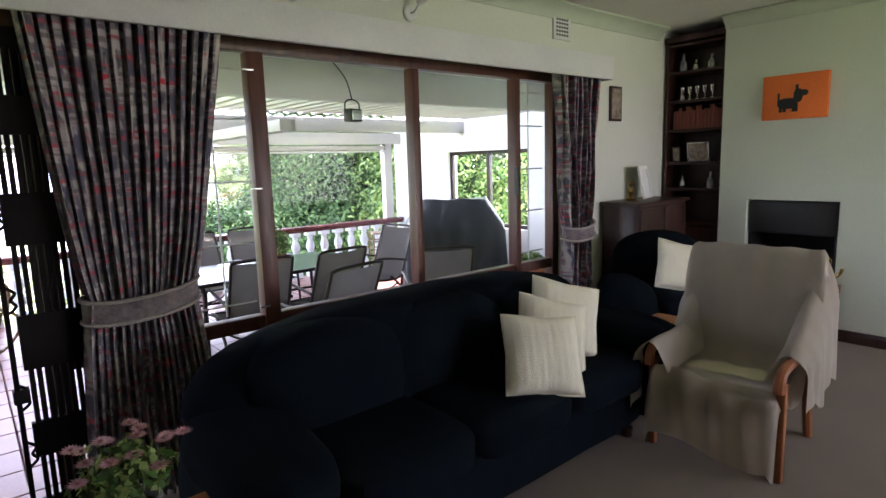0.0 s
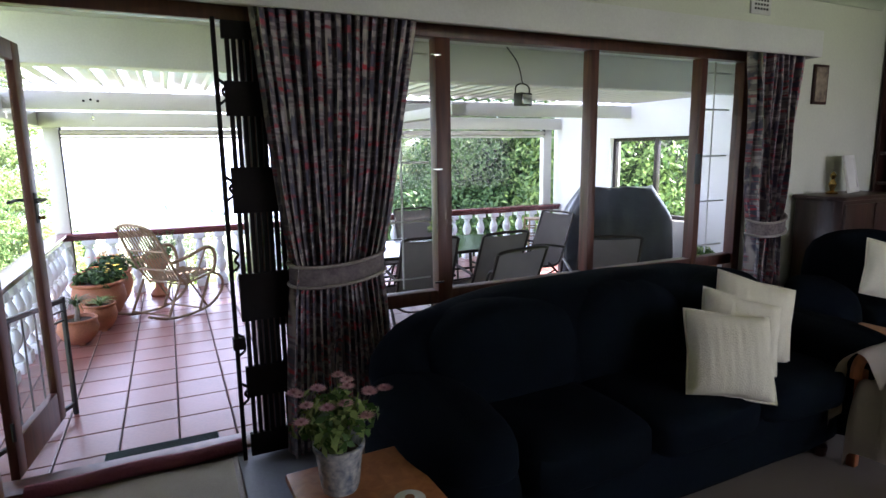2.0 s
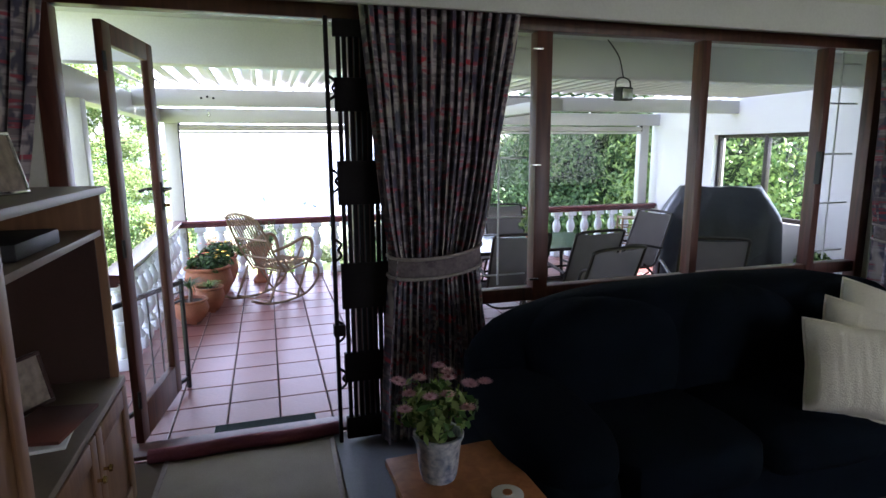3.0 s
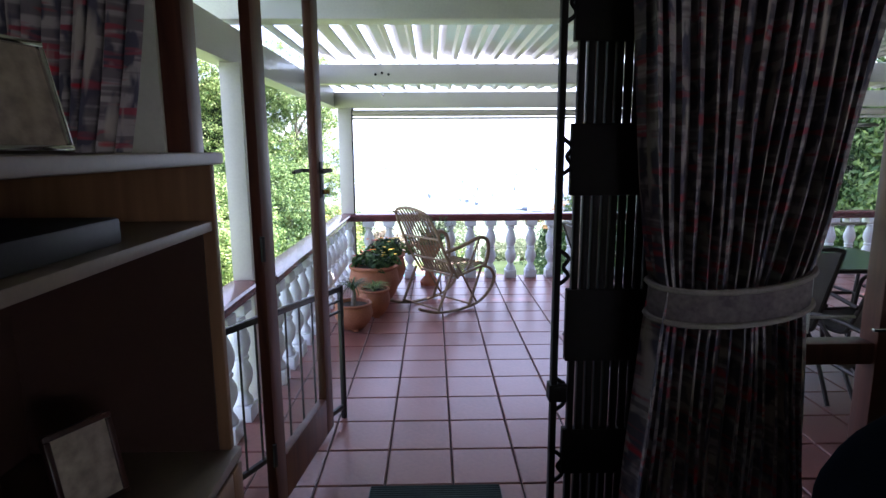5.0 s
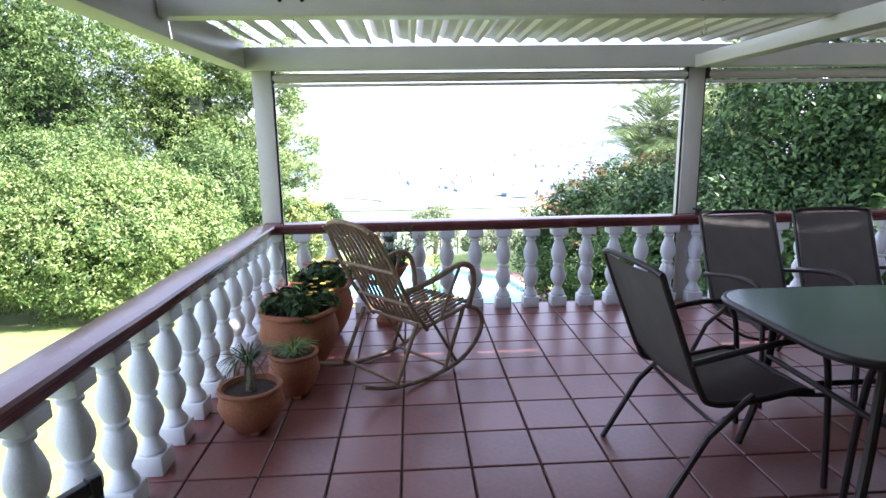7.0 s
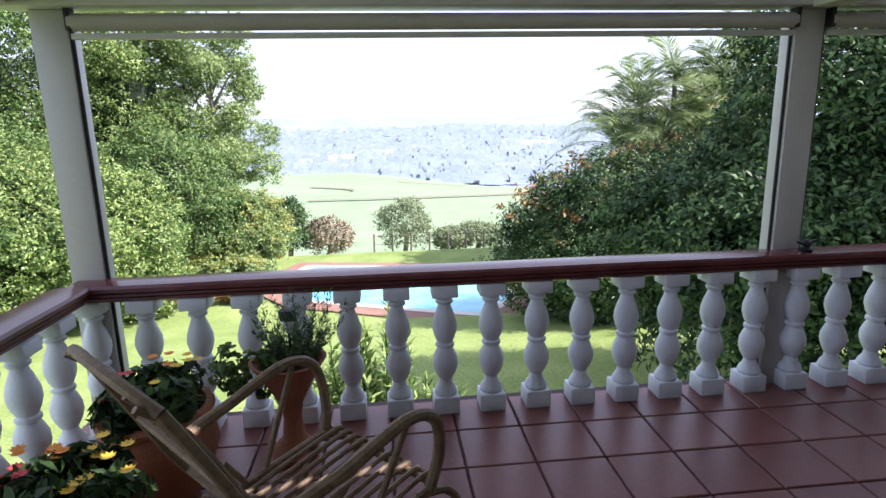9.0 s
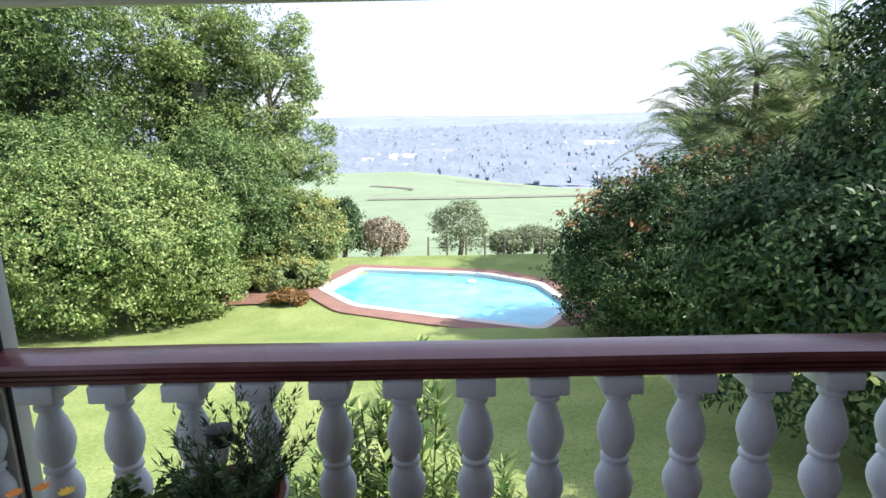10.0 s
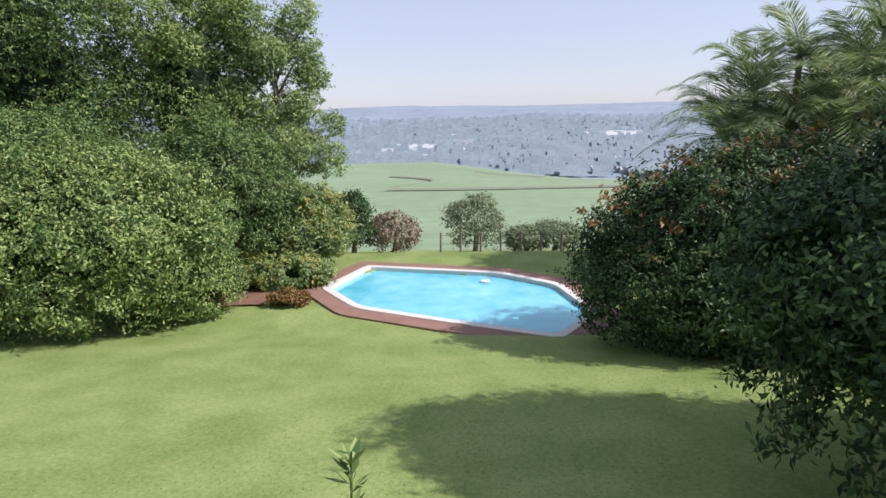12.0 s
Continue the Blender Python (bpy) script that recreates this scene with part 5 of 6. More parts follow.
def patio_table():
    th = thing("patio_table", pose(2.62, 5.52, 0), "rectangular patio table with a frosted glass top and dark steel frame", "table")
    bm = box(-0.86, 0.86, -0.44, 0.44, 0.715, 0.723)
    ed = [e for e in bm.edges if abs(e.verts[0].co.z - e.verts[1].co.z) > 0.005]
    bmesh.ops.bevel(bm, geom=ed, offset=0.18, segments=8, affect="EDGES", profile=0.5)
    part("glass_top", bm, M_TGLASS, th, "frosted pale glass top")
    pts = []
    for sx, sy, a0 in ((1, 1, 0), (-1, 1, 90), (-1, -1, 180), (1, -1, 270)):
        for q in range(7):
            a = radians(a0 + 15 * q)
            pts.append((sx * 0.685 + 0.18 * math.cos(a), sy * 0.265 + 0.18 * math.sin(a), 0.708))
    part("rim", tube(pts, 0.016, 8, closed=True), M_TUBE, th)
    for sx in (-1, 1):
        for sy in (-1, 1):
            part("leg", tube(curve([(sx * 0.70, sy * 0.36, 0.70), (sx * 0.64, sy * 0.30, 0.62), (sx * 0.66, sy * 0.31, 0.3), (sx * 0.72, sy * 0.35, 0.0)]), 0.017, 8), M_TUBE, th)
        part("stretcher", tube([(sx * 0.65, -0.30, 0.45), (sx * 0.65, 0.30, 0.45)], 0.012, 8), M_TUBE, th)
    part("stretcher", tube([(-0.65, 0, 0.45), (0.65, 0, 0.45)], 0.012, 8), M_TUBE, th)
    return th


patio_table()


def plant_tuft(rng, th, name, material, count, radius, height, z0, arch=0.5, width=0.012, seg=4, c=(0, 0)):
    """Arching strap leaves from the middle of a pot."""
    out = []
    for k in range(count):
        a = rng.uniform(0, math.tau)
        rr = radius * rng.uniform(0.6, 1.1)
        hh = height * rng.uniform(0.6, 1.15)
        side = np.array((-math.sin(a), math.cos(a), 0))
        prev = None
        for i in range(seg + 1):
            s = i / seg
            r = rr * s ** 1.2
            z = z0 + hh * (s - arch * s * s * 1.1)
            p = np.array((c[0] + r * math.cos(a), c[1] + r * math.sin(a), z))
            w = side * width * (1 - 0.85 * s) / 2
            if prev is not None:
                out.append([prev[0] - prev[1], prev[0] + prev[1], p + w, p - w])
            prev = (p, w)
    return quads(name, material, np.array(out), th)


def pot(m, r, h, label, plant, seed, belly=1.1):
    rng = np.random.default_rng(seed)
    th = thing("plant_pot", m, label, "potted plant", group="terrace pots")
    n = 28
    part("pot", lathe([(r * 0.55, 0.012), (r * 0.62, 0.02), (r * 0.92, h * 0.30), (r * belly, h * 0.58), (r * 1.02, h * 0.82), (r * 0.96, h * 0.90), (r * 1.06, h * 0.93), (r * 1.08, h * 0.97), (r * 1.04, h), (r * 0.92, h), (r * 0.88, h * 0.86)], n), M_POT, th)
    for k in range(3):
        a = k * 2.09 + 0.9
        part("foot", box(r * 0.5 * math.cos(a) - 0.025, r * 0.5 * math.cos(a) + 0.025, r * 0.5 * math.sin(a) - 0.02, r * 0.5 * math.sin(a) + 0.02, 0.0, 0.03, 0.005), M_POT, th)
    part("soil", lathe([(r * 0.89, h * 0.86), (r * 0.89, h * 0.88)], n), M_SOIL, th)
    top = h * 0.88
    if plant == "straggly":
        part("stem", tube([(0, 0, top), (0.01, 0, top + 0.10), (-0.01, 0.01, top + 0.18)], [0.024, 0.018, 0.014], 8), M_BARK, th)
        plant_tuft(rng, th, "foliage", M_LEAFDK, 80, 0.26, 0.34, top + 0.12, 0.85, 0.010, seg=6)
    elif plant == "fern":
        plant_tuft(rng, th, "foliage", M_LEAF, 120, r * 1.1, 0.20, top, 0.6, 0.014)
    elif plant == "flowers":
        pos, nr = blob_points(rng, (0, 0, top + 0.05), (r * 0.9, r * 0.9, 0.11), 700, 30, 0.06, -0.1)
        quads("foliage", M_LEAFDK, leaf_quads(rng, pos, nr, 0.075, 0.035), th)
        plant_tuft(rng, th, "strap_foliage", M_LEAF, 60, r, 0.22, top, 0.5, 0.02)
        for material, cnt, off in ((M_YLFLOWER, 9, 0.3), (M_ORFLOWER, 9, 2.2), (M_RDFLOWER, 6, 3.6)):
            for k in range(cnt):
                a, rr = off + rng.normal(0, 0.6), r * rng.uniform(0.2, 0.95)
                c = np.array((rr * math.cos(a), rr * math.sin(a), top + 0.15 + rng.uniform(-0.02, 0.05)))
                pet = []
                for q in range(9):
                    b = q * math.tau / 9
                    d = np.array((math.cos(b), math.sin(b), 0.35))
                    sd = np.array((-math.sin(b), math.cos(b), 0)) * 0.006
                    pet.append([c, c + d * 0.014 + sd, c + d * 0.024, c + d * 0.014 - sd])
                quads("flower", material, np.array(pet), th)
    elif plant == "bushy":
        pos, nr = blob_points(rng, (0, 0, top + 0.07), (r * 0.9, r * 0.9, 0.13), 800, 26, 0.07, -0.2)
        quads("foliage", M_LEAF, leaf_quads(rng, pos, nr, 0.06, 0.02), th)
    return th


pot(pose(-0.44, 6.20, 0), 0.148, 0.235, "round terracotta pot with a thin straggly pony-tail plant", "straggly", 11)
pot(pose(-0.30, 6.58, 0), 0.13, 0.26, "small terracotta pot with a low green fern", "fern", 12)
pot(pose(-0.34, 6.98, 0), 0.225, 0.40, "large terracotta pot filled with bright flowers and leaves", "flowers", 13)
pot(pose(-0.28, 7.58, 0), 0.20, 0.40, "large terracotta pot of orange marigolds and leafy plants", "flowers", 14)


def urn():
    rng = np.random.default_rng(31)
    th = thing("plant_urn", pose(0.19, 7.82, 0), "tall terracotta urn planter with feathery green foliage", "urn planter")
    part("urn", lathe([(0.10, 0), (0.105, 0.03), (0.085, 0.06), (0.05, 0.10), (0.04, 0.19), (0.05, 0.26), (0.105, 0.37), (0.15, 0.445), (0.165, 0.465), (0.148, 0.465), (0.13, 0.435)], 26), M_POT, th)
    part("soil", lathe([(0.133, 0.43), (0.133, 0.437)], 20), M_SOIL, th)
    out = []
    for k in range(85):
        a, lean = rng.uniform(0, math.tau), rng.uniform(0.1, 0.95)
        p0 = np.array((0.05 + 0.04 * math.cos(a), 0.04 * math.sin(a), 0.435))
        ax = np.array((math.cos(a) * lean, math.sin(a) * lean, 1.0))
        ax /= np.linalg.norm(ax)
        ln = rng.uniform(0.14, 0.33)
        for q in range(46):
            s = rng.uniform(0.1, 1.0)
            d = rng.normal(0, 1, 3)
            d = d - ax * d.dot(ax) * 0.6
            d /= np.linalg.norm(d)
            d = d * 0.8 + ax * 0.6
            sd = np.cross(d, ax) * 0.004
            p = p0 + ax * ln * s
            out.append([p, p + d * 0.014 + sd, p + d * 0.03, p + d * 0.014 - sd])
    quads("foliage", M_LEAFDK, np.array(out), th)
    pos, nr = blob_points(rng, (-0.17, -0.03, 0.44), (0.14, 0.12, 0.12), 650, 18, 0.045, -0.9)
    quads("trailing_foliage", M_LEAFMID, leaf_quads(rng, pos, nr, 0.035, 0.026), th, "grey-green trailing foliage")
    lamp = thing("solar_lamp", pose(0.21, 7.78, 0.437), "small black and white solar garden lamp stuck in the urn", "solar lamp")
    part("stake", tube([(0, 0, 0), (0, 0, 0.18)], 0.006, 6), M_BLACK, lamp)
    part("lens", lathe([(0.012, 0.16), (0.026, 0.215), (0.026, 0.22)], 16), M_PAPER, lamp, "white lens")
    part("cap", lathe([(0.034, 0.22), (0.036, 0.235), (0.034, 0.262), (0.02, 0.268)], 18), M_BLACK, lamp)


urn()


def rocking_chair():
    """Faces +y before it is turned."""
    th = thing("rocking_chair", pose(0.31, 6.90, 0.016, 0, 0, -48), "weathered cane rocking chair with slatted seat and back", "rocking chair")
    for s in (-1, 1):
        x = 0.25 * s
        part("rocker", tube(curve([(x, -0.50, 0.10), (x, -0.28, 0.025), (x, 0.0, 0.0), (x, 0.26, 0.03), (x, 0.42, 0.13), (x, 0.47, 0.24), (x, 0.42, 0.33), (x, 0.32, 0.37)]), 0.014, 8), M_CANE, th)
        part("back_post", tube(curve([(x, -0.02, 0.30), (x, -0.16, 0.50), (x, -0.27, 0.72), (x * 0.9, -0.36, 0.90)]), 0.013, 8), M_CANE, th)
        part("rear_leg", tube([(x, -0.27, 0.03), (x, -0.10, 0.36)], 0.013, 8), M_CANE, th)
        part("front_leg", tube([(x, 0.12, 0.01), (x, 0.30, 0.38)], 0.013, 8), M_CANE, th)
        part("diagonal_brace", tube([(x, 0.22, 0.04), (x, -0.04, 0.44)], 0.010, 8), M_CANE, th)
        part("armrest", tube(curve([(x, -0.19, 0.56), (x * 1.1, 0.0, 0.60), (x * 1.15, 0.22, 0.66), (x * 1.15, 0.33, 0.62), (x * 1.1, 0.36, 0.50), (x, 0.34, 0.37)]), 0.018, 8), M_CANE, th)
        part("arm_brace", tube([(x, 0.10, 0.36), (x * 1.1, 0.24, 0.65)], 0.010, 8), M_CANE, th)
        part("seat_rail", tube([(x, 0.36, 0.38), (x, -0.04, 0.32)], 0.014, 8), M_CANE, th)
    for y, z in ((0.36, 0.38), (-0.04, 0.32), (-0.14, 0.47), (-0.25, 0.68)):
        part("cross_rail", tube([(-0.25, y, z), (0.25, y, z)], 0.011, 8), M_CANE, th)
    part("head_rail", tube(curve([(-0.225, -0.36, 0.90), (-0.15, -0.395, 0.945), (0.0, -0.41, 0.965), (0.15, -0.395, 0.945), (0.225, -0.36, 0.90)]), 0.013, 8), M_CANE, th)
    for y, z in ((-0.27, 0.05), (0.14, 0.03)):
        part("stretcher", tube([(-0.25, y, z), (0.25, y, z)], 0.010, 8), M_CANE, th)
    for k in range(11):
        x = -0.21 + 0.042 * k
        hz = 0.96 - 0.9 * x * x
        part("slat", tube(curve([(x, 0.375, 0.375), (x, 0.36, 0.395), (x, 0.15, 0.36), (x, -0.02, 0.335), (x, -0.10, 0.43), (x, -0.20, 0.62), (x, -0.31, 0.83), (x, -0.40, hz)], 4), 0.0085, 6), M_CANE, th)
    return th


rocking_chair()


def barbecue():
    th = thing("covered_barbecue", pose(5.38, 5.95, 0, 0, 0, -35), "barbecue under a creased black vinyl cover", "barbecue")
    bm = bmesh.new()
    nz, n = 26, 72
    rows = []
    for j in range(nz + 1):
        s = j / nz
        z = 0.04 + 1.12 * s
        if z < 0.80:
            wx, wy = 0.66 - 0.03 * s, 0.33
        else:
            k = (z - 0.80) / 0.36
            wx, wy = 0.635 - 0.21 * k ** 1.3, 0.33 - 0.12 * k ** 1.5
        row = []
        for i in range(n):
            a = math.tau * i / n
            c, sn = math.cos(a), math.sin(a)
            q = (abs(c) ** 6 + abs(sn) ** 6) ** (-1 / 6)
            fold = 0.022 * (1 - s) * math.sin(a * 17 + 2 * math.sin(a * 3)) + 0.014 * noise.noise(Vector((c * 3, sn * 3, z * 4)))
            row.append(bm.verts.new((c * q * (wx + fold), sn * q * (wy + fold), z + 0.03 * noise.noise(Vector((c * 2, sn * 2, z * 2))))))
        rows.append(row)
    for a, b in zip(rows, rows[1:]):
        for i in range(n):
            bm.faces.new((a[i], a[(i + 1) % n], b[(i + 1) % n], b[i]))
    bm.faces.new(rows[-1])
    part("cover", bm, M_COVER, th, angle=60)
    part("tie_cord", tube([(-0.62, -0.36, 0.30), (0, -0.375, 0.28), (0.62, -0.36, 0.30)], 0.006, 6), M_BLACK, th)
    for x in (-0.5, 0.5):
        for y in (-0.25, 0.25):
            part("wheel", lathe([(0.04, 0), (0.045, 0.02), (0.04, 0.04)], 12), M_BLACK, th).matrix_basis = pose(x, y, 0.045, 90, 0, 0)


barbecue()
# cane magazine stand by the front post, fern pot by the window
st = thing("cane_stand", pose(5.45, 7.65, 0, 0, 0, -20), "cane side stand beside the terrace corner", "plant stand")
for x in (-0.2, 0.2):
    for y in (-0.14, 0.14):
        part("leg", tube([(x * 1.1, y * 1.1, 0), (x, y, 0.62)], 0.016, 8), M_CANE, st)
for z in (0.12, 0.24, 0.36, 0.48, 0.60):
    for y in (-0.14, 0.14):
        part("rail", tube([(-0.2, y, z), (0.2, y, z)], 0.010, 6), M_CANE, st)
    for x in (-0.2, 0.2):
        part("rail", tube([(x, -0.14, z), (x, 0.14, z)], 0.010, 6), M_CANE, st)
part("shelf", box(-0.2, 0.2, -0.14, 0.14, 0.60, 0.615, 0.003), M_CANE, st)
pot(pose(5.30, 4.55, 0), 0.17, 0.30, "terracotta pot with a bright green fern by the window", "fern", 15)
pot(pose(5.75, 4.95, 0), 0.16, 0.34, "terracotta pot with a leafy green plant", "bushy", 16)
pot(pose(2.75, 5.45, 0.7235), 0.07, 0.11, "small potted green plant on the patio table", "bushy", 17)

# spotlight on the eaves beam
sp = thing("floodlight", pose(3.24, 4.80, 2.07, 0, 0, 15), "black outdoor floodlight hung from the eaves beam", "floodlight")
part("housing", box(-0.075, 0.075, -0.05, 0.04, -0.06, 0.05, 0.01), M_BLACK, sp)
part("lens", box(-0.06, 0.06, -0.058, -0.051, -0.045, 0.035, 0.003), M_CHROME, sp, "glass lens")
part("stirrup", tube(curve([(-0.085, 0, 0.0), (-0.085, 0, 0.10), (0, 0, 0.13), (0.085, 0, 0.10), (0.085, 0, 0.0)]), 0.007, 6), M_BLACK, sp)
part("cable", tube(curve([(0, 0, 0.13), (-0.03, 0.03, 0.30), (-0.15, 0.05, 0.43)]), 0.006, 6), M_BLACK, sp)
sm = thing("ceiling_lamp", pose(0.05, 4.30, 2.455), "small round dark fitting under the soffit", "ceiling lamp")
part("dome", lathe([(0.02, 0), (0.055, 0.015), (0.06, 0.045)], 18), M_BLACK, sm)


# ---- garden and distance ----
def ground_z(x, y):
    if y < 24:
        z = -2.4 - 0.165 * (y - 8.5)
    else:
        z = -4.96
    z = max(z, -4.96) if y < 34.3 else z
    if y >= 34.3:
        k = y - 34.3
        z = -4.96 - 0.235 * k if k < 40 else (-14.4 - 0.25 * (k - 40) if k < 73 else -22.6 - 0.058 * (k - 73))
        z = max(z, -46.0)
    if y < 8.5:
        z = -2.4
    side = max(0.0, abs(x - 1) - 9) * 0.03
    return z + side * 0 + 0.05 * noise.noise(Vector((x * 0.3, y * 0.3, 0)))


def sheet(xs, ys, zf):
    bm = bmesh.new()
    g = [[bm.verts.new((x, y, zf(x, y))) for x in xs] for y in ys]
    for a, b in zip(g, g[1:]):
        for i in range(len(xs) - 1):
            bm.faces.new((a[i], a[i + 1], b[i + 1], b[i]))
    return bm


POOL = [(-2.9, 31.4), (-4.0, 28.5), (-2.4, 26.3), (1.1, 24.75), (3.8, 23.65), (5.2, 25.6), (4.5, 28.6), (2.5, 30.2)]
PC = (0.7, 27.3)


def inside_pool(x, y, grow=0.0):
    hit = True
    for (x0, y0), (x1, y1) in zip(POOL, POOL[1:] + POOL[:1]):
        n = math.hypot(x1 - x0, y1 - y0)
        if ((x1 - x0) * (y - y0) - (y1 - y0) * (x - x0)) / n < -grow:
            hit = False
    return hit


def lawn_z(x, y):
    z = ground_z(x, y)
    return z - 1.6 if inside_pool(x, y, -0.05) else z


xs = [-70 + 2.5 * i for i in range(20)] + [-20 + 0.5 * i for i in range(88)] + [24 + 2.5 * i for i in range(20)]
ys = [-40, -20, -5, 3, 6] + [8 + 0.5 * i for i in range(60)] + [38, 40, 44, 50, 60, 75, 95, 110]
structure("ground", sheet(xs, ys, lawn_z), M_GRASS, "sloping mown green lawn around the pool", "lawn")

# far ground: cane field, wooded town, hills, out to the horizon
def field_z(x, y):
    z = ground_z(0, y) if y < 110 else -22.8 - (y - 110) * 0.045
    if y > 560:
        z = -43.0 - (y - 560) * 0.12
    z = max(z, -58)
    fall = max(0.0, x + 0.04 * y) * 0.15 * min(1.0, max(0.0, (y - 180) / 380)) ** 1.5
    return z - fall + 2.0 * noise.noise(Vector((x * 0.008, y * 0.008, 3)))


fx = [-900 + 30 * i for i in range(61)]
fy = [109] + [120 + 20 * i for i in range(27)]
structure("ground_field", sheet(fx, fy, field_z), M_FIELD, "smooth green sugar-cane field on the facing slope", "field")


def town_z(x, y):
    k = (y - 640) / 2400
    z = -66 + 22 * max(0, k) + 105 * max(0.0, k - 0.2) ** 1.7
    return z + 16 * noise.noise(Vector((x * 0.0016, y * 0.0016, 9))) * min(1, max(0, k) * 1.5) + 5 * noise.noise(Vector((x * 0.006, y * 0.006, 2))) * min(1, max(0, k) * 2)


tx = [-3600 + 90 * i for i in range(81)]
ty = [600 + 60 * i for i in range(45)]
structure("backdrop_hills", sheet(tx, ty, town_z), M_FARHILL, "wooded hills beyond the town, blue-grey with painted distance haze", "hills")

rng = np.random.default_rng(77)
# field tracks
for pts in (((-40, 330), (-15, 300), (-30, 260)), ((10, 420), (25, 380), (50, 350)), ((120, 470), (150, 430), (175, 400)), ((-30, 240), (30, 236), (80, 244))):
    bm = bmesh.new()
    line = curve([(x, y, field_z(x, y) + 0.6) for x, y in pts], 8)
    for a, b in zip(line, line[1:]):
        w = Vector((0.8, 2.2, 0))
        bm.faces.new([bm.verts.new(q) for q in (a - w, b - w, b + w, a + w)])
    structure("field_path", bm, M_TRACK, "dark farm track across the cane field", "track")

# town houses and woods
roofs, walls = [], []
spots = [(rng.uniform(680, 1500), rng.normal(0.13, 0.13)) for q in range(15)]
for k in range(120):
    cy, share = spots[int(rng.integers(len(spots)))]
    y = max(650, cy + rng.normal(0, 45))
    x = share * cy + rng.normal(0, 40)
    z = town_z(x, y)
    w, d, h = rng.uniform(6, 13), rng.uniform(5, 9), rng.uniform(3, 4.5)
    if rng.random() < 0.08:
        w, d, h = w * 3.2, d * 2, 6
    c = np.array((x, y, z))
    for sx, sy, ex, ey in ((-1, -1, 1, -1), (1, -1, 1, 1), (1, 1, -1, 1), (-1, 1, -1, -1)):
        walls.append([c + (sx * w, sy * d, 0), c + (ex * w, ey * d, 0), c + (ex * w, ey * d, h), c + (sx * w, sy * d, h)])
    rz = h + d * 0.42
    roofs.append([c + (-w, -d, h), c + (w, -d, h), c + (w, 0, rz), c + (-w, 0, rz)])
    roofs.append([c + (w, d, h), c + (-w, d, h), c + (-w, 0, rz), c + (w, 0, rz)])
town = thing("town", pose(0, 0, 0), "distant pale houses of a town among trees", "town", kind="stuff")
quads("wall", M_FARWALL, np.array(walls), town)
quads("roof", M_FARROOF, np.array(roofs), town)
trees = []
for k in range(2600):
    y = rng.uniform(600, 2300)
    x = rng.normal(0.10 * y, 0.26 * y)
    z = town_z(x, y)
    r, h = rng.uniform(5, 13), rng.uniform(7, 18)
    c = np.array((x, y, z + 2.5))
    for q in range(3):
        o = np.array((rng.uniform(-r, r) * 0.6, 0, 0))
        a = rng.uniform(0.5, 0.9)
        trees.append([c + o + (-r * a, 0, 0), c + o + (r * a, 0, 0), c + o + (r * 0.6 * a, h * 1.3, h * a), c + o + (-r * 0.4 * a, h * 1.3, h * a)])
wd = tagged(quads("far_woods", M_FARTREE, np.array(trees)), "distant tree belts between the houses, greyed by painted haze", "woods", kind="stuff")

# ---- pool ----
def ring(grow, z):
    out = []
    n = len(POOL)
    for i in range(n):
        x0, y0 = POOL[i - 1]
        x1, y1 = POOL[i]
        x2, y2 = POOL[(i + 1) % n]
        a, b = Vector((x1 - x0, y1 - y0)).normalized(), Vector((x2 - x1, y2 - y1)).normalized()
        na, nb = Vector((a.y, -a.x)), Vector((b.y, -b.x))
        m = (na + nb).normalized()
        m = m / max(0.4, m.dot(na))
        s = -1 if m.dot(Vector((x1 - PC[0], y1 - PC[1]))) < 0 else 1
        for t in (-0.35, 0.0, 0.35):
            d = (a if t < 0 else b) * t
            q = 0.06 if t == 0 else 0
            out.append(Vector((x1 + m.x * s * (grow - q) + d.x, y1 + m.y * s * (grow - q) + d.y, z)))
    return out


def band(g0, z0, g1, z1, bm=None):
    bm = bm or bmesh.new()
    a, b = [bm.verts.new(p) for p in ring(g0, z0)], [bm.verts.new(p) for p in ring(g1, z1)]
    for i in range(len(a)):
        j = (i + 1) % len(a)
        bm.faces.new((a[i], a[j], b[j], b[i]))
    return bm


pool = thing("swimming_pool", pose(0, 0, 0), "turquoise swimming pool with pale coping and brick surround", "swimming pool")
bm = bmesh.new()
bm.faces.new([bm.verts.new(p) for p in ring(0.01, -5.02)])
part("water", bm, M_WATER, pool, "clear turquoise water")
bm = band(0.0, -5.6, 0.0, -4.86)
band(0.0, -4.86, 0.28, -4.86, bm)
band(0.28, -4.86, 0.28, -5.2, bm)
part("coping", bm, M_COPING, pool, "pale concrete coping")
bm = band(0.285, -4.875, 0.95, -4.885)
band(0.95, -4.885, 0.95, -5.2, bm)
part("paving", bm, M_PAVE, pool, "red-brown brick paving")
part("skimmer", box(1.75, 2.1, 29.3, 29.55, -5.02, -4.93, 0.02), M_PAPER, pool, "white pool float")
structure("soil_bed", sheet([-9.5 + 0.4 * i for i in range(10)], [26.6, 27.2, 27.8, 28.4], lambda x, y: -4.90 + 0.02 * math.sin(x * 3 + y)), M_BED, "strip of bare reddish soil along the planting", "soil")


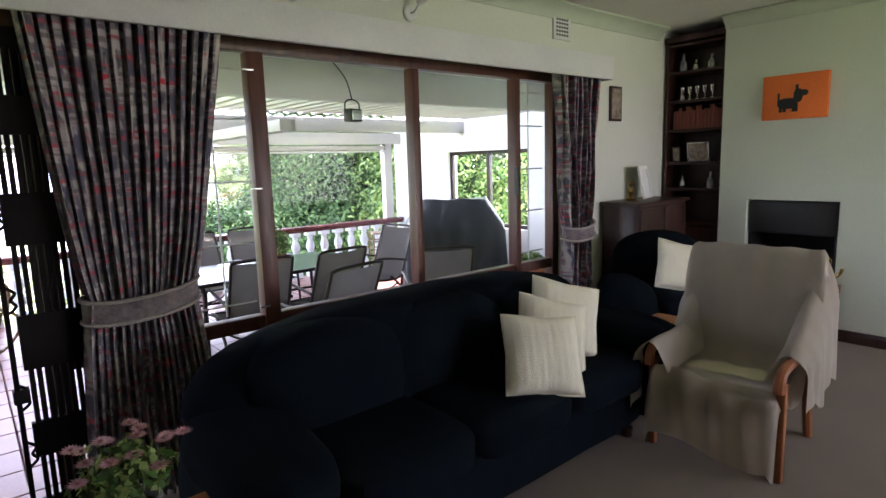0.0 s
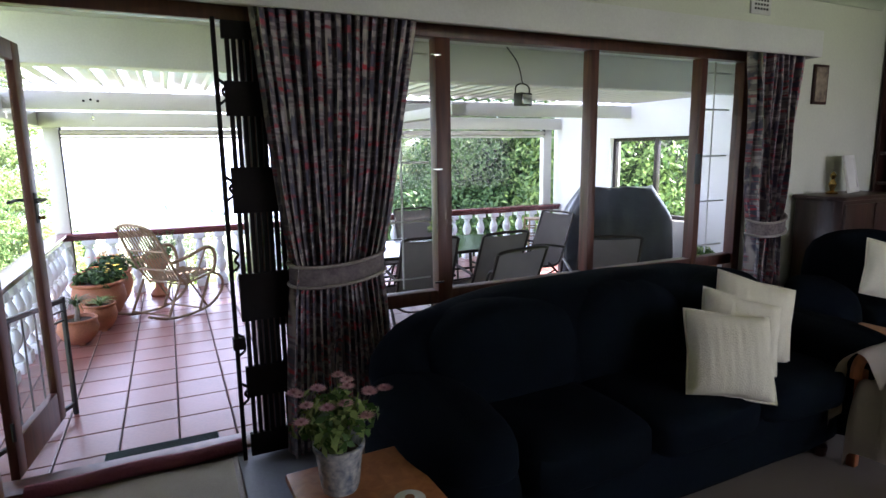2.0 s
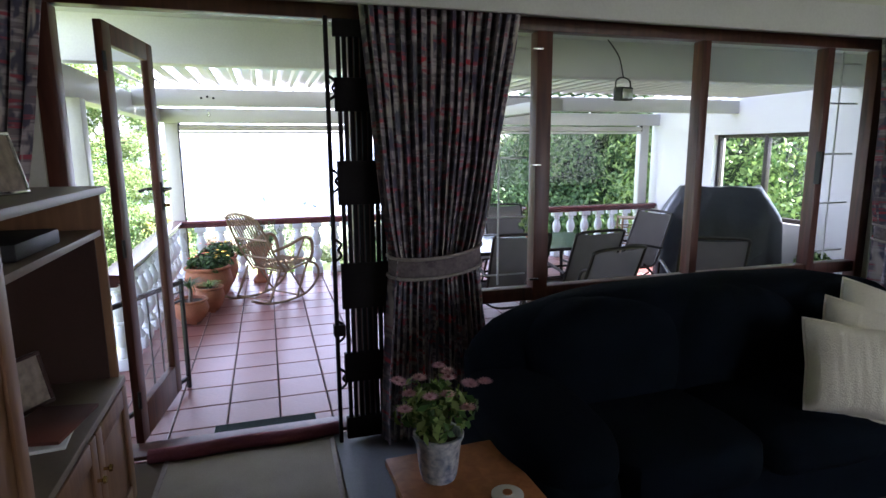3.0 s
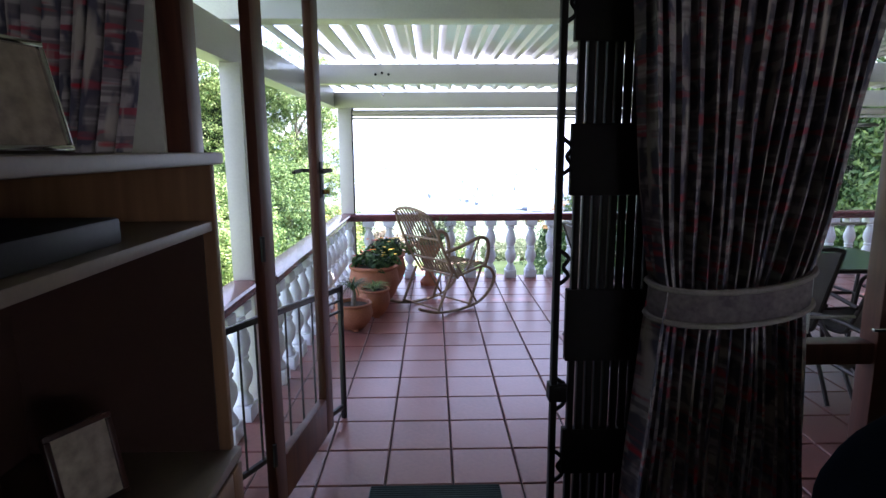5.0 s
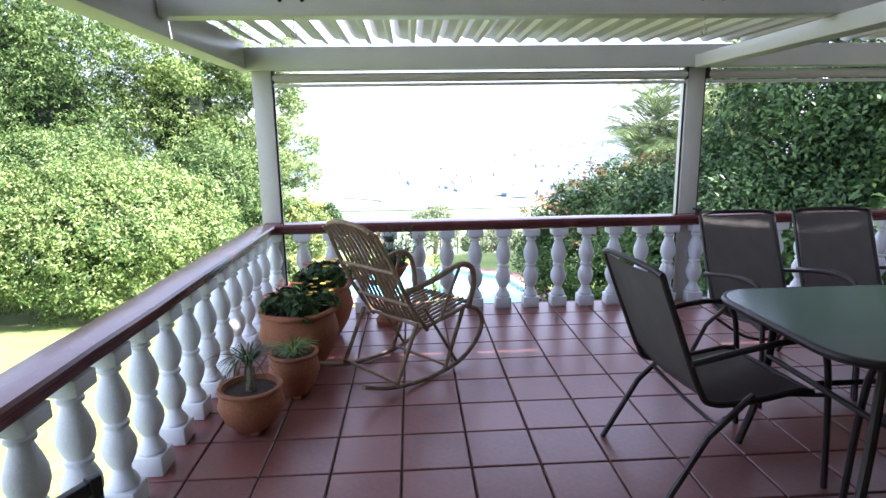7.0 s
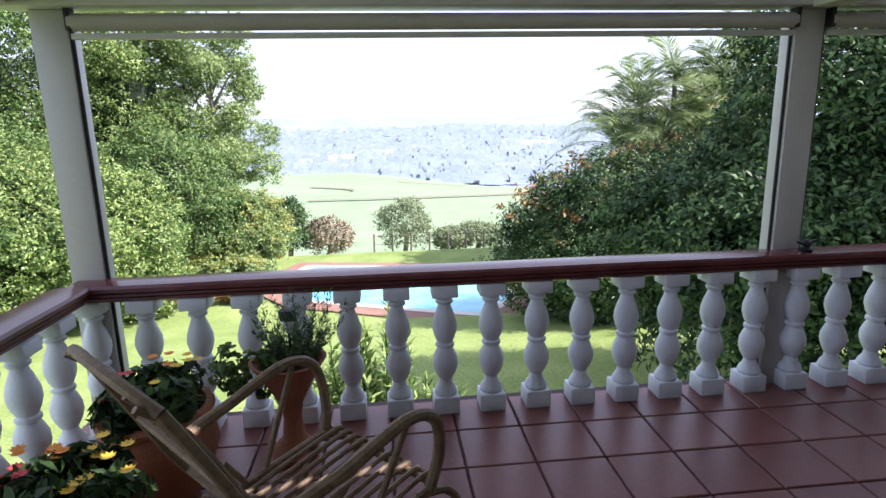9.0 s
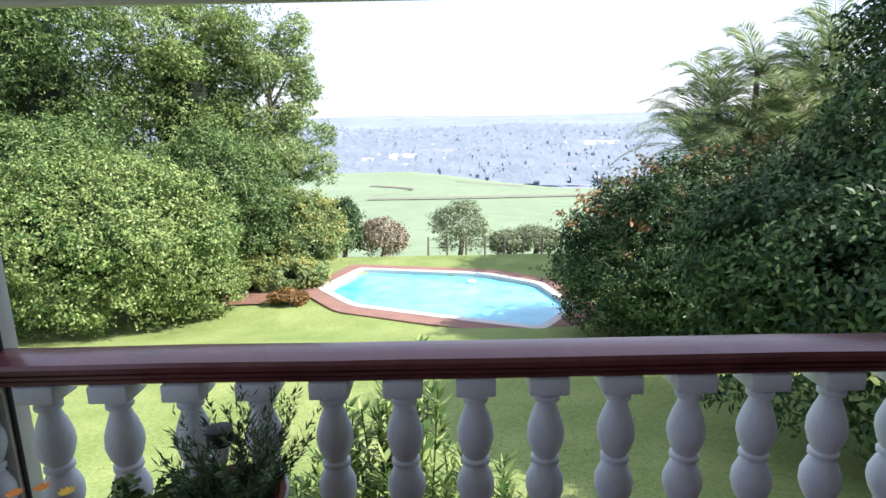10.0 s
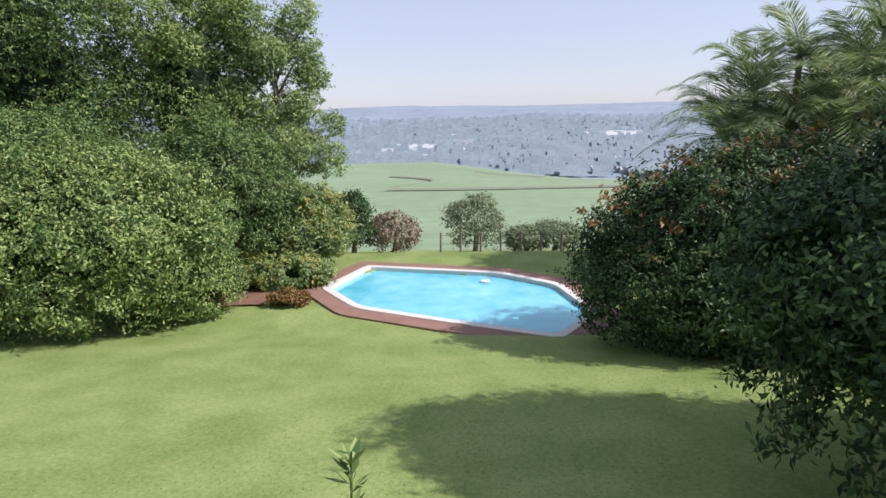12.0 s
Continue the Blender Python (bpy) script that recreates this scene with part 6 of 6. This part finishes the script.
# ---- planting ----
def shrub(name, c, r, leaves, material, seed, label, cat="shrub", size=0.17, clumps=60, clump_r=0.55, core=0.56, low=-0.8, extra=()):
    rng = np.random.default_rng(seed)
    gz = ground_z(c[0], c[1])
    th = thing(name, pose(c[0], c[1], gz), label, cat)
    cz = c[2] - gz
    part("trunk", tube(curve([(0, 0, -0.1), (0.1, 0.05, cz * 0.5), (-0.05, 0.1, cz)]), 0.14, 8), M_BARK, th)
    # solid dark hull: painted shade that stops sight through the bush
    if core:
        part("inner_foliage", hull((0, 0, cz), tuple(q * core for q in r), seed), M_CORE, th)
    pos, nr = ragged_points(rng, (0, 0, cz), tuple(q * 1.06 for q in r), int(leaves * 3.4), low, 0.9 * min(0.28, clump_r * 0.45))
    keep = pos[:, 2] > 0.03
    quads("crown", material, leaf_quads(rng, pos[keep], nr[keep], size * 0.78, size * 0.36), th)
    for mt2, share, lo in extra:
        pos, nr = ragged_points(rng, (0, 0, cz), tuple(q * 1.08 for q in r), int(leaves * share * 1.5), lo, 0.24, 1.0, 0.82)
        keep = pos[:, 2] > 0.03
        quads("crown", mt2, leaf_quads(rng, pos[keep], nr[keep], size, size * 0.5), th)
    return th


def tree(name, base, height, r, leaves, material, seed, label, size=0.2, limbs=9, clump_r=0.75, core=0.0, start=0.3, extra=None):
    rng = np.random.default_rng(seed)
    gz = ground_z(*base)
    th = thing(name, pose(base[0], base[1], gz), label, "tree")
    top = height
    trunk = [(0, 0, -0.2), (0.15, 0.1, height * 0.3), (-0.1, 0.2, height * 0.6), (0.1, 0.1, height * 0.92)]
    line = curve(trunk, 5)
    part("trunk", tube(line, [0.24 * (1 - 0.85 * i / len(line)) for i in range(len(line))], 8), M_BARK, th)
    centres = []
    for k in range(limbs):
        s = start + (0.95 - start) * (k + 0.5) / limbs
        a = k * 2.4 + rng.uniform(-0.4, 0.4)
        p0 = Vector((0, 0.1, height * s * 0.8))
        reach = rng.uniform(0.6, 1.0) * (1 - 0.45 * abs(s - 0.55))
        p2 = Vector((math.cos(a) * r[0] * reach, math.sin(a) * r[1] * reach, height * s + rng.uniform(0.1, 0.6)))
        p1 = p0.lerp(p2, 0.5) + Vector((0, 0, 0.25))
        ln = curve([p0, p1, p2], 4)
        part("limb", tube(ln, [0.09 * (1 - 0.8 * i / len(ln)) for i in range(len(ln))], 6), M_BARK, th)
        for side in (0.55, 0.8, 1.0, 1.08):
            j = Vector((rng.uniform(-0.7, 0.7), rng.uniform(-0.7, 0.7), rng.uniform(-0.35, 0.75))) * clump_r
            centres.append((p0.lerp(p2, side) + j, clump_r * rng.uniform(0.45, 1.25)))
    for k in range(4):
        centres.append((Vector((rng.uniform(-0.8, 0.8), rng.uniform(-0.8, 0.8), height * rng.uniform(0.86, 0.99))), clump_r * rng.uniform(0.5, 0.9)))
    out = []
    total = sum(q * q for c, q in centres)
    for c, q in centres:
        per = int(leaves * 3.2 * q * q / total)
        pos, nr = ragged_points(rng, c, (q * 1.35, q * 1.35, q * rng.uniform(0.8, 1.35)), per, -0.97, 0.26, 1.7, 0.2)
        out.append(leaf_quads(rng, pos, nr, size * 0.95, size * 0.40))
    # one dark hull mid-crown, painting shade behind the outer leaves
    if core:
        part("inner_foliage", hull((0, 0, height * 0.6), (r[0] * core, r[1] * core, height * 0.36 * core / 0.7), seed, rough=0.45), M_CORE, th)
    quads("crown", material, np.concatenate(out), th)
    return th


# planting to the west of the lawn
shrub("rounded_bush", (-11.2, 25.2, -2.2), (4.6, 3.6, 2.9), 26000, M_LEAF, 1, "big rounded bush with small mid-green leaves", clumps=120, clump_r=0.7)
shrub("rounded_bush", (-8.6, 30.0, -1.4), (2.9, 2.6, 3.0), 14000, M_LEAFMID, 2, "leafy green bush at the lawn's edge", clumps=70)
shrub("yellow_green_bush", (-6.1, 31.6, -3.3), (2.3, 1.6, 1.9), 12000, M_LEAFLT, 3, "yellow-green flowering bush beside the pool", clumps=60, extra=((M_LEAFYL, 0.42, -0.3),))
shrub("low_planting", (-6.6, 28.9, -4.5), (2.4, 0.8, 0.75), 6500, M_LEAFLT, 4, "low yellowish border plants beside the soil bed", clumps=50, clump_r=0.28, core=0.6, extra=((M_LEAFYL, 0.4, -0.2),))
shrub("low_planting", (-5.0, 26.7, -4.72), (0.75, 0.45, 0.32), 1300, M_LEAFRD, 5, "low russet border plants beside the paving", clumps=22, clump_r=0.2, core=0.6, size=0.13)
shrub("rounded_bush", (-8.1, 25.9, -3.9), (1.7, 1.4, 1.25), 5200, M_LEAF, 27, "small green bush spreading over the lawn's edge", clump_r=0.4, size=0.15)
shrub("rounded_bush", (-13.8, 27.2, -0.6), (3.2, 2.6, 2.6), 12000, M_LEAFMID, 28, "uneven leafy bush rising behind the rounded one", clump_r=0.6)
tree("tall_tree", (-7.6, 35.5), 11.2, (3.1, 2.8), 10000, M_LEAFLT, 6, "tall open tree with pale trunk and light green leaves", limbs=14, start=0.36, size=0.18, clump_r=0.58)
tree("tall_tree", (-11.0, 34.0), 12.5, (3.6, 3.2), 22000, M_LEAF, 7, "tall leafy green tree behind the bushes", limbs=15, start=0.25, core=0.42, size=0.17, clump_r=1.0)
tree("tall_tree", (-16.0, 31.0), 13.0, (4.2, 3.4), 24000, M_LEAFMID, 8, "tall dark green tree behind the bushes", limbs=16, start=0.2, core=0.45, size=0.17, clump_r=1.15)
tree("tall_tree", (-21.5, 27.0), 12.0, (4.4, 3.6), 22000, M_LEAFMID, 9, "tall dark green tree at the garden's edge", limbs=15, start=0.15, core=0.45, size=0.18, clump_r=1.25)
shrub("rounded_bush", (-18.5, 23.5, -1.8), (4.5, 3.4, 3.2), 16000, M_LEAFMID, 10, "broad green bush at the garden's edge", clumps=90, clump_r=0.8, size=0.2)
shrub("rounded_bush", (-16.0, 16.5, -2.4), (3.2, 3.0, 1.9), 9000, M_LEAFLT, 25, "light green bush near the house", clumps=60, clump_r=0.6)

# planting to the east
shrub("dense_bush", (8.8, 22.6, -2.6), (4.5, 2.6, 2.95), 26000, M_LEAFDK, 11, "dense dark green bush with russet young shoots", clumps=110, clump_r=0.6, extra=((M_LEAFRD, 0.06, 0.45),))
shrub("dense_bush", (10.0, 14.4, 0.8), (3.5, 2.6, 4.0), 22000, M_LEAFDK, 12, "dense dark green bush shading the lawn", clumps=110, clump_r=0.7)
shrub("dense_bush", (7.5, 14.3, -0.55), (3.05, 2.4, 1.35), 16000, M_LEAFDK, 13, "dark green bush with branches hanging over the lawn", clumps=70, clump_r=0.5, size=0.15)
shrub("dense_bush", (11.3, 11.3, 0.2), (3.6, 2.5, 3.9), 15000, M_LEAFMID, 14, "tall green bush beside the terrace", clumps=90, clump_r=0.8, size=0.19)
tree("tall_tree", (18.5, 20.5), 11.0, (4.2, 3.6), 18000, M_LEAFDK, 15, "tall dark tree behind the palms", limbs=15, start=0.2, core=0.45, clump_r=1.15)


near = bpy.data.objects["dense_bush.002"]
rng3 = np.random.default_rng(63)
for k in range(26):
    a = math.radians(150 + 150 * k / 25) + rng3.uniform(-0.2, 0.2)
    top, drop, out_r = rng3.uniform(1.6, 2.9), rng3.uniform(0.6, 1.5), rng3.uniform(1.7, 2.5)
    u = Vector((math.cos(a), math.sin(a) * 0.9, 0))
    ln = curve([u * out_r * 0.55 + Vector((0, 0, top)), u * out_r * 0.95 + Vector((0, 0, top + 0.1)), u * out_r * 1.12 + Vector((0, 0, top - drop * 0.45)), u * out_r * 1.15 + Vector((0, 0, max(0.15, top - drop)))], 6)
    br = part("hanging_branch", tube(ln, [0.018 * (1 - 0.8 * i / len(ln)) for i in range(len(ln))], 5), M_BARK, near)
    base_pts = np.array([tuple(ln[rng3.integers(len(ln) // 3, len(ln))]) for q in range(230)]) + rng3.normal(0, 0.12, (230, 3))
    quads("foliage", M_LEAFDK, leaf_quads(rng3, base_pts, np.tile((u.x, u.y, 0.3), (230, 1)), 0.15, 0.06), br)


def palm(base, stems, seed, label, reach=2.7, fronds=18, small=1.0):
    rng = np.random.default_rng(seed)
    gz = ground_z(*base)
    th = thing("palm", pose(base[0], base[1], gz), label, "palm tree")
    for dx, dy, h in stems:
        part("trunk", tube(curve([(dx * 0.4, dy * 0.4, -0.1), (dx * 0.8, dy * 0.8, h * 0.5), (dx, dy, h)]), 0.11 * small, 8), M_BARK, th)
        for k in range(fronds):
            a = k * 2.4 + rng.uniform(-0.3, 0.3)
            lift = rng.uniform(0.25, 1.42) if k % 5 else rng.uniform(-0.2, 0.2)
            R = reach * rng.uniform(0.8, 1.1)
            u = np.array((math.cos(a), math.sin(a), 0))
            side = np.array((-math.sin(a), math.cos(a), 0))
            pts = []
            for i in range(15):
                s = i / 14
                pts.append(np.array((dx, dy, h)) + u * R * (s * math.cos(lift) + 0.28 * s * s * math.sin(max(0.0, lift))) + np.array((0, 0, 1)) * R * (math.sin(lift) * s * 1.15 - 0.42 * s * s * s - 0.1 * s * s))
            out = []
            for i in range(1, 15):
                p, d = pts[i], pts[i] - pts[i - 1]
                d /= np.linalg.norm(d)
                ll = 0.98 * small * math.sin(math.pi * (0.12 + 0.80 * i / 14)) + 0.08
                for f in (0, 0.33, 0.66):
                    q = pts[i] + (pts[i - 1] - pts[i]) * f
                    for sgn in (-1, 1):
                        t = side * sgn * 0.8 + d * 0.75 + np.array((0, 0, -0.15 + rng.uniform(-0.2, 0.2)))
                        t /= np.linalg.norm(t)
                        w = d * 0.036 * small
                        out.append([q - w, q + t * ll * 0.5 - w * 0.8, q + t * ll, q + t * ll * 0.5 + w * 0.8])
            dry = lift < 0.2 and k % 2 == 0
            fr = quads("frond", M_DRY if dry else M_PALM, np.array(out), th)
            part("rib", tube([tuple(p) for p in pts], [0.02 * small * (1 - 0.8 * i / 14) for i in range(15)], 5), M_DRY if dry else M_PALM, fr)
    return th


palm((13.5, 30.5), ((-1.4, 0, 6.9), (0.35, 0.5, 8.3), (2.3, -0.3, 7.6), (3.3, 0.4, 8.9), (-2.2, -0.4, 5.9), (0.9, -1.2, 6.3), (-0.7, -0.9, 5.5), (1.6, 0.8, 6.6), (3.4, -0.7, 6.7), (-1.9, 0.9, 5.2), (2.2, -1.3, 5.5), (0.2, -1.6, 4.7), (3.0, -1.6, 4.8), (-1.3, -1.2, 4.4), (1.3, -1.8, 5.2)), 21, "clump of feathery green palms with some dry fronds", reach=3.1, fronds=17)
palm((-15.5, 19.5), ((0, 0, 1.2),), 22, "low young palm on the lawn", reach=2.2, fronds=11)


# shrubs along the far fence
for x, y, rr, h, mt2, sd, lab in ((1.7, 38.0, 1.5, 1.5, M_GREYLEAF, 31, "small round grey-green shrub by the fence"), (-2.6, 37.4, 1.2, 1.0, M_TWIG, 32, "dry twiggy shrub by the fence"), (-4.6, 36.6, 1.0, 1.5, M_LEAFDK, 33, "dark upright shrub by the fence"), (5.8, 37.2, 1.3, 0.7, M_GREYLEAF, 34, "low green shrub by the fence"), (4.3, 37.0, 1.0, 0.55, M_GREYLEAF, 35, "low green shrub by the fence")):
    shrub("fence_shrub", (x, y, ground_z(x, y) + h + 0.1), (rr, rr, h), 1700, mt2, sd, lab, size=0.2, clumps=26, clump_r=0.6, core=0.0)
fc = thing("wire_fence", pose(0, 0, 0), "low wire fence with dark wooden posts at the lawn's end", "fence")
for k in range(9):
    x = 3.2 + 0.95 * k - 3.2
    z = ground_z(x, 34.5)
    part("post", tube([(x, 34.5, z - 0.2), (x + 0.02, 34.5, z + 0.95)], 0.05, 6), M_BARK, fc)
for h in (0.4, 0.8):
    part("wire", tube([(0, 34.5, ground_z(0, 34.5) + h), (7.6, 34.5, ground_z(7.6, 34.5) + h)], 0.008, 4), M_BLACK, fc)

# oleander shrubs below the terrace front
for x, y, hh, sd in ((0.55, 9.6, 2.55, 41), (0.05, 9.5, 2.2, 42), (1.0, 9.8, 2.0, 43)):
    rng2 = np.random.default_rng(sd)
    gz = ground_z(x, y)
    th = thing("oleander_shrub", pose(x, y, gz), "upright narrow-leaved green shrub below the terrace", "shrub", group="shrubs below the terrace")
    out = []
    for k in range(22):
        a, lean = rng2.uniform(0, math.tau), rng2.uniform(0.02, 0.2)
        tip = np.array((math.cos(a) * lean * hh, math.sin(a) * lean * hh, hh * rng2.uniform(0.75, 1.05)))
        part("stem", tube([(0.04 * math.cos(a), 0.04 * math.sin(a), -0.05), tuple(tip)], [0.012, 0.005], 5), M_LEAFDK, th)
        for q in range(130):
            s = rng2.uniform(0.25, 1.0) ** 0.8
            d = rng2.normal(0, 1, 3)
            d[2] = abs(d[2]) * 0.8 + 0.3
            d /= np.linalg.norm(d)
            sd2 = np.cross(d, (0.3, 0.2, 1.0))
            sd2 = sd2 / (np.linalg.norm(sd2) + 1e-9) * 0.016
            p = tip * s
            out.append([p, p + d * 0.06 + sd2, p + d * 0.13, p + d * 0.06 - sd2])
    quads("foliage", M_LEAF, np.array(out), th)

# short blades standing in the nearer lawn
rg = np.random.default_rng(71)
nb = 42000
px, py = rg.normal(0.5, 4.2, nb), 11.0 + np.abs(rg.normal(0, 5.0, nb))
keep = (py < 23.0) & (px < 9.5)
px, py, nb = px[keep], py[keep], int(keep.sum())
blades = []
for x, y, a, t in zip(px, py, rg.uniform(0, math.tau, nb), rg.uniform(0.008, 0.022, nb)):
    z = -2.4 - 0.165 * (y - 8.5) - 0.03 + 0.05 * noise.noise(Vector((x * 0.3, y * 0.3, 0)))
    ca, sa = math.cos(a), math.sin(a)
    blades.append([(x - ca * 0.012, y - sa * 0.012, z), (x + ca * 0.012, y + sa * 0.012, z), (x + ca * 0.008 - sa * t, y + sa * 0.008 + ca * t, z + 0.02 + t), (x - ca * 0.006 - sa * t, y - sa * 0.006 + ca * t, z + 0.02 + t)])
tagged(quads("grass", M_BLADE, np.array(blades)), "short mown grass blades of the lawn", "grass", kind="stuff")

# ---- terrace tiles ----
tile_bm = box(-0.1505, 0.1505, -0.1505, 0.1505, -0.011, 0.0)
top = [e for e in tile_bm.edges if e.verts[0].co.z > -0.001 and e.verts[1].co.z > -0.001]
bmesh.ops.bevel(tile_bm, geom=top, offset=0.004, segments=1, affect="EDGES")
tile_me = bpy.data.meshes.new("tile")
tile_bm.to_mesh(tile_me)
tile_bm.free()
tile_me.materials.append(M_TILE)
terrace = bpy.data.objects["floor_terrace"]
rt = random.Random(9)
gx0, gy0 = 0.626 + 0.155, 6.073 + 0.155
rest = bmesh.new()
for i in range(-6, 19):
    for j in range(-9, 8):
        x, y = gx0 + 0.31 * i, gy0 + 0.31 * j
        if x < TX0 + 0.05 or x > TX1 - 0.1 or y < TY0 + 0.05 or y > TY1 - 0.10:
            continue
        dz = rt.uniform(-0.0012, 0.0)
        if x < 5.35:
            o = new("tile", tile_me)
            o.parent = terrace
            o.location = (x, y, dz)
            o.rotation_euler = (rt.uniform(-0.002, 0.002), rt.uniform(-0.002, 0.002), rt.uniform(-0.004, 0.004))
        else:
            box(x - 0.1505, x + 0.1505, y - 0.1505, y + 0.1505, -0.011, dz, bm=rest)
tl = part("tile_rows", rest, M_TILE, terrace)
tl["kind"] = "stuff"
